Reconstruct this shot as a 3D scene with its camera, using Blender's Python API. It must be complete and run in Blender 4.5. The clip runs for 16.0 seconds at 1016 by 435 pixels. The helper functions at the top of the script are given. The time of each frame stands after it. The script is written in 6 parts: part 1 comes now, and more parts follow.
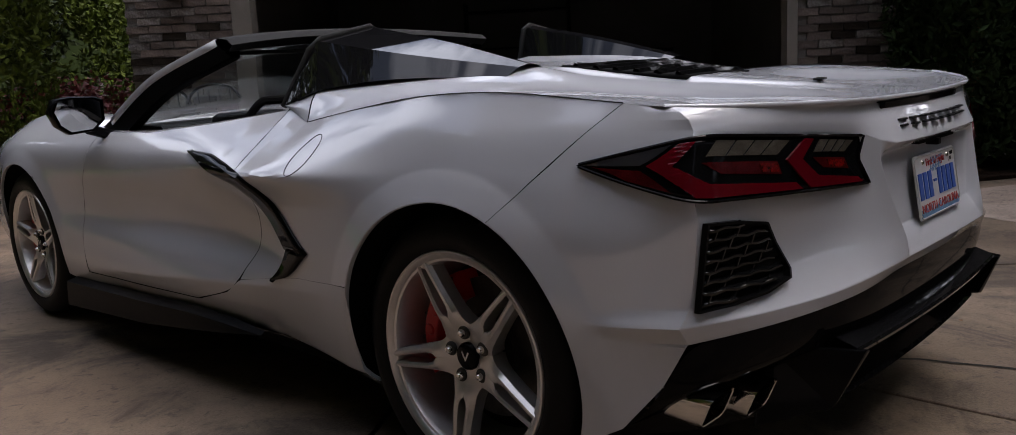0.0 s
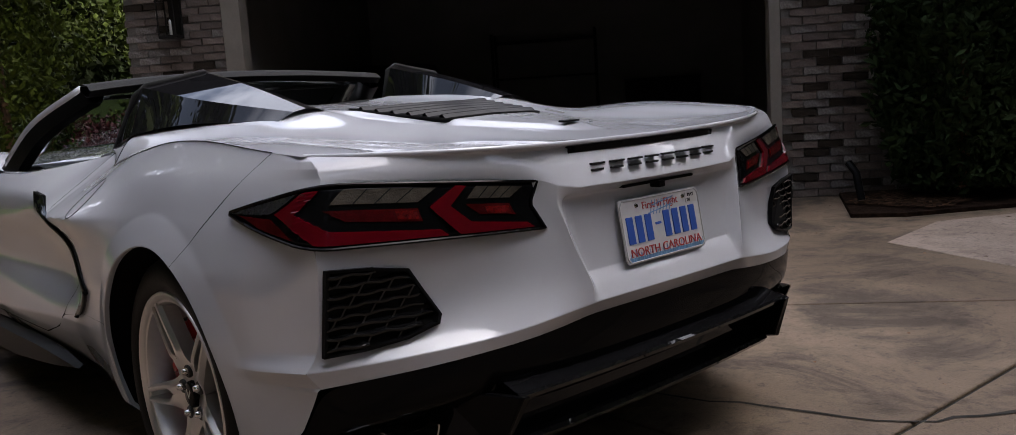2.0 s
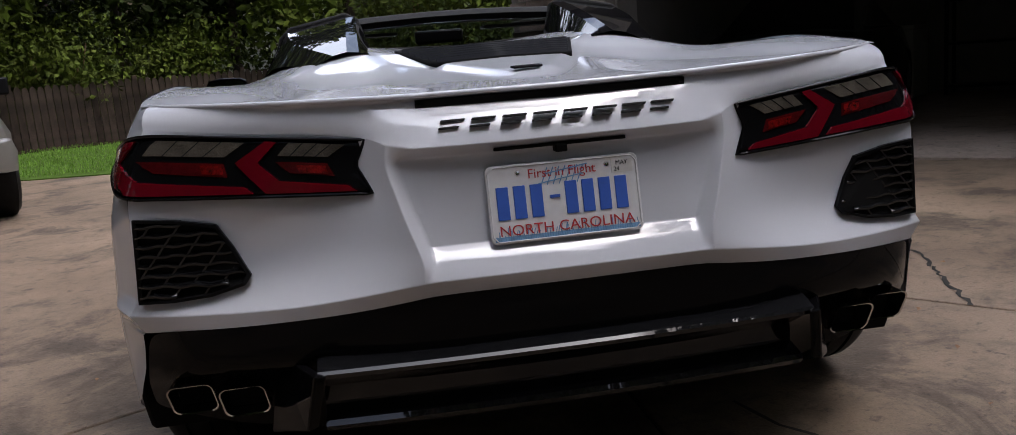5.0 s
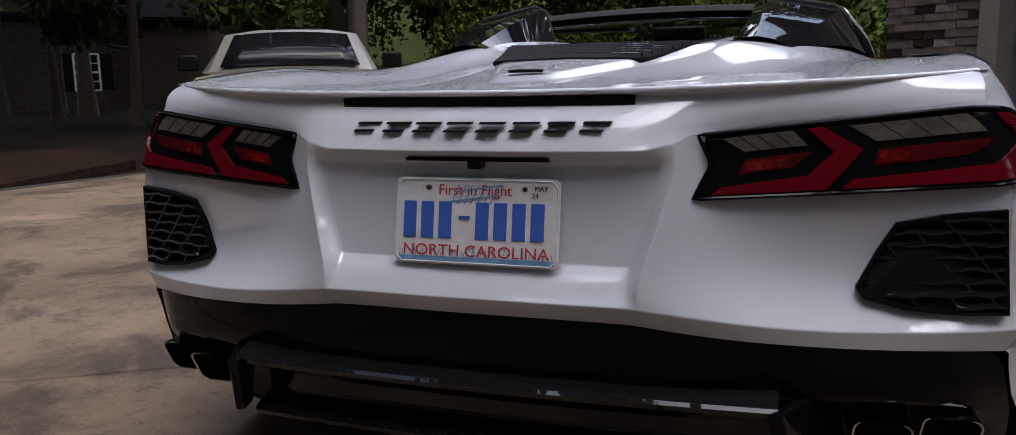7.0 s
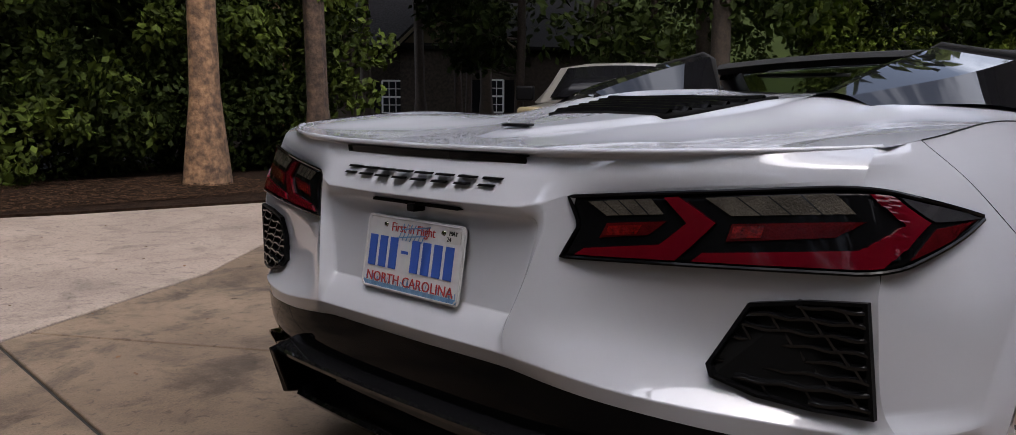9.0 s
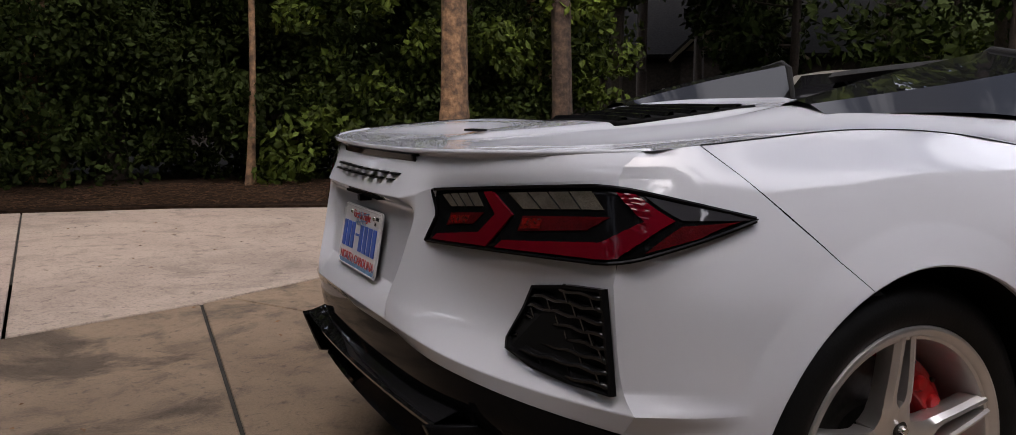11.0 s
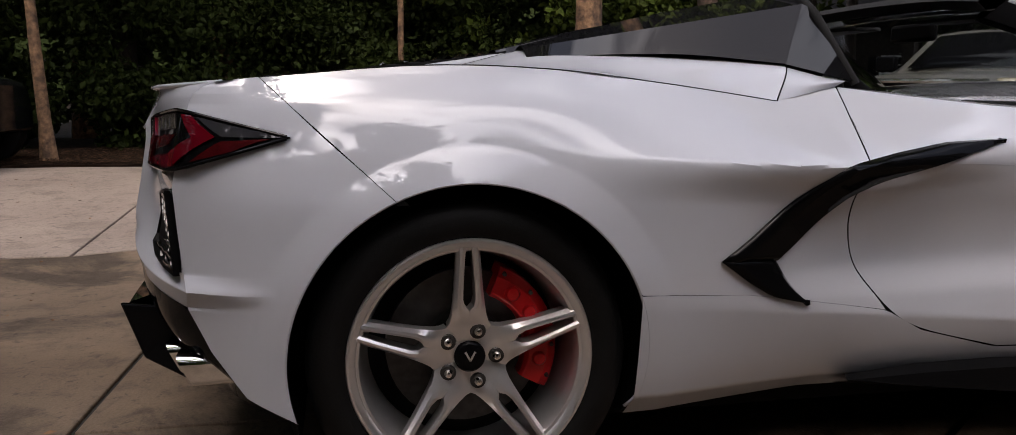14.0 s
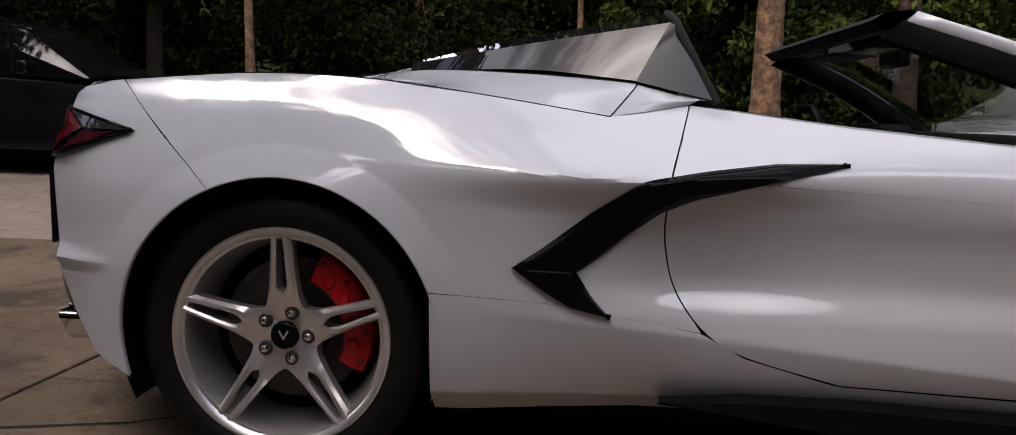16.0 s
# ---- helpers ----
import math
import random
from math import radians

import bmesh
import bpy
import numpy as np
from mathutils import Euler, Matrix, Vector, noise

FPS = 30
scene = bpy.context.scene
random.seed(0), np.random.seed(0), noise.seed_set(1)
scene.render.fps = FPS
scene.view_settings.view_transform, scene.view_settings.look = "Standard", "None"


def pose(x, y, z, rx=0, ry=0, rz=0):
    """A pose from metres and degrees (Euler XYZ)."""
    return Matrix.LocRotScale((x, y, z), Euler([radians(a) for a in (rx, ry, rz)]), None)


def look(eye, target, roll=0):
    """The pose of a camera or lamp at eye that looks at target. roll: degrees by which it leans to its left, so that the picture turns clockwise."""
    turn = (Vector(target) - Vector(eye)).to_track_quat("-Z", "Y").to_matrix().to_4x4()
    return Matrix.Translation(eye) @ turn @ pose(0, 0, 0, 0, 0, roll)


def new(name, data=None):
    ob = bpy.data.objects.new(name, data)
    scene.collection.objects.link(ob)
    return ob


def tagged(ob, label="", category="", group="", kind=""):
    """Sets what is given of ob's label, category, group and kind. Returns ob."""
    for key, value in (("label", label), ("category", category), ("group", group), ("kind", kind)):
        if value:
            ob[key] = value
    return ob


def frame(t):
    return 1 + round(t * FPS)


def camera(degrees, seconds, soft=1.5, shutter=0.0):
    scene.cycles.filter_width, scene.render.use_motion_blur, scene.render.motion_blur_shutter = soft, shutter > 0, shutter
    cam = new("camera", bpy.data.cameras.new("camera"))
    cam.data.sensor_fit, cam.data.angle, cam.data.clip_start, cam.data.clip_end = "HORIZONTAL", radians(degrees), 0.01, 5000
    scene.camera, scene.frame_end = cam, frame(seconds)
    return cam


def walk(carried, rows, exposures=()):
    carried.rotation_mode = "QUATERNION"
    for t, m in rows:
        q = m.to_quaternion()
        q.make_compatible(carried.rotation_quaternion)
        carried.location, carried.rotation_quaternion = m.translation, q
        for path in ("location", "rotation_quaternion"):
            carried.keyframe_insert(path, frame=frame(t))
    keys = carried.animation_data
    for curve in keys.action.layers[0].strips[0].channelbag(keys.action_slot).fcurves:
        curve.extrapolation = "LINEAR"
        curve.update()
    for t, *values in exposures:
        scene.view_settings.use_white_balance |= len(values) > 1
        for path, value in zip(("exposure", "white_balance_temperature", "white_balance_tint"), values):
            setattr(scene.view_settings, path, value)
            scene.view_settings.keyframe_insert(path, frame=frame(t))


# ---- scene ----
cam = camera(60.5, 16.0, soft=0.8)
PATH = [
    (0, (-2.257, -1.445, 1.036), (-0.822, -0.098, 0.681), -2.9),
    (0.5, (-2.17, -1.667, 1.036), (-0.73, -0.316, 0.717), -3.2),
    (1, (-2.047, -1.848, 1.042), (-0.619, -0.477, 0.754), -3.7),
    (1.5, (-1.818, -1.975, 1.027), (-0.41, -0.583, 0.744), -3.5),
    (2, (-1.649, -2.092, 1.034), (-0.344, -0.604, 0.748), -3.8),
    (2.5, (-1.496, -2.254, 1.028), (-0.374, -0.623, 0.742), -4.3),
    (3, (-1.269, -2.31, 1.002), (-0.284, -0.596, 0.698), -4.0),
    (3.5, (-1.023, -2.327, 1.015), (-0.126, -0.569, 0.696), -3.5),
    (4, (-0.808, -2.385, 0.997), (-0.091, -0.548, 0.664), -3.7),
    (4.2, (-0.715, -2.418, 0.986), (-0.093, -0.548, 0.644), -4.4),
    (6.3, (0.243, -2.29, 0.944), (-0.018, -0.339, 0.591), -1.9),
    (6.5, (0.34, -2.242, 0.928), (-0.033, -0.307, 0.587), -1.7),
    (7, (0.556, -2.154, 0.945), (-0.097, -0.293, 0.616), -1.2),
    (7.5, (0.777, -2.156, 0.966), (-0.155, -0.41, 0.675), -0.8),
    (8, (0.979, -2.109, 0.98), (-0.145, -0.474, 0.729), -0.6),
    (8.5, (1.185, -1.964, 0.98), (-0.083, -0.44, 0.714), -0.1),
    (8.7, (1.251, -1.913, 0.994), (-0.07, -0.435, 0.729), 0.1),
    (11, (2.01, -1.348, 0.998), (0.223, -0.482, 0.752), 0.4),
    (11.5, (2.202, -1.212, 1.001), (0.364, -0.46, 0.758), 0.5),
    (12, (2.3, -0.998, 0.977), (0.435, -0.321, 0.723), 1.1),
    (12.5, (2.41, -0.82, 0.983), (0.526, -0.207, 0.706), 1.2),
    (13, (2.582, -0.664, 0.987), (0.67, -0.16, 0.689), 1.0),
    (13.5, (2.684, -0.505, 0.983), (0.761, -0.056, 0.665), 0.2),
    (14, (2.692, -0.268, 0.935), (0.751, 0.104, 0.623), 0.0),
    (14.5, (2.74, -0.086, 0.902), (0.776, 0.167, 0.624), 0.3),
    (15, (2.82, 0.071, 0.944), (0.844, 0.203, 0.671), 1.2),
    (15.5, (2.872, 0.323, 0.937), (0.889, 0.336, 0.673), 1.7),
    (16, (2.872, 0.679, 0.895), (0.895, 0.511, 0.65), 1.7),
]
walk(cam, [(t, look(eye, target, roll)) for t, eye, target, roll in PATH],
     exposures=[(0.0, 1.38, 6550, 15), (2.0, 1.66, 6480, 15), (4.0, 1.76, 6300, 14), (7.0, 1.74, 6300, 14), (12.0, 1.54, 6880, 16), (16.0, 1.38, 6800, 17)])

# ---- world, sun, exposure ----
world = bpy.data.worlds.new("sky")
scene.world = world
world.use_nodes = True
wn = world.node_tree
sky = wn.nodes.new("ShaderNodeTexSky")
sky.sky_type, sky.sun_disc = "NISHITA", False
SUN_ELEV, SUN_AZ = 62.0, 125.0
sky.sun_elevation, sky.sun_rotation = radians(SUN_ELEV), radians(SUN_AZ)
sky.air_density, sky.dust_density, sky.ozone_density = 1.0, 3.0, 1.0
wn.nodes["Background"].inputs["Strength"].default_value = 0.15
grey = wn.nodes.new("ShaderNodeHueSaturation")  # a hazy sky
grey.inputs["Saturation"].default_value = 0.75
wn.links.new(sky.outputs[0], grey.inputs["Color"])
cloud_co = wn.nodes.new("ShaderNodeTexCoord")
cloud = wn.nodes.new("ShaderNodeTexNoise")  # broken cloud all over it
cloud.inputs["Scale"].default_value, cloud.inputs["Detail"].default_value, cloud.inputs["Roughness"].default_value = 3.2, 8, 0.58
cloud.inputs["Distortion"].default_value = 0.4
cloud_map = wn.nodes.new("ShaderNodeMapping")
cloud_map.inputs["Location"].default_value = (0.55, 1.3, 0.2)
wn.links.new(cloud_co.outputs["Generated"], cloud_map.inputs["Vector"])
wn.links.new(cloud_map.outputs[0], cloud.inputs["Vector"])
cover = wn.nodes.new("ShaderNodeMapRange")
cover.inputs["From Min"].default_value, cover.inputs["From Max"].default_value = 0.46, 0.56
wn.links.new(cloud.outputs["Fac"], cover.inputs["Value"])
bank = wn.nodes.new("ShaderNodeHueSaturation")  # sunlit cloud: whiter and brighter than the sky between
bank.inputs["Saturation"].default_value, bank.inputs["Value"].default_value = 0.35, 1.7
wn.links.new(sky.outputs[0], bank.inputs["Color"])
grey.inputs["Value"].default_value = 0.55
clouded = wn.nodes.new("ShaderNodeMix")
clouded.data_type = "RGBA"
wn.links.new(cover.outputs[0], clouded.inputs[0])
wn.links.new(grey.outputs[0], clouded.inputs[6])
wn.links.new(bank.outputs[0], clouded.inputs[7])
wn.links.new(clouded.outputs[2], wn.nodes["Background"].inputs["Color"])
sun_data = bpy.data.lights.new("sun", "SUN")
sun_data.energy, sun_data.angle, sun_data.color = 0.06, radians(20), (1.0, 0.94, 0.87)
sun = new("sun", sun_data)
az = radians(SUN_AZ)
sun.matrix_world = look((0, 0, 30), (-math.sin(az) * 20, -math.cos(az) * 20, 30 - 20 * math.tan(radians(SUN_ELEV))))

# ---- materials ----


def mat(name, color, rough=0.5, metal=0.0, coat=0.0, spec=0.5, var=0.12, scale=6.0, bump=0.0, bump_scale=60.0, second=None, coords="Object", island=0.0, obj_rand=0.0):
    """A procedural surface: two scales of colour variation, fine relief, and gloss."""
    m = bpy.data.materials.new(name)
    m.use_nodes = True
    nt = m.node_tree
    b = nt.nodes["Principled BSDF"]
    b.inputs["Roughness"].default_value, b.inputs["Metallic"].default_value = rough, metal
    b.inputs["Coat Weight"].default_value, b.inputs["Coat Roughness"].default_value = coat, 0.03
    b.inputs["Specular IOR Level"].default_value = spec
    tc = nt.nodes.new("ShaderNodeTexCoord")
    big = nt.nodes.new("ShaderNodeTexNoise")
    big.inputs["Scale"].default_value, big.inputs["Detail"].default_value = scale, 6
    fine = nt.nodes.new("ShaderNodeTexNoise")
    fine.inputs["Scale"].default_value, fine.inputs["Detail"].default_value = bump_scale, 4
    for n in (big, fine):
        nt.links.new(tc.outputs[coords], n.inputs["Vector"])
    c0 = Vector(color)
    c1 = Vector(second) if second else c0 * (1 - 2 * var)
    ramp = nt.nodes.new("ShaderNodeValToRGB")
    ramp.color_ramp.elements[0].position, ramp.color_ramp.elements[1].position = 0.35, 0.65
    ramp.color_ramp.elements[0].color, ramp.color_ramp.elements[1].color = (*c1, 1), (*c0, 1)
    nt.links.new(big.outputs["Fac"], ramp.inputs["Fac"])
    mix = nt.nodes.new("ShaderNodeMix")
    mix.data_type, mix.blend_type = "RGBA", "MULTIPLY"
    mix.inputs["Factor"].default_value = min(1.0, var * 3)
    nt.links.new(ramp.outputs["Color"], mix.inputs[6])
    nt.links.new(fine.outputs["Fac"], mix.inputs[7])
    out = mix.outputs[2]
    if var < 0.02:
        out = ramp.outputs["Color"]
    if island or obj_rand:
        g = nt.nodes.new("ShaderNodeNewGeometry" if island else "ShaderNodeObjectInfo")
        hs = nt.nodes.new("ShaderNodeHueSaturation")
        mr = nt.nodes.new("ShaderNodeMapRange")
        k = island or obj_rand
        mr.inputs["To Min"].default_value, mr.inputs["To Max"].default_value = 1 - k, 1 + k
        nt.links.new(g.outputs["Random Per Island" if island else "Random"], mr.inputs["Value"])
        nt.links.new(mr.outputs[0], hs.inputs["Value"])
        nt.links.new(out, hs.inputs["Color"])
        out = hs.outputs["Color"]
    nt.links.new(out, b.inputs["Base Color"])
    if bump:
        bp = nt.nodes.new("ShaderNodeBump")
        bp.inputs["Strength"].default_value, bp.inputs["Distance"].default_value = bump, 0.01
        nt.links.new(fine.outputs["Fac"], bp.inputs["Height"])
        nt.links.new(bp.outputs[0], b.inputs["Normal"])
    return m


WHITE = mat("pearl_white_paint", (0.52, 0.536, 0.575), 0.5, 0.0, 1.0, spec=0.0, var=0.01, scale=2.0, second=(0.51, 0.526, 0.565))
WHITE.node_tree.nodes["Principled BSDF"].inputs["Coat IOR"].default_value = 1.8
GLOSS = mat("gloss_black", (0.004, 0.004, 0.0045), 0.05, 0.0, 0.0, spec=0.08, var=0.01)
NACELLE = mat("black_metallic_paint", (0.008, 0.008, 0.009), 0.05, 0.0, 1.0, spec=0.0, var=0.01)
NACELLE.node_tree.nodes["Principled BSDF"].inputs["Coat Roughness"].default_value = 0.02
NACELLE.node_tree.nodes["Principled BSDF"].inputs["Coat IOR"].default_value = 1.42
BLACK = mat("satin_black_plastic", (0.006, 0.006, 0.0065), 0.4, spec=0.06, var=0.1, bump=0.05, bump_scale=300)
DARK = mat("dark_void", (0.006, 0.006, 0.006), 0.9, spec=0.1, var=0.05)
FABRIC = mat("soft_top_black_fabric", (0.012, 0.012, 0.012), 0.9, var=0.2, bump=0.3, bump_scale=400)
RUBBER = mat("tyre_rubber", (0.010, 0.010, 0.010), 0.55, spec=0.15, var=0.15, scale=20, bump=0.1, bump_scale=200)
ALLOY = mat("silver_alloy", (0.72, 0.70, 0.69), 0.33, 0.85, var=0.02, scale=30)
DISC = mat("brake_disc_steel", (0.10, 0.095, 0.09), 0.5, 0.8, var=0.15, scale=40)
CHROME = mat("chrome", (0.75, 0.73, 0.70), 0.08, 1.0, var=0.01)
CALIPER = mat("red_caliper", (0.48, 0.006, 0.008), 0.35, spec=0.3, coat=0.1, var=0.03)
LAMPRED = mat("red_lamp_lens", (0.095, 0.002, 0.007), 0.07, spec=0.3, coat=0.1, var=0.03, scale=30)
# brighter red, with the inner lens's glint put into its colour
LAMPGLINT = mat("red_lens_glint", (0.24, 0.006, 0.006), 0.2, coat=0.2, var=0.3, scale=90, bump=0.12, bump_scale=350)
SMOKE = mat("smoked_lens", (0.012, 0.012, 0.014), 0.06, 0.0, 0.0, spec=0.4, var=0.01)
SIDELENS = mat("smoked_side_lens", (0.03, 0.03, 0.034), 0.05, 0.0, 0.6, spec=0.6, var=0.01)
SLAT = mat("gloss_black_slat", (0.006, 0.006, 0.0065), 0.14, spec=0.42, var=0.01)
LAMPDIM = mat("dim_red_reflector", (0.075, 0.004, 0.006), 0.2, spec=0.15, coat=0.0, var=0.2, scale=20, bump=0.08, bump_scale=350)
LAMPCLR = mat("clear_lamp_lens", (0.10, 0.088, 0.07), 0.25, 0.0, coat=0.0, spec=0.2, var=0.2, scale=30, bump=0.25, bump_scale=300)
GLASS = bpy.data.materials.new("tinted_glass")
GLASS.use_nodes = True
gb = GLASS.node_tree.nodes["Principled BSDF"]
gb.inputs["Base Color"].default_value, gb.inputs["Roughness"].default_value = (0.55, 0.6, 0.6, 1), 0.02
gb.inputs["Transmission Weight"].default_value, gb.inputs["IOR"].default_value = 1.0, 1.1
CONCRETE = mat("stained_concrete", (0.36, 0.262, 0.178), 0.75, var=0.2, scale=0.9, second=(0.235, 0.163, 0.106), bump=0.25, bump_scale=90, coords="Object")


def stain(m, scale, dark, lo, hi):
    """Blotchy dark stains and fine specks over a surface."""
    nt = m.node_tree
    b = nt.nodes["Principled BSDF"]
    src = b.inputs["Base Color"].links[0].from_socket
    tc = nt.nodes.new("ShaderNodeTexCoord")
    col = src
    for sc, det, k0, k1, dk in ((scale, 9, lo, hi, dark), (scale * 14, 4, 0.57, 0.70, 0.5), (scale * 60, 3, 0.50, 0.75, 0.55), (scale * 4, 8, 0.50, 0.66, 0.7), (scale * 0.35, 5, 0.42, 0.62, 0.72)):
        n = nt.nodes.new("ShaderNodeTexNoise")
        n.inputs["Scale"].default_value, n.inputs["Detail"].default_value, n.inputs["Roughness"].default_value = sc, det, 0.68
        n.inputs["Distortion"].default_value = 0.6
        nt.links.new(tc.outputs["Object"], n.inputs["Vector"])
        r = nt.nodes.new("ShaderNodeMapRange")
        r.inputs["From Min"].default_value, r.inputs["From Max"].default_value = k0, k1
        r.inputs["To Min"].default_value, r.inputs["To Max"].default_value = 1.0, dk
        nt.links.new(n.outputs["Fac"], r.inputs["Value"])
        x = nt.nodes.new("ShaderNodeMix")
        x.data_type, x.blend_type = "RGBA", "MULTIPLY"
        x.inputs["Factor"].default_value = 1.0
        nt.links.new(col, x.inputs[6])
        nt.links.new(r.outputs[0], x.inputs[7])
        col = x.outputs[2]
    nt.links.new(col, b.inputs["Base Color"])


stain(CONCRETE, 1.5, 0.40, 0.50, 0.61)
PALE = mat("pale_concrete", (0.48, 0.385, 0.315), 0.8, var=0.12, scale=0.8, second=(0.39, 0.305, 0.25), bump=0.2, bump_scale=90)
stain(PALE, 0.8, 0.72, 0.55, 0.68)
JOINT = mat("joint_dirt", (0.035, 0.032, 0.025), 0.95, var=0.2, scale=8)
MULCH = mat("dark_mulch", (0.045, 0.027, 0.018), 0.95, spec=0.05, var=0.3, scale=12, bump=1.0, bump_scale=45)
CHIPS = mat("bark_chips", (0.095, 0.055, 0.033), 0.95, spec=0.05, var=0.2, scale=10, island=0.65)
EARTH = mat("leaf_litter_earth", (0.026, 0.019, 0.013), 0.95, spec=0.05, var=0.3, scale=3, bump=1.0, bump_scale=30)
GRASSG = mat("lawn_soil", (0.085, 0.15, 0.028), 0.95, spec=0.03, var=0.2, scale=8, bump=0.6, bump_scale=80)
GRASS = mat("grass_blades", (0.16, 0.30, 0.045), 0.7, spec=0.1, var=0.15, scale=3, island=0.3)
BRICK = mat("tumbled_brick", (0.27, 0.215, 0.185), 0.9, var=0.2, scale=7, second=(0.14, 0.108, 0.094), bump=0.7, bump_scale=60, obj_rand=0.35)
MORTAR = mat("mortar", (0.20, 0.185, 0.17), 0.95, var=0.15, scale=12, bump=0.5, bump_scale=120)
TRIM = mat("painted_trim", (0.27, 0.24, 0.21), 0.55, var=0.06, scale=5)
INSIDE = mat("garage_drywall", (0.25, 0.245, 0.235), 0.9, var=0.08, scale=2)
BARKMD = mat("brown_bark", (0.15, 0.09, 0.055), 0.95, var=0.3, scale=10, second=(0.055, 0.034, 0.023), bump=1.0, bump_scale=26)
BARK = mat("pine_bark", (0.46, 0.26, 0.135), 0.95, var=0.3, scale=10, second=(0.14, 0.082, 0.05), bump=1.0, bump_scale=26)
# bark darkened, with the wood's shade put into its colour
BARKDK = mat("shade_toned_bark", (0.075, 0.05, 0.034), 0.95, var=0.3, scale=10, second=(0.05, 0.035, 0.026), bump=1.0, bump_scale=26)
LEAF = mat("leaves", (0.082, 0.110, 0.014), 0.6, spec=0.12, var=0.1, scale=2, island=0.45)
# LEAF darkened, so the half shade at the wood edge is in the colour
LEAFMID = mat("half_shade_toned_leaves", (0.055, 0.076, 0.011), 0.62, spec=0.1, var=0.1, scale=2, island=0.5)
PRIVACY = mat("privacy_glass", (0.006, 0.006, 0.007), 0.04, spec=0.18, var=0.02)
# LEAF darkened further: the wood's deep shade put into the leaf colour
LEAFDK = mat("shade_toned_leaves", (0.024, 0.035, 0.0065), 0.65, spec=0.08, var=0.1, scale=2, island=0.4)
CONIFER = mat("conifer_sprays", (0.027, 0.046, 0.015), 0.7, spec=0.1, var=0.1, scale=3, island=0.35)
REDLEAF = mat("red_shrub_leaves", (0.20, 0.030, 0.028), 0.6, var=0.1, scale=3, island=0.35)
IRON = mat("black_iron", (0.012, 0.012, 0.012), 0.5, 0.4, var=0.1)
TRUCKP = mat("silver_truck_paint", (0.21, 0.198, 0.175), 0.35, 0.4, 0.6, var=0.04, scale=4)
SUVP = mat("black_car_paint", (0.006, 0.006, 0.007), 0.12, 0.0, 0.0, spec=0.3, var=0.01)
AMBERO = mat("orange_lens", (0.5, 0.22, 0.03), 0.2, coat=0.4, var=0.05)
AMBER = mat("aged_headlamp_lens", (0.36, 0.30, 0.18), 0.2, 0.1, coat=0.5, var=0.1, scale=20)
PLATE = mat("plate_white", (0.62, 0.62, 0.62), 0.4, var=0.03, scale=30)
BLUE = mat("plate_blue", (0.035, 0.10, 0.42), 0.45, var=0.02)
PALEBLUE = mat("plate_sketch_blue", (0.16, 0.33, 0.55), 0.5, var=0.1, scale=60)
REDINK = mat("plate_red", (0.42, 0.03, 0.03), 0.45, var=0.02)
SIDING = mat("tan_siding", (0.11, 0.088, 0.058), 0.85, spec=0.05, var=0.1, scale=3)
ROOF = mat("roof_shingle", (0.024, 0.022, 0.021), 0.95, spec=0.05, var=0.25, scale=12, bump=0.6, bump_scale=40)
WINPANE = mat("window_dark_glass", (0.012, 0.013, 0.014), 0.06, 0.0, 0.0, spec=0.15, var=0.02)
WHITEP = mat("white_paint", (0.6, 0.59, 0.56), 0.55, var=0.05)

# ---- mesh helpers ----


def part(name, bm, material, parent=None, label="", smooth=True, bevel=0.0, seg=2, subsurf=0, solid=0.0, angle=40):
    """Links a bmesh as one mesh object, under a thing or a part."""
    me = bpy.data.meshes.new(name)
    bmesh.ops.recalc_face_normals(bm, faces=bm.faces) if len(bm.faces) < 60000 else None
    bm.to_mesh(me)
    bm.free()
    me.materials.append(material)
    if smooth:
        me.shade_smooth()
        if not subsurf:
            me.set_sharp_from_angle(angle=radians(angle))
    ob = new(name, me)
    if parent:
        ob.parent = parent
    if solid:
        md = ob.modifiers.new("thickness", "SOLIDIFY")
        md.thickness, md.offset = solid, -1
    if bevel:
        md = ob.modifiers.new("bevel", "BEVEL")
        md.width, md.segments, md.limit_method, md.angle_limit = bevel, seg, "ANGLE", radians(35)
    if subsurf:
        md = ob.modifiers.new("subsurf", "SUBSURF")
        md.levels = md.render_levels = subsurf
    if label:
        ob["label"] = label
    return ob


def thing(name, label, category, at=None, group="", kind=""):
    e = new(name)
    e.empty_display_size = 0.1
    if at is not None:
        e.matrix_basis = at
    return tagged(e, label, category, group, kind)


def box(bm, x0, x1, y0, y1, z0, z1, m=None):
    vs = [bm.verts.new((x, y, z)) for z in (z0, z1) for x, y in ((x0, y0), (x1, y0), (x1, y1), (x0, y1))]
    for q in ((3, 2, 1, 0), (4, 5, 6, 7), (0, 1, 5, 4), (1, 2, 6, 5), (2, 3, 7, 6), (3, 0, 4, 7)):
        bm.faces.new([vs[i] for i in q])
    if m is not None:
        bmesh.ops.transform(bm, matrix=m, verts=vs)
    return vs


def boxed(name, dims, material, parent=None, label="", bevel=0.0, m=None, **k):
    bm = bmesh.new()
    box(bm, *dims, m=m)
    return part(name, bm, material, parent, label, smooth=bevel > 0, bevel=bevel, **k)


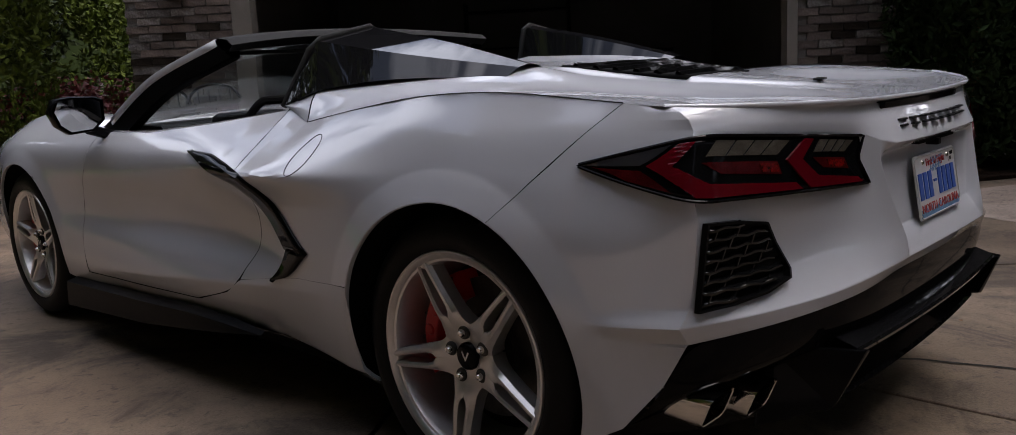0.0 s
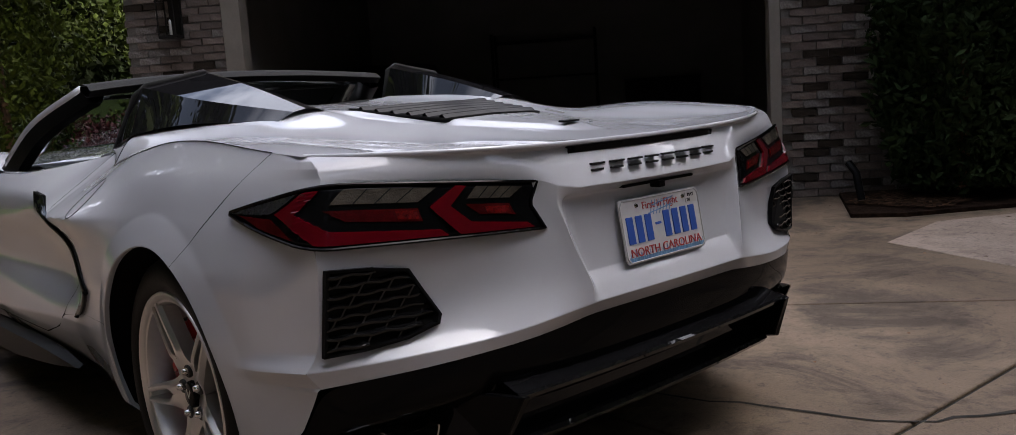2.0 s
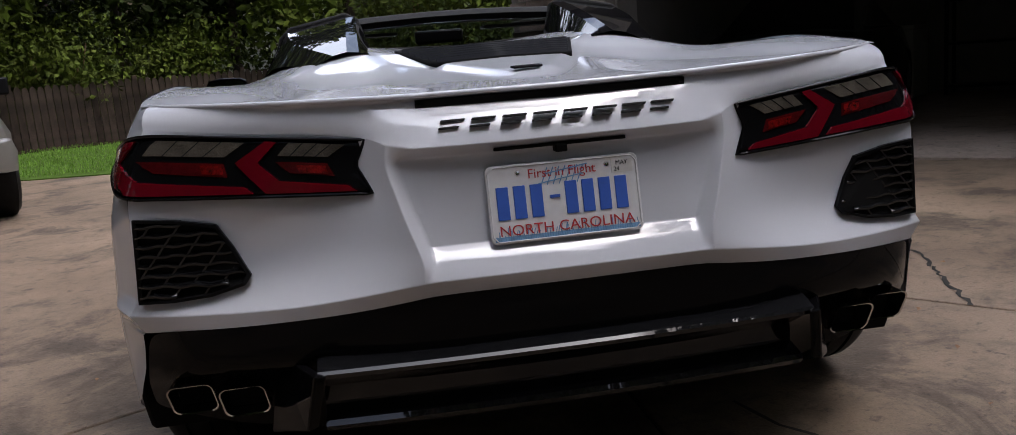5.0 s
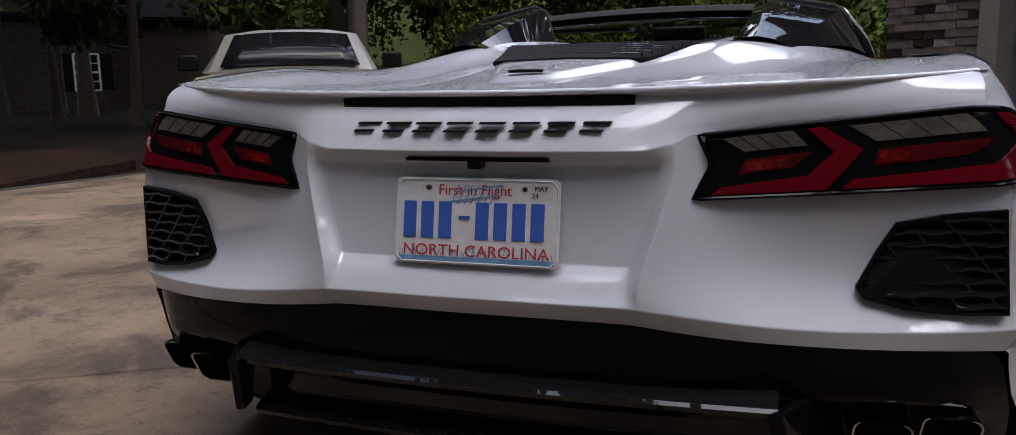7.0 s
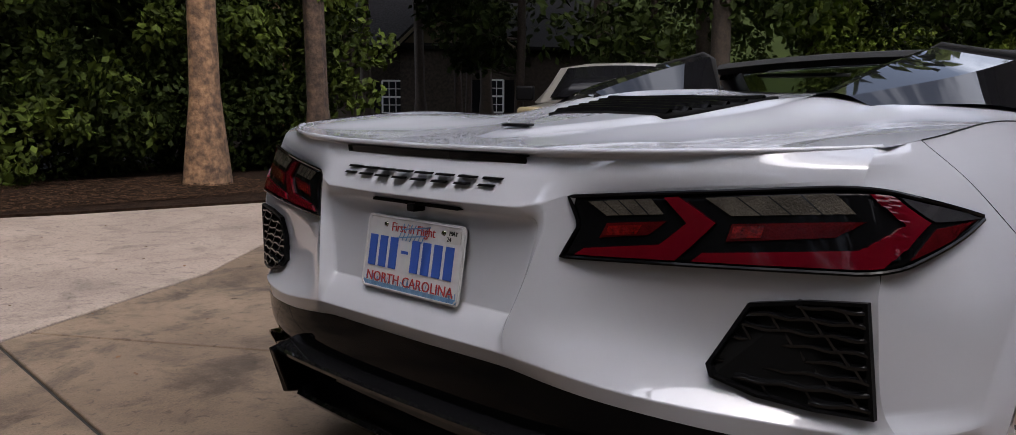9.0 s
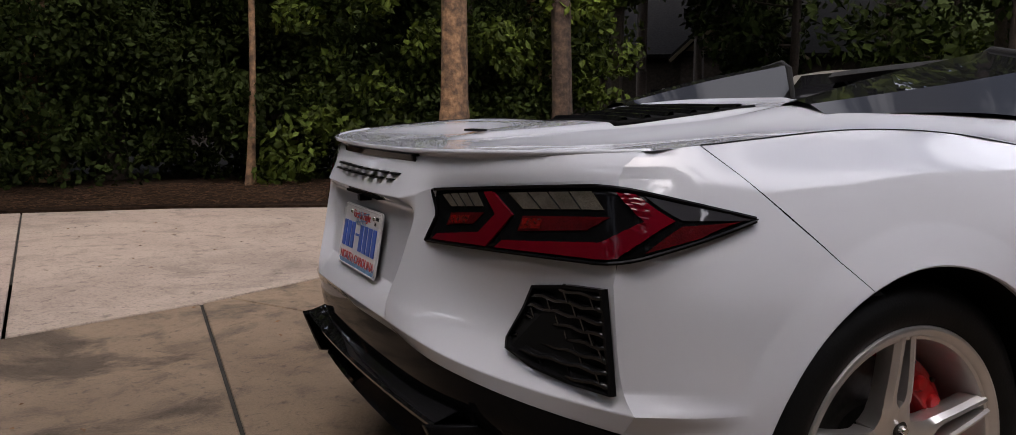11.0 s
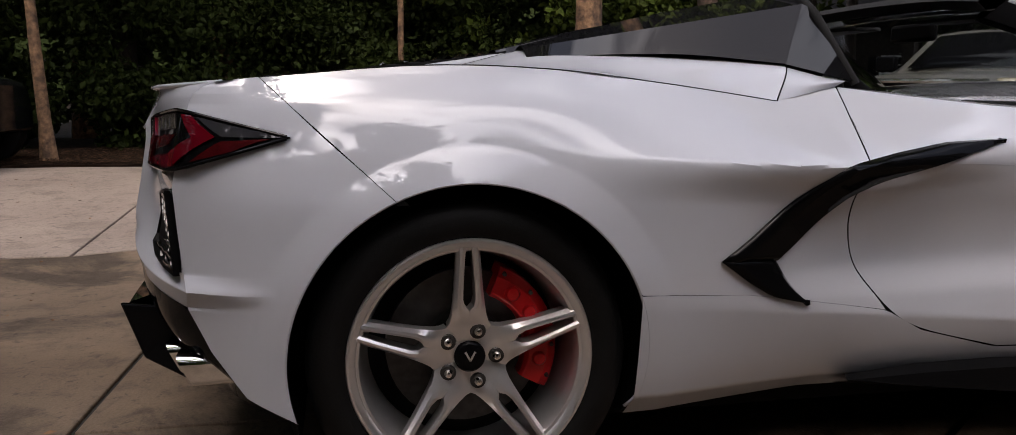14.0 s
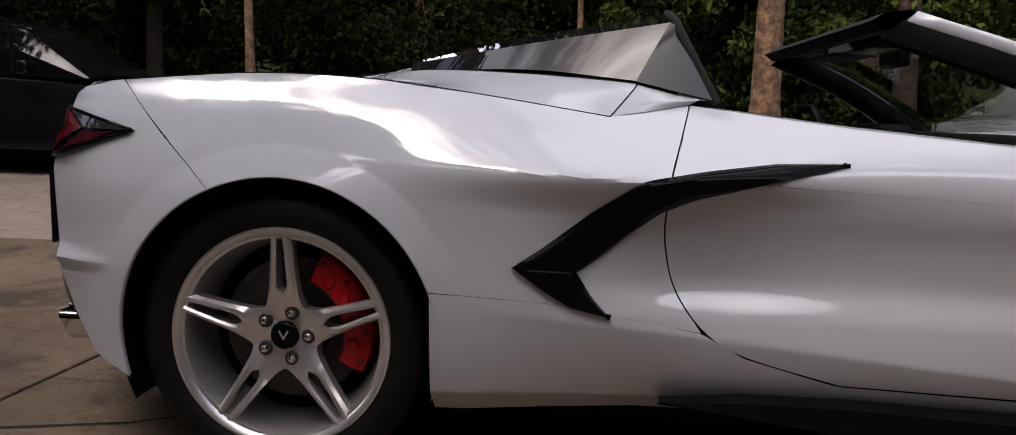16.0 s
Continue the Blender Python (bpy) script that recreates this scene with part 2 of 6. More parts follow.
def tube(bm, pts, r, n=8, cap=True, r2=None):
    """A round bar along points; the radius may run from r to r2."""
    pts = [Vector(p) for p in pts]
    rings = []
    for i, p in enumerate(pts):
        d = (pts[min(i + 1, len(pts) - 1)] - pts[max(i - 1, 0)]).normalized()
        a = d.orthogonal().normalized() if i == 0 else (rings_a - d * rings_a.dot(d)).normalized()
        rings_a = a
        b = d.cross(a)
        k = r if r2 is None else r + (r2 - r) * i / (len(pts) - 1)
        rings.append([bm.verts.new(p + (a * math.cos(t) + b * math.sin(t)) * k) for t in (2 * math.pi * j / n for j in range(n))])
    for u, v in zip(rings, rings[1:]):
        for j in range(n):
            bm.faces.new((u[j], u[(j + 1) % n], v[(j + 1) % n], v[j]))
    if cap:
        bm.faces.new(rings[0][::-1])
        bm.faces.new(rings[-1])


def lathe(bm, profile, n=48, axis="x", at=(0, 0, 0), close=False):
    """Turns (radius, offset) pairs round an axis."""
    rings = []
    for r, h in profile:
        ring = []
        for j in range(n):
            t = 2 * math.pi * j / n
            p = (h, r * math.cos(t), r * math.sin(t)) if axis == "x" else (r * math.cos(t), r * math.sin(t), h)
            ring.append(bm.verts.new(Vector(at) + Vector(p)))
        rings.append(ring)
    if close:
        rings.append(rings[0])
    for u, v in zip(rings, rings[1:]):
        for j in range(n):
            bm.faces.new((u[j], u[(j + 1) % n], v[(j + 1) % n], v[j]))


def grid(bm, rows, flip=False):
    """Faces over rows of points."""
    vs = [[bm.verts.new(p) for p in row] for row in rows]
    for a, b in zip(vs, vs[1:]):
        for j in range(len(a) - 1):
            q = (a[j], a[j + 1], b[j + 1], b[j])
            bm.faces.new(q[::-1] if flip else q)
    return vs


def spline(pts, n):
    """n + 1 points, evenly placed along a smooth curve through pts."""
    p = np.array(pts, float)
    p = np.vstack([2 * p[0] - p[1], p, 2 * p[-1] - p[-2]])
    out = []
    for i in range(1, len(p) - 2):
        for t in np.linspace(0, 1, 24, endpoint=False):
            a, b, c, d = p[i - 1], p[i], p[i + 1], p[i + 2]
            out.append(0.5 * (2 * b + (c - a) * t + (2 * a - 5 * b + 4 * c - d) * t * t + (3 * b - a - 3 * c + d) * t ** 3))
    out.append(p[-2])
    return even(out, n)


def even(pts, n):
    p = np.array(pts, float)
    s = np.r_[0, np.cumsum(np.linalg.norm(np.diff(p, axis=0), axis=1))]
    u = np.linspace(0, s[-1], n + 1)
    return np.stack([np.interp(u, s, p[:, k]) for k in range(p.shape[1])], 1)


def mirror_x(bm):
    """Adds the mirror image across x = 0."""
    g = bmesh.ops.duplicate(bm, geom=bm.verts[:] + bm.edges[:] + bm.faces[:])["geom"]
    vs = [v for v in g if isinstance(v, bmesh.types.BMVert)]
    for v in vs:
        v.co.x = -v.co.x
    bmesh.ops.reverse_faces(bm, faces=[x for x in g if isinstance(x, bmesh.types.BMFace)])
    bmesh.ops.remove_doubles(bm, verts=bm.verts[:], dist=0.0008)


def harden(bm, crease_layer, width=0.9):
    """Edges creased hard also split the shading."""
    for e in bm.edges:
        if e[crease_layer] >= width:
            e.smooth = False

# ---- the sports car: body ----
car = thing("sports_car", "white convertible sports car on the concrete drive, roof down", "car", pose(0.010, 0, 0))

# side skin: half-width at heights LEVELS for stations along the car (rear axle at 0, nose forward)
LEVELS = (0.18, 0.30, 0.44, 0.52, 0.61, 0.69, 0.755, 0.80, 0.88, 0.94)
SIDE = {}
SIDE[-0.60] = (0.80, 0.83, 0.850, 0.862, 0.856, 0.853, 0.852, 0.842, 0.806, 0.780)
SIDE[-0.43] = (0.930, 0.938, 0.944, 0.946, 0.942, 0.935, 0.919, 0.904, 0.870, 0.832)
SIDE[-0.16] = (0.935, 0.952, 0.964, 0.967, 0.968, 0.964, 0.949, 0.933, 0.894, 0.850)
SIDE[0.10] = (0.935, 0.955, 0.968, 0.972, 0.972, 0.968, 0.952, 0.936, 0.896, 0.848)
SIDE[0.35] = (0.920, 0.953, 0.970, 0.972, 0.970, 0.969, 0.963, 0.943, 0.884, 0.812)
SIDE[0.58] = (0.915, 0.945, 0.958, 0.956, 0.958, 0.963, 0.970, 0.937, 0.832, 0.766)
SIDE[0.80] = (0.912, 0.940, 0.935, 0.905, 0.905, 0.935, 0.960, 0.905, 0.775, 0.715)
SIDE[1.00] = (0.910, 0.938, 0.920, 0.875, 0.880, 0.905, 0.935, 0.880, 0.745, 0.690)
SIDE[1.30] = (0.908, 0.938, 0.920, 0.885, 0.888, 0.905, 0.910, 0.885, 0.775, 0.72)
SIDE[1.70] = (0.905, 0.938, 0.930, 0.905, 0.908, 0.922, 0.915, 0.890, 0.80, 0.74)
SIDE[2.10] = (0.900, 0.930, 0.930, 0.915, 0.918, 0.925, 0.915, 0.890, 0.81, 0.72)
SIDE[2.50] = (0.895, 0.925, 0.935, 0.935, 0.938, 0.938, 0.925, 0.895, 0.80, 0.70)
SIDE[2.95] = (0.880, 0.915, 0.930, 0.935, 0.935, 0.930, 0.910, 0.870, 0.76, 0.66)
SIDE[3.35] = (0.780, 0.840, 0.860, 0.860, 0.855, 0.840, 0.800, 0.740, 0.62, 0.52)
LEVEL_Z = np.array(LEVELS)
SHOULDER_Y, SHOULDER_Z = (0.0, 0.18, 0.45, 0.736, 0.926, 1.1, 1.3, 1.65), (0.964, 0.958, 0.927, 0.886, 0.918, 0.897, 0.873, 0.842)
YS, TABLE = np.array(list(SIDE)), np.array(list(SIDE.values()))


def cubic(xs, vals, x):
    """Smooth interpolation with monotone-style tangents."""
    i = int(np.clip(np.searchsorted(xs, x) - 1, 0, len(xs) - 2))
    h = xs[i + 1] - xs[i]
    t = (x - xs[i]) / h

    def slope(k):
        a, b = max(k - 1, 0), min(k + 1, len(xs) - 1)
        return (vals[b] - vals[a]) / (xs[b] - xs[a])
    m0, m1 = slope(i) * h, slope(i + 1) * h
    return (2 * t ** 3 - 3 * t * t + 1) * vals[i] + (t ** 3 - 2 * t * t + t) * m0 + (3 * t * t - 2 * t ** 3) * vals[i + 1] + (t ** 3 - t * t) * m1


def side_x(y, z):
    y = min(max(y, -0.62), 3.4)
    i = int(np.clip(np.searchsorted(YS, y) - 1, 0, len(YS) - 2))
    lo, hi = max(i - 1, 0), min(i + 3, len(YS))

    def base(h):
        return cubic(YS[lo:hi], [cubic(LEVEL_Z, TABLE[k], min(max(h, 0.16), 0.97)) for k in range(lo, hi)], y)
    x = base(z)
    fade = min(max((-0.40 - y) / 0.18, 0), 1)
    x += 0.022 * fade * math.exp(-((z - 0.512) / 0.016) ** 2)
    zc = 0.787 - 0.045 * y if y < 0.85 else 0.749 + 0.11 * (y - 0.85)
    run = min(max((y - 0.22) / 0.35, 0), 1) * min(max((1.28 - y) / 0.3, 0), 1)
    d = abs(z - zc)
    plane = min(max((y - 0.10) / 0.35, 0), 1) * min(max((1.5 - y) / 0.5, 0), 1)
    if plane > 0 and z > zc:  # the taut shoulder between the crease and the upper edge
        zt = float(np.interp(y, SHOULDER_Y, SHOULDER_Z))
        t = min((z - zc) / (zt - zc), 1.0)
        if t < 1:
            x0, x1 = base(zc), base(zt)
            x += (x0 + (x1 - x0) * t + 0.032 * t * (1 - t) - x) * plane
    below = max(0.0, 0.445 - 0.088 * (y - 0.46) - z) * min(max((y - 0.42) / 0.4, 0.0), 1.0) * min(max((2.2 - y) / 0.3, 0.0), 1.0)
    x -= 0.34 * below  # the flank turns in under the crease over the sill
    if 0.3 < y < 2.3:
        x -= 0.9 * max(0.0, 0.245 - z)
    for cy, cz, rad, band in ((-0.01, 0.350, 0.381, 0.072), (2.735, 0.335, 0.362, 0.06)):  # flares round the wheel arches
        out = math.hypot(y - cy, z - cz) - rad
        if out < band and z > cz - 0.05:
            x += 0.013 * min(1.0, (z - cz + 0.05) / 0.25) * (1 - max(out, 0.0) / band)
    return x + 0.018 * run * max(0.0, 1 - math.sqrt(d * d + 0.002 ** 2) / 0.085)


def side_panel(name, edge_a, edge_b, nu, nv, material, out=0.0, label="", curve=(False, False), solid=0.012, parent=None, edge=None, rows=False):
    """A skin between two edges drawn in (y, z), mirrored to both sides as two parts."""
    a = spline(edge_a, nu) if curve[0] else even(edge_a, nu)
    b = spline(edge_b, nu) if curve[1] else even(edge_b, nu)
    if rows:  # pair the listed points one to one
        n = max(2, nu // (len(edge_a) - 1))
        a = np.array([np.array(p) + (np.array(q) - np.array(p)) * k / n for p, q in zip(edge_a, edge_a[1:]) for k in range(n)] + [edge_a[-1]])
        b = np.array([np.array(p) + (np.array(q) - np.array(p)) * k / n for p, q in zip(edge_b, edge_b[1:]) for k in range(n)] + [edge_b[-1]])
        for q in b:  # keep to the arch
            d = math.hypot(q[0] + 0.01, q[1] - HUB_Z)
            if q[1] < 0.697:
                q[0], q[1] = -0.01 + (q[0] + 0.01) * ARCH_R / d, HUB_Z + (q[1] - HUB_Z) * ARCH_R / d
    made = []
    for s in (1, -1):
        bm = bmesh.new()
        lines_ = []
        for p, q in zip(a, b):
            row = []
            for k in range(nv + 1):
                y, z = p + (q - p) * k / nv
                x = side_x(y, z) + out
                if edge is not None and p[1] > 0.475:
                    x += (float(np.interp(p[1], edge[0], edge[1])) - side_x(*p)) * (1 - k / nv) ** 3
                row.append((s * x, y, z))
            lines_.append(row)
        grid(bm, lines_)
        made.append(part(name, bm, material, parent or car, label, solid=0, angle=30))
    return made


HUB_Z, ARCH_R = 0.350, 0.381
FRONT_Y, FRONT_R = 2.735, 0.362


def arc(cy, cz, r, a0, a1, n=24):
    return [(cy + r * math.cos(radians(a0 + (a1 - a0) * k / n)), cz + r * math.sin(radians(a0 + (a1 - a0) * k / n))) for k in range(n + 1)]


CREST = [(-0.51, 0.932), (-0.427, 0.941), (-0.10, 0.965), (0.18, 0.958), (0.45, 0.927), (0.736, 0.886)]
# rear bumper side, from its corner edge to the seam and the wheel arch
EDGE_X = ((0.475, 0.513, 0.545, 0.62, 0.722, 0.757, 0.82, 0.887, 0.903, 0.920, 0.933), (0.858, 0.886, 0.858, 0.854, 0.850, 0.850, 0.832, 0.806, 0.806, 0.806, 0.803))
side_panel("bumper_corner",
           [(-0.507, 0.933), (-0.540, 0.922), (-0.561, 0.907), (-0.570, 0.887), (-0.586, 0.82), (-0.597, 0.757), (-0.604, 0.722), (-0.597, 0.62), (-0.590, 0.545), (-0.582, 0.513)],
           [(-0.429, 0.941), (-0.414, 0.927), (-0.394, 0.909), (-0.37, 0.887), (-0.30, 0.82), (-0.230, 0.757), (-0.1645, 0.697), (-0.241, 0.652), (-0.331, 0.55), (-0.355, 0.512)],
           120, 40, WHITE, label="white rear bumper corner", edge=EDGE_X, rows=True)
side_panel("bumper_corner", [(-0.582, 0.513), (-0.585, 0.475), (-0.54, 0.385), (-0.47, 0.295), (-0.365, 0.240)],
           arc(-0.01, HUB_Z, ARCH_R, 154.8, 196, 12), 60, 40, WHITE, edge=EDGE_X)
# quarter panel in three fields: above the arch, behind the door, down to the sill
side_panel("quarter_panel",
           [(-0.4272, 0.942)] + [tuple(p) for p in spline(CREST[1:], 40)][1:],
           [(-0.1625, 0.697)] + arc(-0.01, HUB_Z, ARCH_R, 113, 21, 30) + [(0.40, 0.482), (0.50, 0.476), (0.60, 0.47)], 100, 56, WHITE, label="white rear quarter panel")
side_panel("rocker_panel",
           [(0.348, 0.484), (0.45, 0.478), (0.60, 0.4695), (0.75, 0.4450), (0.86, 0.4270), (0.957, 0.4105), (1.056, 0.356), (1.262, 0.301), (1.65, 0.291), (2.14, 0.281)],
           [(0.347, 0.183), (0.45, 0.184), (0.60, 0.186), (0.75, 0.188), (0.86, 0.19), (0.957, 0.19), (1.056, 0.19), (1.262, 0.19), (1.65, 0.19), (2.14, 0.19)], 90, 50, WHITE, label="white sill below the door")
side_panel("quarter_scoop",
           [(0.926, 0.918), (0.8985, 0.84), (0.869, 0.757), (0.864, 0.686), (0.868, 0.60), (0.895, 0.50), (0.955, 0.412)],
           [(0.736, 0.886), (0.60, 0.47)], 60, 30, WHITE, label="white hollow behind the door", curve=(True, False))
# door, front wing
side_panel("door",
           [(0.93, 0.918), (1.10, 0.897), (1.3, 0.873), (1.65, 0.842), (2.02, 0.838)],
           [(0.872, 0.757), (1.10, 0.747), (1.3, 0.737), (1.65, 0.72), (2.06, 0.70)], 60, 30, WHITE, out=0.0, label="white door, upper skin")
side_panel("door",
           [(0.872, 0.757), (0.868, 0.686), (0.872, 0.60), (0.899, 0.50), (0.967, 0.412), (1.06, 0.360), (1.27, 0.304)],
           [(2.06, 0.70), (2.09, 0.65), (2.11, 0.60), (2.13, 0.50), (2.14, 0.42), (2.14, 0.36), (2.13, 0.285)], 50, 60, WHITE, label="white door skin", curve=(True, True))
side_panel("front_wing",
           [(2.025, 0.84), (2.2, 0.88), (2.5, 0.915), (2.75, 0.91), (3.0, 0.87), (3.25, 0.78), (3.4, 0.66)],
           [(2.06, 0.70), (2.2, 0.66)] + arc(FRONT_Y, 0.335, FRONT_R, 120, 20, 24) + [(3.2, 0.42), (3.4, 0.40)], 60, 16, WHITE, label="white front wing")
side_panel("front_wing",
           [(2.063, 0.70), (2.10, 0.64), (2.125, 0.55), (2.143, 0.42), (2.14, 0.30), (2.14, 0.22)],
           [(2.55, 0.655)] + arc(FRONT_Y, 0.335, FRONT_R, 125, 195, 24), 40, 12, WHITE)
side_panel("front_wing",
           [(3.07, 0.47), (3.09, 0.40), (3.09, 0.33), (3.07, 0.24)],
           [(3.4, 0.66), (3.42, 0.5), (3.4, 0.36), (3.36, 0.22)], 12, 10, WHITE)
for s in (1, -1):  # dark gaps behind the shut lines
    bm = bmesh.new()
    gap = [(-0.422, 0.935), (-0.35, 0.868), (-0.26, 0.785), (-0.150, 0.690)]
    grid(bm, [[(s * (side_x(y - 0.01, z) - 0.006), y - 0.012, z), (s * (side_x(y + 0.01, z) - 0.006), y + 0.012, z)] for y, z in even(gap, 20)])
    part("shut_line", bm, DARK, car)
    bm = bmesh.new()
    gap = [(0.925, 0.93), (0.872, 0.76), (0.866, 0.686), (0.870, 0.60), (0.897, 0.50), (0.965, 0.412), (1.06, 0.358), (1.26, 0.302), (1.65, 0.293), (2.13, 0.283)]
    grid(bm, [[(s * (side_x(y, z) - 0.009), y - 0.009, z - 0.006), (s * (side_x(y, z) - 0.009), y + 0.009, z + 0.006)] for y, z in spline(gap, 60)])
    part("shut_line", bm, DARK, car)
    # side blade: boomerang of gloss black round the intake
    upper = [(1.262, 0.800), (1.10, 0.794), (0.95, 0.775), (0.815, 0.752), (0.70, 0.675), (0.60, 0.597), (0.530, 0.549)]
    lower = [(1.255, 0.796), (1.10, 0.748), (0.95, 0.707), (0.865, 0.672), (0.80, 0.620), (0.745, 0.572), (0.700, 0.540)]
    foot = [(0.530, 0.549), (0.60, 0.498), (0.66, 0.462), (0.752, 0.440)]
    foot2 = [(0.700, 0.540), (0.708, 0.520), (0.72, 0.49), (0.752, 0.440)]
    bm = bmesh.new()
    rows = []
    for p, q in zip(even(upper, 30), even(lower, 30)):
        rows.append([(s * (0.004 + side_x(*p)), *p)] + [(s * max(0.014 + (1 - k / 6) * side_x(*p) + k / 6 * (side_x(*q) - 0.004), side_x(*(p + (q - p) * k / 6)) + 0.008), *(p + (q - p) * k / 6)) for k in range(1, 6)] + [(s * (side_x(*q) - 0.02), *q)])
    grid(bm, rows)
    rows = []
    for p, q in zip(even(foot, 12), even(foot2, 12)):
        rows.append([(s * (0.010 + side_x(*p)), *p)] + [(s * (0.012 + (1 - k / 4) * side_x(*p) + k / 4 * (side_x(*q))), *(p + (q - p) * k / 4)) for k in range(1, 4)] + [(s * (side_x(*q) - 0.02), *q)])
    grid(bm, rows)
    part("side_blade", bm, GLOSS, car, "gloss black boomerang-shaped intake trim", solid=0.01)
    # skirt under the door
    bm = bmesh.new()
    grid(bm, [[(s * 0.915, y, z1), (s * (0.95 + 0.02 * k), y, z1 - 0.012), (s * (0.955 + 0.02 * k), y, z0), (s * 0.86, y, z0 - 0.03)]
              for y, z1, z0, k in [(0.87, 0.257, 0.250, -1), (1.05, 0.273, 0.230, 0), (1.27, 0.275, 0.205, 0.3), (1.6, 0.262, 0.17, 0.5), (2.3, 0.24, 0.13, 0.5)]])
    part("side_skirt", bm, BLACK, car, "satin black side skirt")
# fuel flap on the driver's side: a fine round groove
bm = bmesh.new()
ring = [(-(side_x(0.56 + 0.042 * math.cos(t), 0.812 + 0.050 * math.sin(t)) + 0.0005), 0.56 + 0.042 * math.cos(t), 0.812 + 0.050 * math.sin(t)) for t in np.linspace(0, 2 * math.pi, 49)]
tube(bm, ring, 0.0013, 6, False)
part("fuel_flap_groove", bm, BLACK, car)

# rear fascia: columns from the centre line outwards, each from the spoiler lip down to the black valance
FASCIA = [
    [(0, -0.742, 0.912), (0, -0.724, 0.899), (0, -0.757, 0.862), (0, -0.782, 0.814), (0, -0.742, 0.792), (0, -0.748, 0.735), (0, -0.752, 0.69), (0, -0.763, 0.622), (0, -0.785, 0.598), (0, -0.806, 0.562), (0, -0.785, 0.530)],
    [(0.14, -0.739, 0.913), (0.14, -0.722, 0.900), (0.14, -0.755, 0.862), (0.14, -0.780, 0.813), (0.14, -0.742, 0.792), (0.14, -0.748, 0.735), (0.14, -0.752, 0.69), (0.14, -0.763, 0.622), (0.14, -0.785, 0.598), (0.14, -0.805, 0.562), (0.14, -0.782, 0.530)],
    [(0.262, -0.733, 0.914), (0.262, -0.716, 0.901), (0.27, -0.748, 0.861), (0.285, -0.770, 0.815), (0.316, -0.742, 0.792), (0.302, -0.746, 0.735), (0.292, -0.750, 0.69), (0.268, -0.763, 0.622), (0.264, -0.785, 0.598), (0.268, -0.803, 0.562), (0.275, -0.776, 0.529)],
    [(0.31, -0.729, 0.915), (0.31, -0.714, 0.902), (0.32, -0.740, 0.862), (0.335, -0.752, 0.826), (0.342, -0.752, 0.785), (0.326, -0.766, 0.735), (0.316, -0.775, 0.69), (0.292, -0.795, 0.62), (0.285, -0.802, 0.59), (0.29, -0.801, 0.560), (0.30, -0.772, 0.524)],
    [(0.385, -0.722, 0.917), (0.385, -0.707, 0.904), (0.385, -0.722, 0.872), (0.38, -0.722, 0.847), (0.392, -0.714, 0.80), (0.385, -0.726, 0.735), (0.385, -0.735, 0.715), (0.385, -0.745, 0.64), (0.39, -0.765, 0.585), (0.41, -0.780, 0.545), (0.42, -0.766, 0.512)],
    [(0.50, -0.690, 0.920), (0.50, -0.680, 0.908), (0.50, -0.690, 0.88), (0.50, -0.686, 0.858), (0.50, -0.672, 0.81), (0.50, -0.692, 0.742), (0.50, -0.700, 0.718), (0.50, -0.695, 0.64), (0.50, -0.722, 0.575), (0.53, -0.750, 0.531), (0.53, -0.742, 0.504)],
    [(0.62, -0.638, 0.924), (0.62, -0.636, 0.912), (0.62, -0.647, 0.889), (0.62, -0.647, 0.868), (0.62, -0.638, 0.815), (0.62, -0.662, 0.748), (0.62, -0.668, 0.722), (0.62, -0.655, 0.63), (0.62, -0.672, 0.575), (0.65, -0.708, 0.525), (0.65, -0.704, 0.495)],
    [(0.74, -0.562, 0.929), (0.74, -0.579, 0.919), (0.74, -0.596, 0.902), (0.74, -0.602, 0.880), (0.74, -0.604, 0.82), (0.74, -0.630, 0.752), (0.74, -0.634, 0.722), (0.74, -0.622, 0.63), (0.74, -0.630, 0.562), (0.78, -0.652, 0.519), (0.77, -0.648, 0.486)],
    [(0.803, -0.507, 0.933), (0.806, -0.540, 0.922), (0.808, -0.561, 0.907), (0.806, -0.570, 0.887), (0.832, -0.586, 0.82), (0.850, -0.597, 0.757), (0.850, -0.604, 0.722), (0.854, -0.597, 0.62), (0.858, -0.590, 0.545), (0.886, -0.582, 0.513), (0.858, -0.585, 0.475)],
]
bm = bmesh.new()
vs = grid(bm, FASCIA)
crease = bm.edges.layers.float.new("crease_edge")
for col in range(len(vs)):
    for r in (1, 3, 9):
        if col + 1 < len(vs) - (3 if r == 1 else 0):
            e = bm.edges.get((vs[col][r], vs[col + 1][r]))
            e[crease] = 1.0
    for r, k in ((0, 1.0), (10, 1.0)):
        if col + 1 < len(vs):
            bm.edges.get((vs[col][r], vs[col + 1][r]))[crease] = k
for r in range(3, 9):  # recess edge
    bm.edges.get((vs[3][r], vs[3][r + 1]))[crease] = 1.0
    bm.edges.get((vs[2][r], vs[2][r + 1]))[crease] = 0.9
for r in range(10):
    bm.edges.get((vs[8][r], vs[8][r + 1]))[crease] = 1.0
for c in (0, 1):
    bm.edges.get((vs[c][7], vs[c + 1][7]))[crease] = 1.0
    bm.edges.get((vs[c][4], vs[c + 1][4]))[crease] = 0.9
mirror_x(bm)
harden(bm, bm.edges.layers.float["crease_edge"])
fascia = part("rear_bumper", bm, WHITE, car, "white rear fascia with a recess for the number plate", subsurf=3)
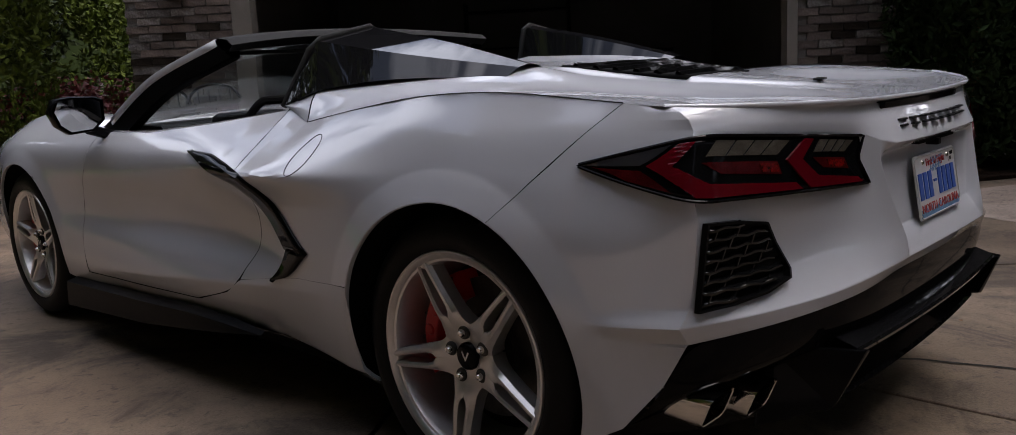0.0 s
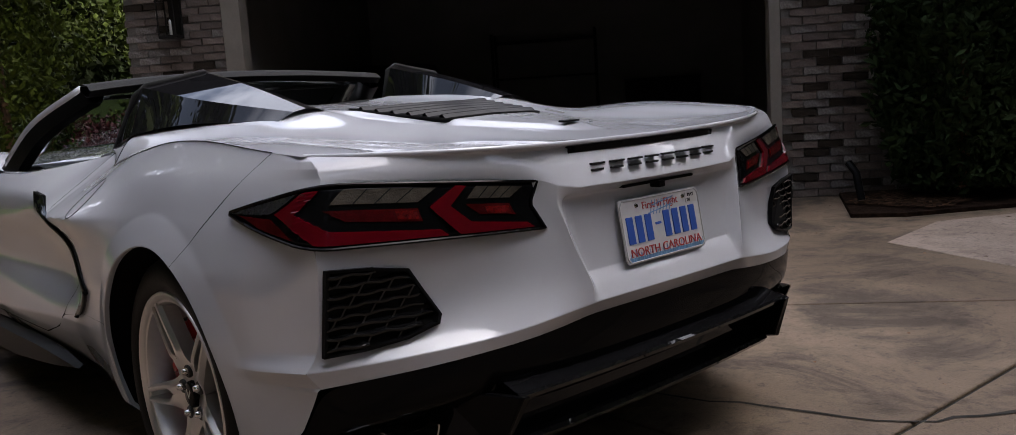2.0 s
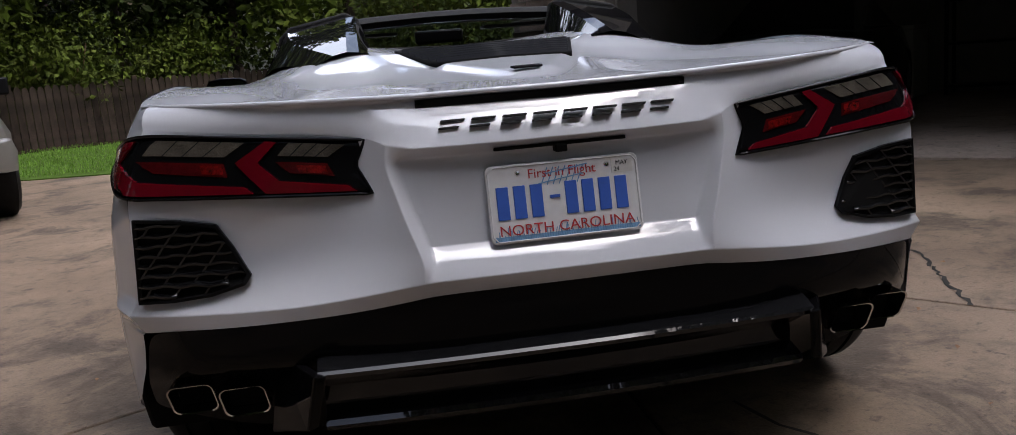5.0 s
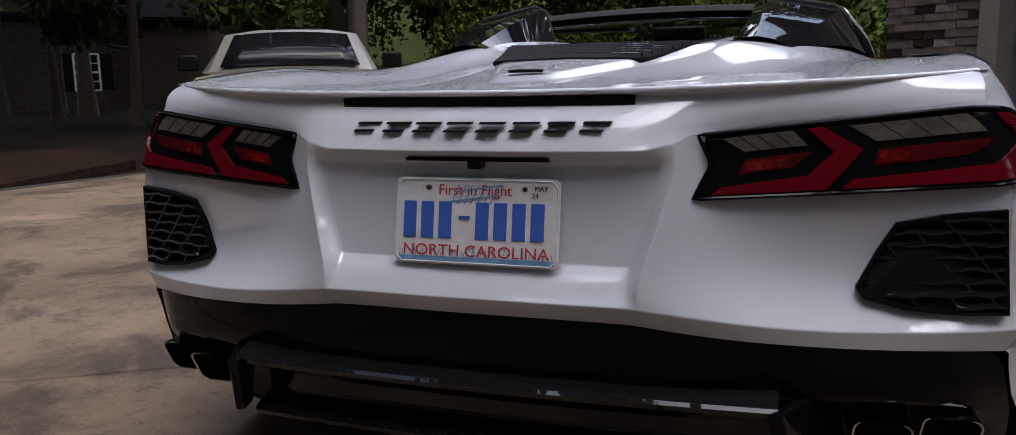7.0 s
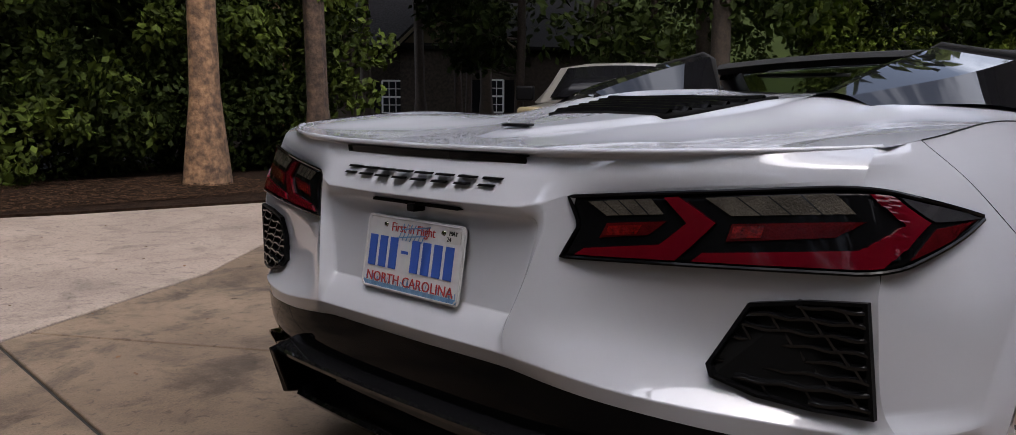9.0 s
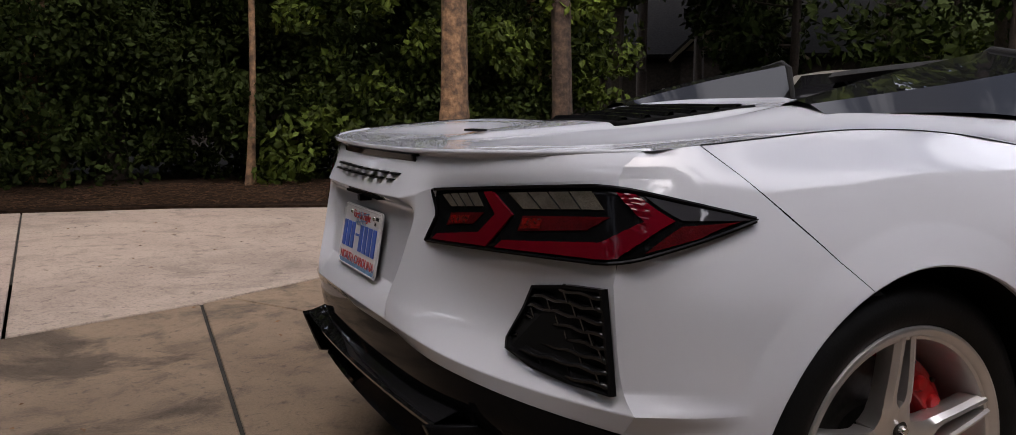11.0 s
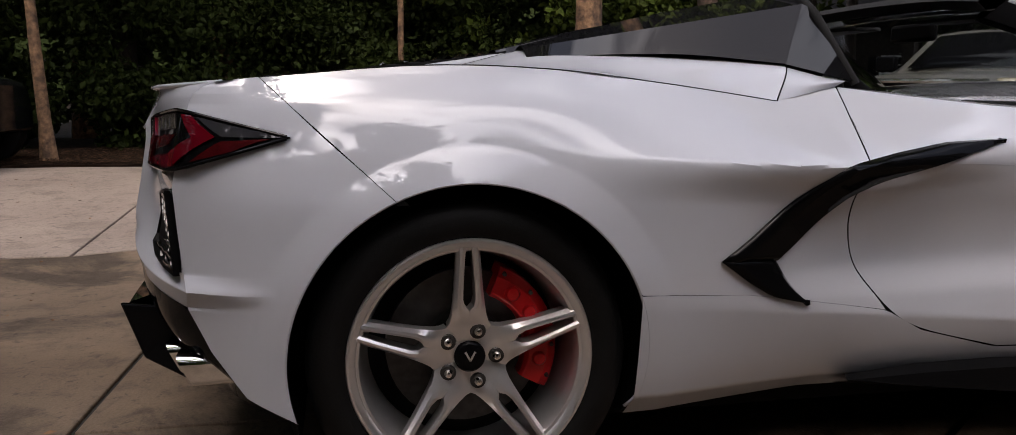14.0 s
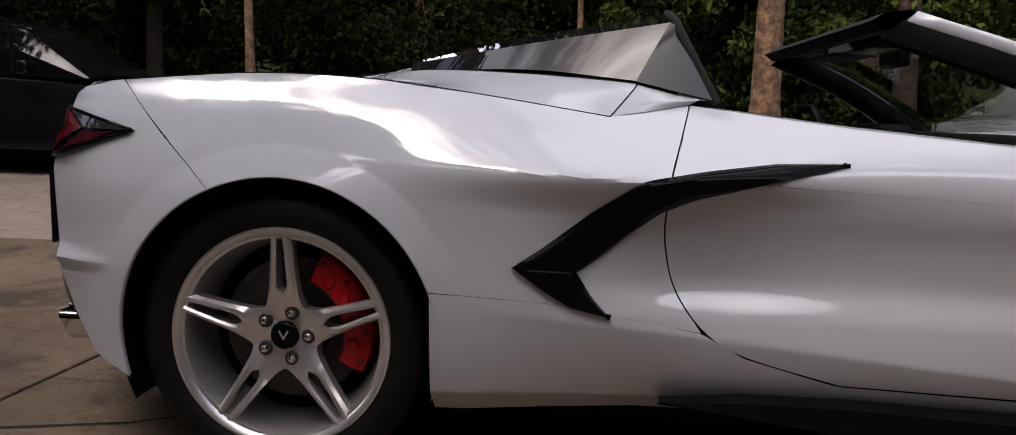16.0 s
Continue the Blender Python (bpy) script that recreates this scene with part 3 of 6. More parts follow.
md = fascia.modifiers.new("bevel", "BEVEL")
md.width, md.segments, md.limit_method, md.angle_limit, md.harden_normals = 0.005, 3, "ANGLE", radians(24), False

# deck: heights over the half-width stations, rows from the spoiler lip forward
DECK_X = (0, 0.16, 0.27, 0.36, 0.46, 0.58, 0.70, 1.0)
DECK = []
DECK.append((-0.53, (0.927, 0.925, 0.919, 0.918, 0.919, 0.922, 0.929, 0.934)))
DECK.append((-0.36, (0.942, 0.938, 0.928, 0.922, 0.922, 0.932, 0.944, 0.946)))
DECK.append((-0.17, (0.961, 0.957, 0.946, 0.935, 0.934, 0.943, 0.955, 0.958)))
DECK.append((0.03, (0.982, 0.979, 0.975, 0.970, 0.960, 0.955, 0.957, 0.963)))
DECK.append((0.20, (0.998, 0.996, 1.002, 1.012, 0.998, 0.972, 0.955, 0.956)))
DECK.append((0.40, (1.012, 1.010, 1.020, 1.035, 1.028, 0.992, 0.959, 0.933)))
DECK.append((0.60, (1.022, 1.020, 1.030, 1.045, 1.038, 1.006, 0.961, 0.905)))
DECK.append((0.83, (1.030, 1.030, 1.040, 1.050, 1.043, 1.015, 0.965, 0.876)))
crest_y = np.array([p[0] for p in CREST])
crest_z = np.array([p[1] for p in CREST])


def crest_at(y):
    z = float(np.interp(y, crest_y, crest_z)) if y < 0.736 else 0.886 - (y - 0.736) * 0.13
    return (side_x(y, z), y, z)


bm = bmesh.new()
lip = spline([c[0] for c in FASCIA], 72)
lines = [lip]
for y, zs in DECK:
    cx, cy, cz = crest_at(max(y, -0.50))
    xs = [x if x < 1 else cx for x in DECK_X]
    yy = [y + (0.022 if y < -0.5 and x == 1.0 else 0) for x in DECK_X]
    if y > 0.8:
        cx, _, cz = crest_at(0.736)
        xs[-1], yy[-1], yy[-2], yy[-3] = cx, 0.736, 0.80, 0.82
    lines.append(spline(list(zip(xs, yy, [*zs[:-1], cz])), 72))
cols = [spline([ln[j] for ln in lines], 80) for j in range(len(lines[0]))]
for col_ in cols:
    for p in col_:  # the raised middle, tapering to the badge
        if -0.56 < p[1] < 0.30:
            w_ = 0.05 + 0.25 * (p[1] + 0.53) / 0.73
            p[2] += 0.011 * min(max((w_ + 0.012 - abs(p[0])) / 0.03, 0.0), 1.0) * min(1.0, (p[1] + 0.56) / 0.12) * min(1.0, (0.30 - p[1]) / 0.15)
grid(bm, cols)
mirror_x(bm)
part("rear_deck", bm, WHITE, car, "white rear deck with two raised humps", angle=60)
bm = bmesh.new()
tube(bm, [(-p[0], p[1] + 0.003, p[2] - 0.002) for p in lip[:0:-1]] + [(p[0], p[1] + 0.003, p[2] - 0.002) for p in lip], 0.0055, 10)
part("spoiler_lip", bm, WHITE, car, "rounded white spoiler edge")
# engine vent: louvres between the humps

def deck_z(x, y):
    k = int(np.clip(np.searchsorted([d[0] for d in DECK], y), 1, len(DECK) - 1))
    (y0, z0), (y1, z1) = DECK[k - 1], DECK[k]
    t = (y - y0) / (y1 - y0)
    return 0.009 + float(np.interp(abs(x), DECK_X[:-1], [a + (b - a) * t for a, b in zip(z0[:-1], z1[:-1])]))


bm = bmesh.new()
grid(bm, [[(x * w, y, deck_z(x * w, y) + 0.006) for x in np.linspace(-1, 1, 13)] for y, w in [(-0.175 + 0.365 * k / 8, 0.178 + 0.085 * k / 8) for k in range(9)]])
vent = part("engine_vent", bm, DARK, car, "gloss black louvred engine vent", solid=0.01)
for k in range(6):
    y, w = -0.168 + 0.060 * k, 0.172 + 0.0142 * k
    bm = bmesh.new()
    grid(bm, [[(x * w, y + dy, deck_z(x * w, y) + dz) for dy, dz in ((0.0, 0.001), (0.020, 0.017), (0.027, 0.018), (0.032, 0.014), (0.034, 0.004))] for x in np.linspace(-1, 1, 17)])
    part("louvre", bm, GLOSS, vent, angle=30)
# small flag badge on the deck: a plain dark shape
boxed("deck_badge", (-0.035, 0.035, -0.012, 0.012, 0, 0.006), GLOSS, car, "small dark flag badge", bevel=0.002, m=pose(0, -0.47, 0.944, 3, 0, 12))

# nacelles: gloss black shells behind the seats
for s in (1, -1):
    bm = bmesh.new()
    rows = []
    tip = [(0.335, 0.20, 1.012), (0.365, 0.20, 1.020), (0.40, 0.20, 1.024), (0.44, 0.20, 1.016), (0.49, 0.20, 0.992)]
    mid = [(0.325, 0.53, 1.03), (0.366, 0.53, 1.095), (0.40, 0.53, 1.102), (0.565, 0.53, 1.068), (0.63, 0.53, 0.998)]
    end = [(0.320, 0.865, 1.04), (0.364, 0.872, 1.158), (0.40, 0.876, 1.166), (0.615, 0.882, 1.124), (0.700, 0.800, 0.974)]
    cols = [spline([a, b, c], 16) for a, b, c in zip(tip, mid, end)]
    for k in range(17):
        rows.append([(s * c[k][0], c[k][1], c[k][2]) for c in cols])
    v = grid(bm, rows)
    bm.faces.new(v[-1])
    part("nacelle", bm, NACELLE, car, "gloss black shell behind the seat", angle=9)
    bm = bmesh.new()
    tube(bm, [(s * 0.33, 0.885, 1.02), (s * 0.365, 0.89, 1.15), (s * 0.40, 0.89, 1.168), (s * 0.60, 0.895, 1.130), (s * 0.635, 0.905, 1.10), (s * 0.69, 0.995, 0.925)], 0.011, 10)
    part("roll_hoop_cover", bm, FABRIC, car, "padded black edge")
    bm = bmesh.new()
    grid(bm, [[(s * 0.703, 0.797, 0.973), (s * 0.706, 0.89, 0.952), (s * 0.695, 0.985, 0.932)], [(s * 0.660, 0.838, 1.048), (s * 0.662, 0.89, 1.042), (s * 0.660, 0.94, 1.034)], [(s * 0.616, 0.880, 1.123), (s * 0.622, 0.892, 1.118), (s * 0.626, 0.90, 1.108)]])
    part("quarter_window", bm, NACELLE, car, "small dark triangular quarter window")
# white shoulder between the deck and the door top
for s in (1, -1):
    bm = bmesh.new()
    tube(bm, [(s * (side_x(y, z) + 0.0002), y, z + 0.0006) for y, z in spline(CREST[1:], 60)], 0.0011, 6)
    part("lid_seam", bm, DARK, car)
    bm = bmesh.new()
    tube(bm, [(s * p[0], p[1] + 0.001, p[2] + 0.0004) for p in lines[-1] if p[0] >= 0.69], 0.0018, 6)
    part("deck_seam", bm, DARK, car)
    bm = bmesh.new()
    edge_ = [p for p in lines[-1] if p[0] >= 0.685][::-1]
    far = even([(side_x(0.925, 0.918), 0.925, 0.918), (0.715, 0.95, 0.932), (0.685, 0.985, 0.930)], len(edge_) - 1)
    grid(bm, [[(s * (p[0] + (q[0] - p[0]) * k / 8), *(p[1:] + (q[1:] - p[1:]) * k / 8)) for k in range(9)] for p, q in zip(edge_, far)])
    part("shoulder", bm, WHITE, car, angle=60)
    bm = bmesh.new()  # door top shelf
    rows = []
    for y, z in even([(0.93, 0.915), (1.10, 0.896), (1.3, 0.873), (1.65, 0.842), (2.02, 0.838)], 20):
        x = side_x(y, z)
        rows.append([(s * x, y, z), (s * (x - 0.03), y, z + 0.006), (s * (x - 0.05), y, z + 0.003), (s * (x - 0.09), y, z - 0.02), (s * (x - 0.12), y, z - 0.25)])
    grid(bm, rows)
    part("door_sill", bm, WHITE, car, angle=60)
# black weather strip and dark inner door
for s in (1, -1):
    bm = bmesh.new()
    rows = []
    for y, z in even([(0.95, 0.912), (1.10, 0.896), (1.3, 0.873), (1.65, 0.842), (2.02, 0.838)], 20):
        x = side_x(y, z) - 0.055
        rows.append([(s * x, y, z + 0.008), (s * (x - 0.03), y, z + 0.006), (s * (x - 0.10), y, z - 0.05), (s * (x - 0.10), y, 0.3)])
    grid(bm, rows)
    part("door_card", bm, BLACK, car, "black inner door trim")

# ---- the sports car: lamps, grilles, valance ----
TI, NO, BI = Vector((0.366, -0.722, 0.838)), Vector((0.393, -0.702, 0.794)), Vector((0.366, -0.734, 0.736))
BO, TO, OUT = Vector((0.852, -0.600, 0.755)), Vector((0.806, -0.580, 0.877)), Vector((0.905, -0.364, 0.823))


def lamp_raw(u, v):
    """The lamp's face: u from the inner end (0) round the corner (1) to the forward tip (1.52), v from top to bottom."""
    if u <= 1.0:
        p = TI.lerp(TO, u).lerp(BI.lerp(BO, u), v)
        if u < 0.2:
            p = p + (1 - abs(v - 0.45) / 0.55) * (1 - u / 0.2) * Vector((0.027, 0.010, 0))
        return p + Vector((0.22, -1, 0.05)) * (0.006 + 0.048 * max(u, 0) * (1 - u))
    k = min((u - 1.0) / 0.52, 1.0)
    p = TO.lerp(OUT, k).lerp(BO.lerp(OUT, k), v)
    return Vector((side_x(p.y, p.z) + 0.005 + 0.006 * (1 - k), p.y - 0.006 * (1 - k), p.z))


def lamp_at(u, v, d=0.0):
    """A point d proud of the lamp's face, with the corner rounded."""
    u, v = float(u), float(v)
    h = min(0.07, max(u, 0.0) * 0.5, max(1.52 - u, 0.0) * 0.5)
    p = sum((lamp_raw(u + h * k, v) for k in (-1, -0.5, 0, 0.5, 1)), Vector()) / 5 if h > 0.01 else lamp_raw(u, v)
    turn = min(max((u - 0.9) / 0.25, 0.0), 1.0)
    return p + Vector((0.22 + 0.75 * turn, -1 + 0.85 * turn, 0.05)).normalized() * d


def shape(one, two, d, t, parent, name, material, s, label="", n=24, across=4):
    """A raised lens between two edges drawn on the lamp's face."""
    bm = bmesh.new()
    rows_ = []
    for p, q in zip(even(one, n), even(two, n)):
        top = [lamp_at(*(p + (q - p) * k / across), d + t) for k in range(across + 1)]
        rows_.append([lamp_at(*p, d)] + top + [lamp_at(*q, d)])
    grid(bm, rows_)
    for r in (rows_[0], rows_[-1]):
        bm.faces.new([bm.verts.new(p) for p in r])
    for v in bm.verts:
        v.co.x *= s
    return part(name, bm, material, parent, label, angle=30)


GRILLE = [(0.842, 0.715), (0.760, 0.709), (0.677, 0.695), (0.650, 0.65), (0.620, 0.592), (0.632, 0.575), (0.70, 0.556), (0.78, 0.545), (0.857, 0.541)]


def grille_y(x, z):
    return -0.665 + (x - 0.62) * 0.25 - (z - 0.62) * 0.06 - max(0.0, 0.61 - z) * 0.75 * max(0.0, 1 - (x - 0.62) / 0.25)


def span(z):
    xs = []
    for (x0, z0), (x1, z1) in zip(GRILLE, GRILLE[1:] + GRILLE[:1]):
        if (z0 - z) * (z1 - z) < 0:
            xs.append(x0 + (x1 - x0) * (z - z0) / (z1 - z0))
    return min(xs), max(xs)


for s in (1, -1):
    bm = bmesh.new()
    grid(bm, [[lamp_at(u, v) for v in np.linspace(0, 1, 9)] for u in np.linspace(0, 1.515, 60)])
    for v in bm.verts:
        v.co.x *= s
    lamp = part("tail_lamp", bm, GLOSS, car, "angular tail lamp with red chevrons in a gloss black surround", solid=0.014, angle=50)
    bm = bmesh.new()  # bright-edged rim all round
    rim_ = [lamp_at(u, 0.0, 0.002) for u in np.linspace(0.02, 1.5, 40)] + [lamp_at(u, 1.0, 0.002) for u in np.linspace(1.5, 0.02, 40)] + [lamp_at(0.0, v, 0.002) for v in np.linspace(1, 0, 9)]
    tube(bm, [(s * p.x, p.y, p.z) for p in rim_ + rim_[:1]], 0.0035, 6, False)
    part("lamp_rim", bm, GLOSS, lamp)
    shape([(1.065, 0.05), (1.19, 0.43), (1.0, 0.945), (0.46, 0.945)], [(1.005, 0.06), (1.085, 0.44), (0.95, 0.73), (0.50, 0.82)], -0.001, 0.006, lamp, "red_chevron", LAMPRED, s, "dark red light bar", 60)
    shape([(0.43, 0.05), (0.55, 0.42), (0.41, 0.945), (0.05, 0.945)], [(0.38, 0.06), (0.455, 0.42), (0.36, 0.73), (0.08, 0.83)], -0.001, 0.006, lamp, "red_chevron", LAMPRED, s, "dark red light bar", 50)
    for one, two in (([(0.52, 0.08), (0.92, 0.07)], [(0.60, 0.325), (0.965, 0.31)]), ([(0.08, 0.09), (0.33, 0.07)], [(0.155, 0.315), (0.375, 0.30)])):
        lens = shape(one, two, -0.001, 0.003, lamp, "reverse_lens", LAMPCLR, s, "clear ribbed lens")
        for k in range(1, 4):  # divisions of the reflector behind it
            p, q = [np.array(e[0]) + (np.array(e[1]) - np.array(e[0])) * k / 4 for e in (one, two)]
            shape([p, p + (0.006, 0)], [q, q + (0.006, 0)], 0.001, 0.0018, lens, "lens_rib", SMOKE, s, "", 1)
    shape([(0.60, 0.43), (0.985, 0.40)], [(0.575, 0.66), (0.90, 0.585)], -0.001, 0.003, lamp, "inner_lens", LAMPDIM, s, "dim red lens")
    # patch on the lens painted brighter for a glint; the second lens has one too
    shape([(0.605, 0.46), (0.70, 0.455)], [(0.59, 0.62), (0.685, 0.60)], 0.0005, 0.003, lamp, "inner_reflector", LAMPGLINT, s, "brighter red patch coloured in for a glint", 6)
    shape([(0.155, 0.43), (0.385, 0.40)], [(0.13, 0.66), (0.32, 0.60)], -0.001, 0.003, lamp, "inner_lens", LAMPDIM, s, "dim red lens")
    shape([(0.165, 0.47), (0.30, 0.455)], [(0.155, 0.62), (0.28, 0.59)], 0.0005, 0.003, lamp, "inner_reflector", LAMPGLINT, s, "brighter red patch coloured in for a glint", 6)
    shape([(1.09, 0.05), (1.40, 0.10), (1.50, 0.40)], [(1.215, 0.42), (1.40, 0.45), (1.49, 0.48)], -0.001, 0.004, lamp, "side_lens", SIDELENS, s, "smoked side lens")
    shape([(1.215, 0.55), (1.44, 0.56)], [(1.09, 0.92), (1.28, 0.90)], -0.001, 0.004, lamp, "side_reflector", LAMPDIM, s, "red side reflector")
    # grille: near-black sheet standing for the shaded hollow, frame and staggered mesh
    bm = bmesh.new()
    f = [bm.verts.new((s * x, grille_y(x, z) + 0.004, z)) for x, z in GRILLE]
    bm.faces.new(f)
    grille = part("side_grille", bm, DARK, car, "black honeycomb outlet grille", smooth=False)
    bm = bmesh.new()
    c = Vector((0.745, 0, 0.625))
    ring = []
    for x, z in GRILLE:
        o = Vector((x, grille_y(x, z) - 0.002, z))
        i = o.lerp(Vector((c.x, o.y, c.z)), 0.07)
        ring.append([(s * (o.x), o.y + 0.008, o.z), (s * o.x, o.y - 0.004, o.z), (s * i.x, i.y - 0.004, i.z), (s * i.x, i.y + 0.012, i.z)])
    grid(bm, ring + ring[:1])
    part("grille_frame", bm, BLACK, grille, angle=20)
    for k in range(8):
        z = 0.700 - k * 0.0205
        (a, b), (a1, b1) = span(max(z - 0.010, 0.5455)), span(min(z + 0.006, 0.7125))
        a, b = max(a, a1) + 0.004, min(b, b1) - 0.003
        bm = bmesh.new()
        n = max(3, int((b - a) / 0.014))
        rows = []
        for x in np.linspace(a, b, n + 1):
            wob = 0.0022 * math.sin((x / 0.060 + (k % 2) * 0.5) * 2 * math.pi)
            y = grille_y(x, z)
            rows.append([(s * x, y - 0.007, z + wob - 0.003), (s * x, y - 0.006, z + wob + 0.002), (s * x, y + 0.003, z + wob + 0.008)])
        grid(bm, rows)
        part("grille_slat", bm, SLAT, grille, solid=0.002)
        if k < 7:
            z2 = z - 0.0205
            a2, b2 = span(max(z2, 0.545))
            x = max(a, a2) + 0.012 + (k % 2) * 0.030
            while x < min(b, b2) - 0.008:
                y = grille_y(x, z)
                bm = bmesh.new()
                box(bm, -0.002, 0.002, -0.004, 0.004, -0.013, 0.013, pose(s * x, y - 0.001, (z + z2) / 2, 0, s * -38, 0))
                part("grille_rib", bm, SLAT, grille, smooth=False)
                x += 0.060

# high brake light, lettering as plain bars, camera, plate
bm = bmesh.new()
grid(bm, [[(x, -0.7385 + 0.035 * (x / 0.27) ** 2 * 0.3 + dy, z) for dy, z in ((0.022, 0.906), (0.0, 0.902), (0.002, 0.888), (0.02, 0.884))] for x in np.linspace(-0.27, 0.27, 25)])
part("high_brake_light", bm, GLOSS, car, "slim dark centre brake light", solid=0.004)
for k in range(8):
    x0 = -0.232 + k * 0.0595
    w = 0.046
    bm = bmesh.new()
    y = -0.768 + 0.02 * ((x0 + 0.02) / 0.25) ** 2
    for zz, h, cut in ((0.8605, 0.0022, 0.0), (0.8475, 0.0022, 0.004)):
        vs_ = box(bm, x0 + cut, x0 + w - cut, -0.006, 0.004, zz - h, zz + h)
        for v in vs_:
            v.co.x += (v.co.z - 0.853) * 0.7
            v.co.y += y - (v.co.z - 0.853) * -0.55
    part("letter_bar", bm, BLACK, car, smooth=False, bevel=0.001)
boxed("rear_camera", (-0.012, 0.012, -0.772, -0.742, 0.782, 0.798), BLACK, car, "small rear camera", bevel=0.003)
boxed("plate_light_slot", (-0.13, 0.13, -0.765, -0.745, 0.795, 0.801), DARK, car)

plate = thing("number_plate", "white embossed number plate with red and blue print on the bumper", "number plate")
pm = pose(0.010, -0.768, 0.690, 80.5, 0, 0)
plate.matrix_basis = pm


def rounded(w, h, r, t, n=6):
    bm = bmesh.new()
    pts = []
    for cx, cy, a0 in ((w - r, h - r, 0), (-w + r, h - r, 90), (-w + r, -h + r, 180), (w - r, -h + r, 270)):
        pts += [(cx + r * math.cos(radians(a0 + 90 * k / n)), cy + r * math.sin(radians(a0 + 90 * k / n))) for k in range(n + 1)]
    lo, hi = [bm.verts.new((x, y, 0)) for x, y in pts], [bm.verts.new((x, y, t)) for x, y in pts]
    bm.faces.new(hi)
    bm.faces.new(lo[::-1])
    for i in range(len(pts)):
        bm.faces.new((lo[i], lo[(i + 1) % len(pts)], hi[(i + 1) % len(pts)], hi[i]))
    return bm


part("plate_sheet", rounded(0.152, 0.076, 0.012, 0.003), PLATE, plate, "white reflective sheet", smooth=False, bevel=0.001)
bm = bmesh.new()
rim = [(x * 0.148, y * 0.072, 0.004) for x, y in ((-1, -0.85), (-1, 0.85), (-0.93, 1), (0.93, 1), (1, 0.85), (1, -0.85), (0.93, -1), (-0.93, -1), (-1, -0.85))]
tube(bm, rim, 0.0017, 6, False)
part("plate_rim", bm, PLATE, plate)
for k in range(8):  # the number itself: plain blue bars
    if k == 3:
        boxed("number_bar", (-0.030, -0.010, 0.004, 0.010, 0.003, 0.0055), BLUE, plate)
        continue
    x0 = -0.135 + k * 0.0335 + (0.0 if k < 3 else 0.002)
    boxed("number_bar", (x0, x0 + 0.024, -0.030, 0.034, 0.003, 0.0055), BLUE, plate, bevel=0.001)


def words(text, size, x, y, material, parent, name="print", z=0.0042, spacing=1.0):
    cu = bpy.data.curves.new(name, "FONT")
    cu.body, cu.size, cu.align_x, cu.align_y = text, size, "CENTER", "CENTER"
    cu.extrude, cu.space_character = 0.0006, spacing
    cu.materials.append(material)
    tmp = bpy.data.objects.new(name, cu)
    scene.collection.objects.link(tmp)
    me = bpy.data.meshes.new_from_object(tmp.evaluated_get(bpy.context.evaluated_depsgraph_get()))
    bpy.data.objects.remove(tmp)
    ob = new(name, me)
    ob.parent = parent
    ob.location = (x, y, z)
    return ob


words("First in Flight", 0.026, -0.002, 0.054, REDINK, plate)
words("NORTH CAROLINA", 0.0285, 0.0, -0.052, REDINK, plate, spacing=1.0).scale = (1.08, 1, 1)
boxed("sticker", (0.098, 0.140, 0.040, 0.066, 0.003, 0.0045), WHITEP, plate, "small paper sticker")
words("MAY", 0.012, 0.119, 0.059, IRON, plate, z=0.0052)
words("24", 0.012, 0.108, 0.047, IRON, plate, z=0.0052)
bm = bmesh.new()
rng = random.Random(3)
for k in range(60):
    x = -0.143 + 0.286 * k / 59
    h = rng.uniform(0.006, 0.026)
    tube(bm, [(x, -0.070, 0.0036), (x + rng.uniform(-0.004, 0.006), -0.070 + h, 0.0036)], 0.0009, 3)
box(bm, -0.145, 0.145, -0.071, -0.062, 0.003, 0.0038)
part("printed_grass", bm, PALEBLUE, plate, "pale blue printed dune grass", smooth=False)
bm = bmesh.new()
for k in range(7):
    tube(bm, [(-0.045 + 0.012 * k, 0.030, 0.0038), (-0.03 + 0.012 * k, 0.064, 0.0038)], 0.0012, 3)
tube(bm, [(-0.05, 0.034, 0.0038), (0.04, 0.046, 0.0038)], 0.0016, 4)
tube(bm, [(-0.035, 0.052, 0.0038), (0.05, 0.064, 0.0038)], 0.0016, 4)
part("printed_sketch", bm, PALEBLUE, plate, smooth=False)
for x in (-0.089, 0.089):
    bm = bmesh.new()
    lathe(bm, [(0.0, 0.0065), (0.004, 0.006), (0.0062, 0.003)], 12, "z", (x, 0.058, 0))
    part("screw", bm, CHROME, plate)

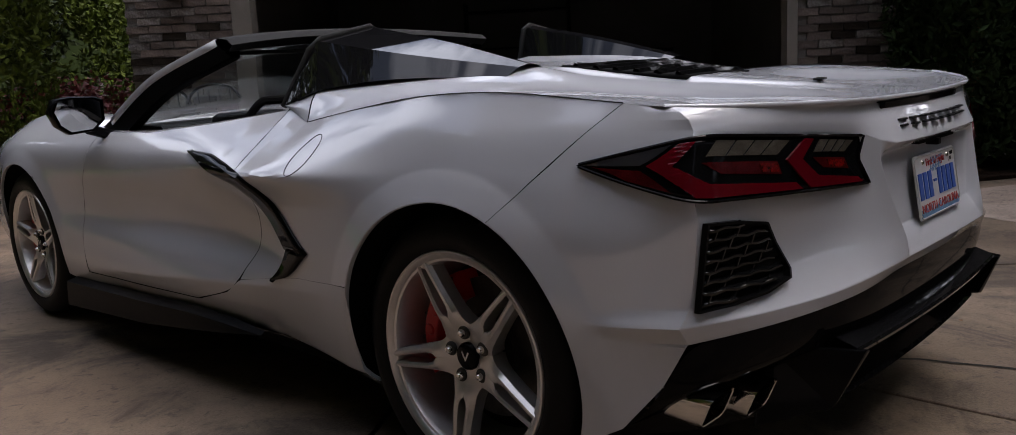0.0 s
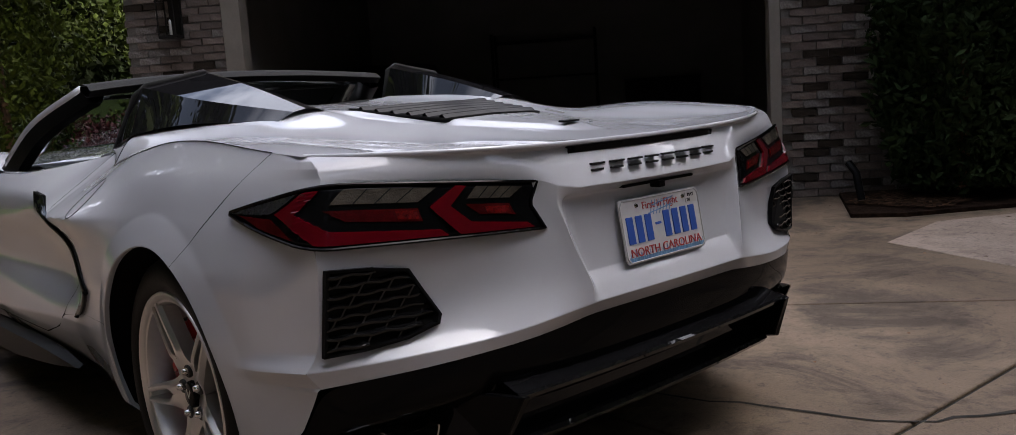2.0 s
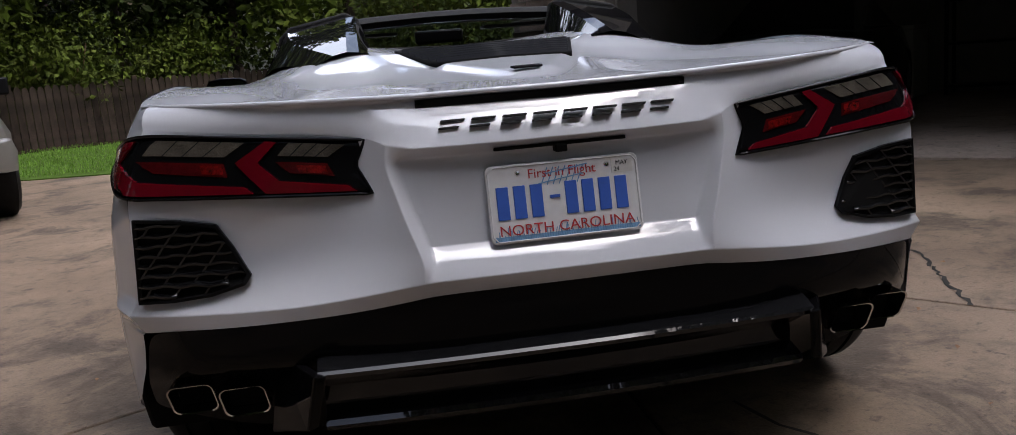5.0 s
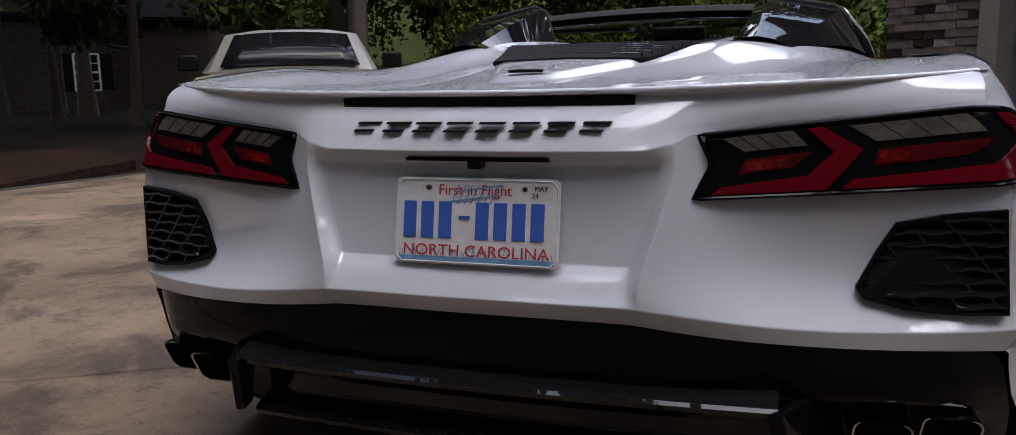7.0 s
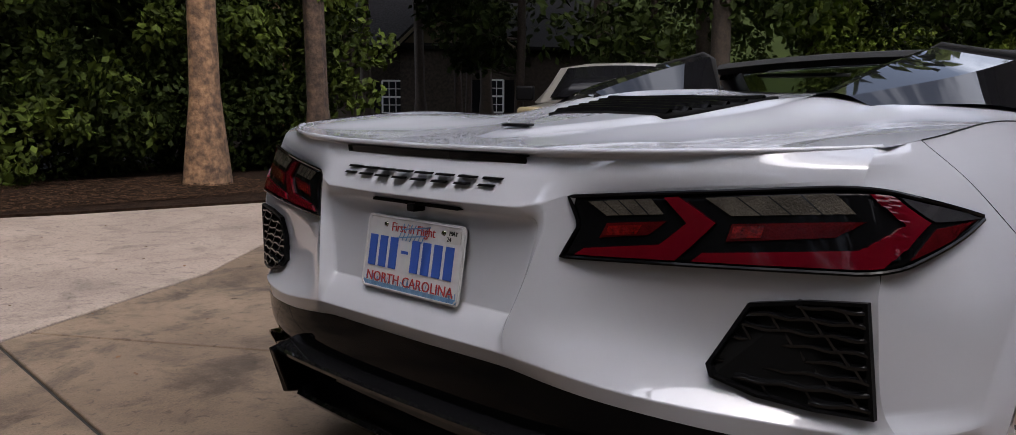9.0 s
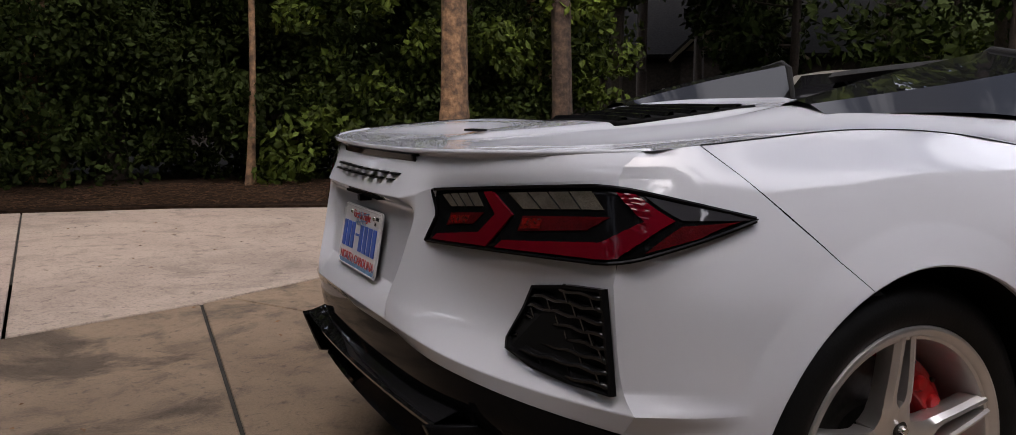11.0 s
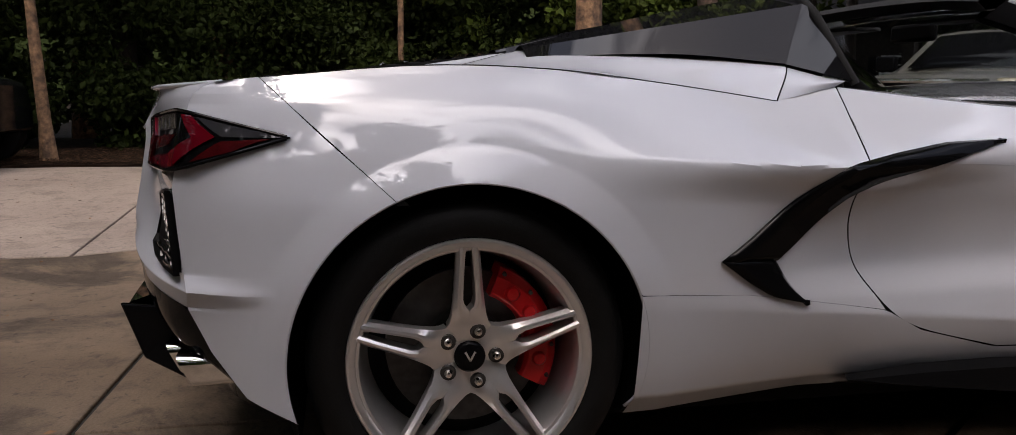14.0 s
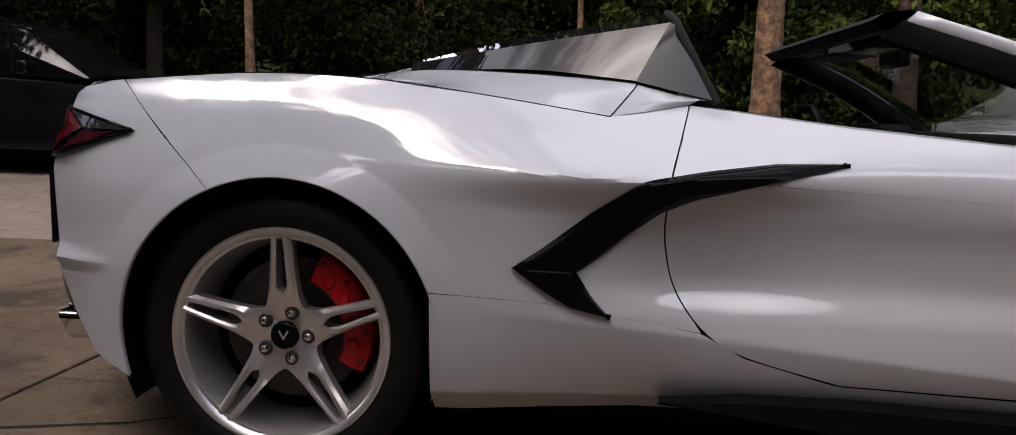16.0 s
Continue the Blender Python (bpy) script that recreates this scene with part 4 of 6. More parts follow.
# black valance, diffuser and exhausts
VALANCE = [
    [(0, -0.784, 0.531), (0, -0.782, 0.47), (0, -0.765, 0.40), (0, -0.735, 0.385), (0, -0.66, 0.30), (0, -0.60, 0.20)],
    [(0.29, -0.772, 0.527), (0.29, -0.774, 0.465), (0.29, -0.757, 0.40), (0.29, -0.728, 0.385), (0.29, -0.65, 0.30), (0.29, -0.59, 0.20)],
    [(0.42, -0.764, 0.513), (0.42, -0.762, 0.455), (0.42, -0.742, 0.405), (0.42, -0.715, 0.385), (0.42, -0.64, 0.30), (0.42, -0.58, 0.20)],
    [(0.55, -0.737, 0.503), (0.55, -0.733, 0.44), (0.55, -0.712, 0.405), (0.56, -0.68, 0.385), (0.56, -0.60, 0.32), (0.56, -0.55, 0.21)],
    [(0.70, -0.684, 0.491), (0.70, -0.680, 0.43), (0.70, -0.662, 0.395), (0.70, -0.62, 0.375), (0.70, -0.56, 0.34), (0.70, -0.53, 0.23)],
    [(0.80, -0.632, 0.483), (0.80, -0.628, 0.42), (0.805, -0.61, 0.38), (0.80, -0.58, 0.36), (0.79, -0.53, 0.33), (0.78, -0.50, 0.245)],
    [(0.855, -0.583, 0.474), (0.872, -0.55, 0.40), (0.885, -0.52, 0.35), (0.89, -0.49, 0.31), (0.895, -0.46, 0.285), (0.90, -0.42, 0.255)],
]
bm = bmesh.new()
v = grid(bm, VALANCE)
crease = bm.edges.layers.float.new("crease_edge")
for c in range(len(v) - 1):
    for r in (0, 2, 5):
        bm.edges.get((v[c][r], v[c + 1][r]))[crease] = 0.9
mirror_x(bm)
part("rear_valance", bm, GLOSS, car, "gloss black lower valance", subsurf=2)
for s in (1, -1):  # fins
    bm = bmesh.new()
    vs_ = [bm.verts.new((s * x, y, z)) for x, y, z in ((0.515, -0.800, 0.408), (0.490, -0.800, 0.404), (0.520, -0.742, 0.282), (0.545, -0.745, 0.276), (0.600, -0.620, 0.410), (0.575, -0.620, 0.405), (0.610, -0.600, 0.232), (0.635, -0.605, 0.230))]
    for q in ((0, 1, 2, 3), (4, 7, 6, 5), (0, 4, 5, 1), (1, 5, 6, 2), (2, 6, 7, 3), (3, 7, 4, 0)):
        bm.faces.new([vs_[i] for i in q])
    part("diffuser_fin", bm, GLOSS, car, "gloss black diffuser fin", smooth=False, bevel=0.005)
bm = bmesh.new()
grid(bm, [[(x, y + 0.02 * (x / 0.5) ** 2, z) for y, z in ((-0.752, 0.424), (-0.798, 0.408), (-0.803, 0.402), (-0.798, 0.392), (-0.760, 0.378), (-0.690, 0.340), (-0.690, 0.300), (-0.742, 0.286), (-0.748, 0.276), (-0.735, 0.262), (-0.50, 0.222))] for x in np.linspace(-0.51, 0.51, 17)])
part("diffuser", bm, NACELLE, car, "gloss black rear diffuser", angle=30)
for s in (1, -1):
    for x, y, z in ((0.783, -0.606, 0.326), (0.673, -0.646, 0.322)):
        def rr(w, h, r, yy, n=5):
            pts = []
            for cx, cz, a0 in ((w - r, h - r, 0), (-w + r, h - r, 90), (-w + r, -h + r, 180), (w - r, -h + r, 270)):
                pts += [(s * x + cx + r * math.cos(radians(a0 + 90 * k / n)) + s * 0.25 * ((cz + h) - h) * 0.4, y + yy - 0.45 * (cz + r * math.sin(radians(a0 + 90 * k / n))) * (yy < 0.02), z + cz + r * math.sin(radians(a0 + 90 * k / n))) for k in range(n + 1)]
            return pts + pts[:1]
        bm = bmesh.new()
        grid(bm, [rr(0.040, 0.030, 0.014, 0.16), rr(0.047, 0.036, 0.018, 0.05), rr(0.047, 0.036, 0.018, 0.004), rr(0.0465, 0.0355, 0.017, 0.0), rr(0.0435, 0.0325, 0.015, 0.002), rr(0.040, 0.029, 0.013, 0.10)])
        tip_ = part("exhaust_tip", bm, CHROME, car, "bright square exhaust tip", angle=40)
        bm = bmesh.new()
        pts = rr(0.0405, 0.0295, 0.012, 0.06)[:-1]
        bm.faces.new([bm.verts.new(p) for p in pts])
        part("exhaust_bore", bm, DARK, tip_, smooth=False)
# floor pan and dark wheel wells
boxed("floor_pan", (-0.78, 0.78, -0.30, 3.25, 0.15, 0.24), DARK, car)
for s in (1, -1):
    for cy, cz, r in ((-0.01, HUB_Z, ARCH_R), (FRONT_Y, 0.335, FRONT_R)):
        bm = bmesh.new()
        rings = []
        for d in (0.0, 0.012, 0.30):
            rings.append([(s * (side_x(cy + r * math.cos(t), cz + r * math.sin(t)) - 0.002 - d if d < 0.1 else 0.60), cy + (r + 0.012 * (d > 0)) * math.cos(t), cz + (r + 0.012 * (d > 0)) * math.sin(t)) for t in np.linspace(radians(-25), radians(205), 41)])
        grid(bm, rings)
        bm.faces.new([bm.verts.new(p) for p in rings[-1]])
        part("wheel_well", bm, DARK, car, "black wheel-arch liner")
        bm = bmesh.new()  # rolled white lip
        grid(bm, [[(s * (side_x(cy + r * math.cos(t), cz + r * math.sin(t)) - d), cy + (r - e) * math.cos(t), cz + (r - e) * math.sin(t)) for t in np.linspace(radians(-22 if cy < 1 else 5), radians(196), 60)] for d, e in ((-0.0004, 0.0), (0.002, 0.003), (0.014, 0.002))])
        part("arch_lip", bm, WHITE, car)

# ---- wheels ----


def wheel(s, y, z, x, rim_r, tyre_r, width, name="wheel", turn=0.0):
    """One wheel; x is the outer face of the hub cap, s the side."""
    w = new(name)
    w.parent = car
    w["label"] = "five-spoke silver alloy wheel with a low black tyre"
    w.matrix_basis = pose(s * x, y, z, 0, 0, 0 if s > 0 else 180)
    bm = bmesh.new()
    k = tyre_r
    lathe(bm, [(rim_r - 0.004, 0.010), (rim_r + 0.004, 0.018), (rim_r + 0.03, 0.026), (k - 0.03, 0.018), (k - 0.012, 0.006), (k - 0.003, -0.012), (k, -0.035)] +
          [p for j in range(4) for p in ((k, -0.035 - j * 0.055), (k - 0.007, -0.037 - j * 0.055), (k - 0.007, -0.045 - j * 0.055), (k, -0.047 - j * 0.055))] +
          [(k, -width + 0.03), (k - 0.03, -width), (rim_r, -width + 0.01)], 72)
    part("tyre", bm, RUBBER, w, "low-profile black tyre", angle=50)
    bm = bmesh.new()
    lathe(bm, [(rim_r - 0.003, 0.004), (rim_r, 0.012), (rim_r - 0.003, 0.018), (rim_r - 0.008, 0.019), (rim_r - 0.018, 0.014), (rim_r - 0.022, 0.008), (rim_r - 0.028, 0.006), (rim_r - 0.032, -0.004), (rim_r - 0.036, -0.04), (rim_r - 0.05, -0.10), (rim_r - 0.05, -0.2)], 72)
    part("rim", bm, ALLOY, w, "silver rim", angle=35)
    # five spokes, each with a tapering slot that opens towards the hub; their roots form a star
    for j in range(5):
        m = Matrix.Rotation(radians(72 * j + 1 + turn), 4, "X")
        bm = bmesh.new()
        k = rim_r
        for q in (1, -1):
            secs = []
            for r, i, o, h in ((0.08, 0.0, 0.058, -0.020), (0.17, 0.0, 0.124, -0.018), (0.25, 0.0, 0.182, -0.014), (0.285, 0.0, 0.160, -0.010), (0.34, 0.0, 0.143, -0.004), (0.39, 0.002, 0.136, -0.001), (0.43, 0.036, 0.130, 0.002), (0.49, 0.050, 0.124, 0.004), (0.60, 0.046, 0.113, 0.007), (0.75, 0.036, 0.103, 0.010), (0.88, 0.025, 0.095, 0.012), (0.945, 0.018, 0.098, 0.012)):
                i, o, r = i * k, o * k, r * k
                rid = min(1.0, max(0.0, (r / k - 0.25) / 0.2))
                secs.append([(h - 0.003 - 0.010 * rid, q * o, r), (h - 0.0015, q * (i + (o - i) * 0.62), r), (h, q * (i + (o - i) * 0.30), r), (h - 0.004 * rid, q * i, r), (h - 0.045, q * i, r), (h - 0.050, q * o * 0.92, r)])
            rings = [[bm.verts.new(m @ Vector(p)) for p in sec] for sec in secs]
            for a, b in zip(rings, rings[1:]):
                for t in range(6):
                    bm.faces.new((a[t], a[(t + 1) % 6], b[(t + 1) % 6], b[t]))
        part("spoke", bm, ALLOY, w, "slotted silver spoke", angle=22)
    bm = bmesh.new()
    lathe(bm, [(0.0, -0.006), (0.027, -0.007), (0.031, -0.009), (0.034, -0.014), (0.034, -0.04)], 32)
    part("hub_cap", bm, GLOSS, w, "black centre cap")
    bm = bmesh.new()
    for q in (1, -1):
        box(bm, -0.001, 0.001, -0.0022, 0.0022, -0.012, 0.012, pose(-0.0068, q * 0.005, 0.002, q * -28, 0, 0))
    part("cap_badge", bm, ALLOY, w, "small silver shape", smooth=False)
    for j in range(5):
        t = radians(72 * j + 54 + turn)
        bm = bmesh.new()
        lathe(bm, [(0.0, 0.012), (0.006, 0.011), (0.0098, 0.005), (0.010, -0.012)], 12, "x", (-0.012, 0.058 * math.sin(t) * -1, 0.058 * math.cos(t)))
        part("wheel_nut", bm, CHROME, w)
        # dark disc round the nut, standing for the shade of its pocket
        bm = bmesh.new()
        lathe(bm, [(0.0, 0.0), (0.0155, 0.0), (0.0175, -0.003), (0.0175, -0.012)], 16, "x", (-0.0125, 0.058 * math.sin(t) * -1, 0.058 * math.cos(t)))
        part("nut_pocket", bm, DISC, w)
    bm = bmesh.new()
    lathe(bm, [(0.05, -0.085), (0.085, -0.085), (0.09, -0.10), (0.175, -0.10), (0.175, -0.125), (0.05, -0.125)], 48)
    part("brake_disc", bm, DISC, w, "grey steel brake disc")
    bm = bmesh.new()
    secs = []
    for a in np.linspace(-48, 48, 14):
        t = radians(70 - a) if s > 0 else radians(-70 + a)
        bulge = 0.012 * (1 - abs(a) / 48)
        ring = []
        for r, d in ((0.130, -0.060), (0.138, -0.050 + bulge), (0.178, -0.050 + bulge), (0.200, -0.062), (0.200, -0.13), (0.130, -0.13)):
            ring.append((d, r * math.sin(t), r * math.cos(t)))
        secs.append(ring + ring[:1])
    v = grid(bm, secs)
    bm.faces.new([bm.verts.new(p) for p in secs[0][:-1]])
    bm.faces.new([bm.verts.new(p) for p in secs[-1][:-1]])
    caliper = part("brake_caliper", bm, CALIPER, w, "red brake caliper", angle=30, bevel=0.003)
    for a in (-30, -10, 10, 30):  # piston bosses and the bridge bolts between them
        t = radians(68 - a) if s > 0 else radians(-68 + a)
        bm = bmesh.new()
        lathe(bm, [(0.0, 0.010), (0.012, 0.009), (0.016, 0.004), (0.018, -0.012)], 16, "x", (-0.044, 0.160 * math.sin(t), 0.160 * math.cos(t)))
        part("piston_boss", bm, CALIPER, caliper)
    for a in (-42, -20, 0, 20, 42):
        t = radians(68 - a) if s > 0 else radians(-68 + a)
        bm = bmesh.new()
        lathe(bm, [(0.0, 0.006), (0.0045, 0.005), (0.0055, -0.01)], 8, "x", (-0.050, 0.188 * math.sin(t), 0.188 * math.cos(t)))
        part("bridge_bolt", bm, DISC, caliper)
    bm = bmesh.new()
    lathe(bm, [(0.0, -0.13), (0.215, -0.13)], 48)
    part("wheel_back", bm, DARK, w)
    return w


wheel(1, -0.01, HUB_Z, 0.917, 0.264, 0.346, 0.26)
wheel(-1, -0.01, HUB_Z, 0.917, 0.264, 0.346, 0.26, turn=28.0)
wheel(1, FRONT_Y, 0.332, 0.905, 0.247, 0.326, 0.22)
wheel(-1, FRONT_Y, 0.332, 0.905, 0.247, 0.326, 0.22)

# ---- cabin, windscreen, mirrors, bonnet ----
bm = bmesh.new()
grid(bm, [[(-0.62, 0.90, 1.0), (-0.3, 0.895, 1.03), (0, 0.89, 1.025), (0.3, 0.895, 1.03), (0.62, 0.90, 1.0)], [(-0.64, 0.97, 0.6), (-0.3, 0.97, 0.6), (0, 0.97, 0.6), (0.3, 0.97, 0.6), (0.64, 0.97, 0.6)]])
grid(bm, [[(-0.70, 0.80, 0.97), (-0.36, 0.83, 1.045), (0, 0.825, 1.03), (0.36, 0.83, 1.045), (0.70, 0.80, 0.97)], [(-0.70, 0.90, 0.95), (-0.3, 0.895, 1.03), (0, 0.89, 1.025), (0.3, 0.895, 1.03), (0.70, 0.90, 0.95)]])
part("rear_bulkhead", bm, BLACK, car, "black panel behind the seats", solid=0.01)
boxed("cabin_floor", (-0.72, 0.72, 0.9, 2.2, 0.24, 0.28), BLACK, car)
for s in (1, -1):
    seat = new("seat")
    seat.parent = car
    seat["label"] = "black leather bucket seat"
    boxed("seat_cushion", (s * 0.40 - 0.23, s * 0.40 + 0.23, 1.15, 1.65, 0.28, 0.46), BLACK, seat, bevel=0.05, seg=3)
    boxed("backrest", (s * 0.40 - 0.22, s * 0.40 + 0.22, -0.07, 0.07, 0, 0.58), BLACK, seat, bevel=0.05, seg=3, m=pose(0, 1.10, 0.42, 16, 0, 0))
bm = bmesh.new()
grid(bm, [[(x, y + 0.05 * (1 - (x / 0.7) ** 2), z) for y, z in ((1.72, 0.55), (1.70, 0.80), (1.76, 0.855), (1.95, 0.86), (2.25, 0.84))] for x in np.linspace(-0.74, 0.74, 15)])
part("dashboard", bm, BLACK, car, "black dashboard", angle=60)
boxed("instrument_hood", (-0.52, -0.22, 1.66, 1.80, 0.80, 0.885), BLACK, car, bevel=0.03, seg=3)
bm = bmesh.new()
ring = [(-0.37 + 0.18 * math.cos(t), 1.50 + 0.045 * math.sin(t) * -1, 0.80 + 0.165 * max(-0.75, min(0.8, math.sin(t)))) for t in np.linspace(0, 2 * math.pi, 41)]
tube(bm, ring, 0.016, 8, False)
tube(bm, [(-0.54, 1.50, 0.79), (-0.37, 1.54, 0.78), (-0.20, 1.50, 0.79)], 0.018, 8)
tube(bm, [(-0.37, 1.54, 0.78), (-0.37, 1.72, 0.74)], 0.03, 8)
part("steering_wheel", bm, BLACK, car, "black squared-off steering wheel")
# windscreen frame
APB, HDR = Vector((0.80, 2.03, 0.845)), Vector((0.625, 1.43, 1.140))
for s in (1, -1):
    bm = bmesh.new()
    pts = spline([(APB.x, APB.y + 0.12, APB.z - 0.01), tuple(APB), (0.735, 1.74, 1.018), tuple(HDR)], 14)
    rows = []
    for p in pts:
        rows.append([(s * (p[0] + dx), p[1] + dy, p[2] + dz) for dx, dy, dz in ((0.012, -0.045, -0.045), (0.026, 0.0, -0.005), (0.016, 0.035, 0.018), (-0.03, 0.04, 0.012), (-0.055, 0.0, -0.02), (-0.03, -0.04, -0.05), (0.012, -0.045, -0.045))])
    grid(bm, rows)
    part("windscreen_pillar", bm, BLACK, car, "black windscreen pillar", angle=60)
    bm = bmesh.new()
    grid(bm, [[(s * (p[0] + dx), p[1] + dy, p[2] + dz) for dx, dy, dz in ((0.030, 0.008, -0.004), (0.022, 0.034, 0.020), (-0.004, 0.042, 0.022))] for p in pts[3:]])
    part("pillar_trim", bm, WHITE, car, "white outer pillar strip", solid=0.004)
bm = bmesh.new()
rows = []
for x in np.linspace(-0.64, 0.64, 25):
    b = 1 - (x / 0.64) ** 2
    rows.append([(x, 1.43 + dy + 0.10 * b, 1.140 + dz + 0.035 * b) for dy, dz in ((-0.07, -0.004), (-0.04, 0.016), (0.02, 0.024), (0.05, 0.012), (0.03, -0.02), (-0.04, -0.028), (-0.07, -0.004))])
grid(bm, rows)
part("windscreen_header", bm, FABRIC, car, "black windscreen header", angle=60)
for s in (1, -1):
    boxed("sun_visor", (s * 0.36 - 0.17, s * 0.36 + 0.17, 1.50, 1.64, 1.106, 1.120), FABRIC, car, bevel=0.005, m=pose(0, 0, 0))
bm = bmesh.new()
rows = []
for x in np.linspace(-1, 1, 17):
    b = 1 - x * x
    rows.append([(x * (0.60 + 0.18 * k), 1.47 + 0.58 * k + 0.10 * b, 1.143 - 0.293 * k + 0.03 * b + 0.03 * math.sin(math.pi * k)) for k in np.linspace(0, 1, 8)])
grid(bm, rows)
ws = part("windscreen", bm, GLASS, car, "raked clear windscreen", solid=0.004)
ws.visible_shadow = False
boxed("rear_view_mirror", (-0.11, 0.11, 1.62, 1.65, 1.06, 1.12), BLACK, car, "black inside mirror", bevel=0.012)
# bonnet and nose
bm = bmesh.new()
rows = []
for y in np.linspace(2.03, 3.62, 14):
    k = (y - 2.03) / 1.59
    zc = 0.862 + 0.02 * math.sin(k * 3) - 0.34 * k ** 2.2
    wz = float(np.interp(y, [2.03, 2.2, 2.5, 2.75, 3.0, 3.25, 3.4, 3.62], [0.84, 0.88, 0.915, 0.91, 0.87, 0.78, 0.66, 0.50]))
    wx = side_x(y, wz) if y < 3.38 else side_x(3.38, wz) - (y - 3.38) * 1.4
    rows.append([(x * wx, y - 0.02 * x * x, zc + (wz - zc) * abs(x) ** 2.5) for x in np.linspace(-1, 1, 21)])
rows.append([(p[0] * 0.97, 3.66 - 0.25 * (p[0] / 0.6) ** 2, 0.36) for p in rows[-1]])
rows.append([(p[0] * 0.95, 3.58 - 0.2 * (p[0] / 0.6) ** 2, 0.16) for p in rows[-1]])
grid(bm, rows)
part("bonnet", bm, WHITE, car, "white bonnet and nose", angle=60)
for s in (1, -1):
    mirror = new("door_mirror")
    mirror.parent = car
    mirror["label"] = "black door mirror"
    bm = bmesh.new()
    rows = []
    for y, k in ((1.855, 0.96), (1.86, 1.0), (1.90, 1.0), (1.95, 0.86), (1.99, 0.55), (2.0, 0.1)):
        rows.append([(s * (0.985 + k * px), y, 0.915 + k * pz) for px, pz in ((-0.085, 0.052), (-0.06, 0.066), (0.03, 0.070), (0.085, 0.062), (0.105, 0.02), (0.085, -0.035), (0.045, -0.066), (-0.04, -0.060), (-0.085, -0.02), (-0.085, 0.052))])
    grid(bm, rows)
    part("mirror_shell", bm, GLOSS, mirror, angle=50)
    bm = bmesh.new()
    bm.faces.new([bm.verts.new((s * (0.985 + 0.86 * px), 1.858, 0.915 + 0.86 * pz)) for px, pz in ((-0.085, 0.052), (-0.06, 0.066), (0.03, 0.070), (0.085, 0.062), (0.105, 0.02), (0.085, -0.035), (0.045, -0.066), (-0.04, -0.060), (-0.085, -0.02))])
    part("mirror_glass", bm, mat("mirror_silver", (0.6, 0.6, 0.6), 0.03, 1.0, var=0.0) if s > 0 else bpy.data.materials["mirror_silver"], mirror, smooth=False)
    bm = bmesh.new()
    tube(bm, [(s * 0.94, 1.93, 0.862), (s * 0.86, 1.96, 0.835), (s * 0.82, 1.97, 0.815)], 0.020, 8)
    part("mirror_arm", bm, GLOSS, mirror)

# ---- ground ----
bm = bmesh.new()
bmesh.ops.create_grid(bm, x_segments=2, y_segments=2, size=400, matrix=pose(0, 0, -0.09))
tagged(part("ground", bm, EARTH, smooth=False), "dark earth under the trees", "ground", kind="structure")


def slab(name, pts, z1, material, label, parent=None, z0=-0.12):
    bm = bmesh.new()
    lo, hi = [bm.verts.new((x, y, z0)) for x, y in pts], [bm.verts.new((x, y, z1)) for x, y in pts]
    f = bm.faces.new(hi)
    n = len(pts)
    for i in range(n):
        bm.faces.new((lo[i], lo[(i + 1) % n], hi[(i + 1) % n], hi[i]))
    ob = part(name, bm, material, parent, smooth=False, bevel=0.006)
    return ob


drive = tagged(slab("driveway", [(-2.5, -7.0), (6.2, -7.0), (6.2, 0.0), (4.86, 1.80), (1.70, 5.40), (-0.6, 12.0), (-4.0, 13.0), (-6.6, 3.3), (-4.4, 1.9)], -0.012, JOINT, ""), "brown stained concrete driveway in large slabs", "driveway", kind="structure")


def clip(poly, a, b, c):
    """The part of a polygon where a x + b y <= c."""
    out = []
    for p, q in zip(poly, poly[1:] + poly[:1]):
        dp, dq = a * p[0] + b * p[1] - c, a * q[0] + b * q[1] - c
        if dp <= 0:
            out.append(p)
        if dp * dq < 0:
            t = dp / (dp - dq)
            out.append((p[0] + (q[0] - p[0]) * t, p[1] + (q[1] - p[1]) * t))
    return out


def split(polys, p, q, gap):
    """Cuts polygons along the line through p and q, leaving a joint."""
    d = Vector((q[0] - p[0], q[1] - p[1])).normalized()
    a, b = -d.y, d.x
    c = a * p[0] + b * p[1]
    out = []
    for poly in polys:
        for s in (1, -1):
            r = clip(poly, s * a, s * b, s * c - gap / 2)
            if len(r) > 2:
                out.append(r)
    return out


# the far pale apron on the wood side and the brown slabs under the car
brown = [[(-2.24, -7.0), (6.2, -7.0), (6.2, -0.1), (4.86, 1.80), (1.70, 5.40), (0.2, 8.5), (-0.6, 12.0), (-4.0, 13.0), (-6.3, 3.1), (-4.5, 1.62), (-3.4, 0.45), (-2.62, -0.83), (-2.24, -1.71)]]
brown = split(brown, (-2.62, -0.85), (0.82, -1.03), 0.016)
slabs = []
for poly in brown:
    cy = sum(p[1] for p in poly) / len(poly)
    halves = split([poly], (0.3, -1.0), (0.3, 12.0), 0.010) if cy > -0.9 else [poly]
    for half in halves:
        hx = sum(p[0] for p in half) / len(half)
        if cy > -0.9:
            slabs += split([half], (-1.87, -0.18), (-1.44, 0.09), 0.014) if hx < 0.3 else split([half], (2.29, -0.65), (1.62, 0.20), 0.014)
        else:
            slabs += [half]
for poly in slabs:
    slab("slab", poly, 0.0, CONCRETE, "", drive, z0=-0.10)
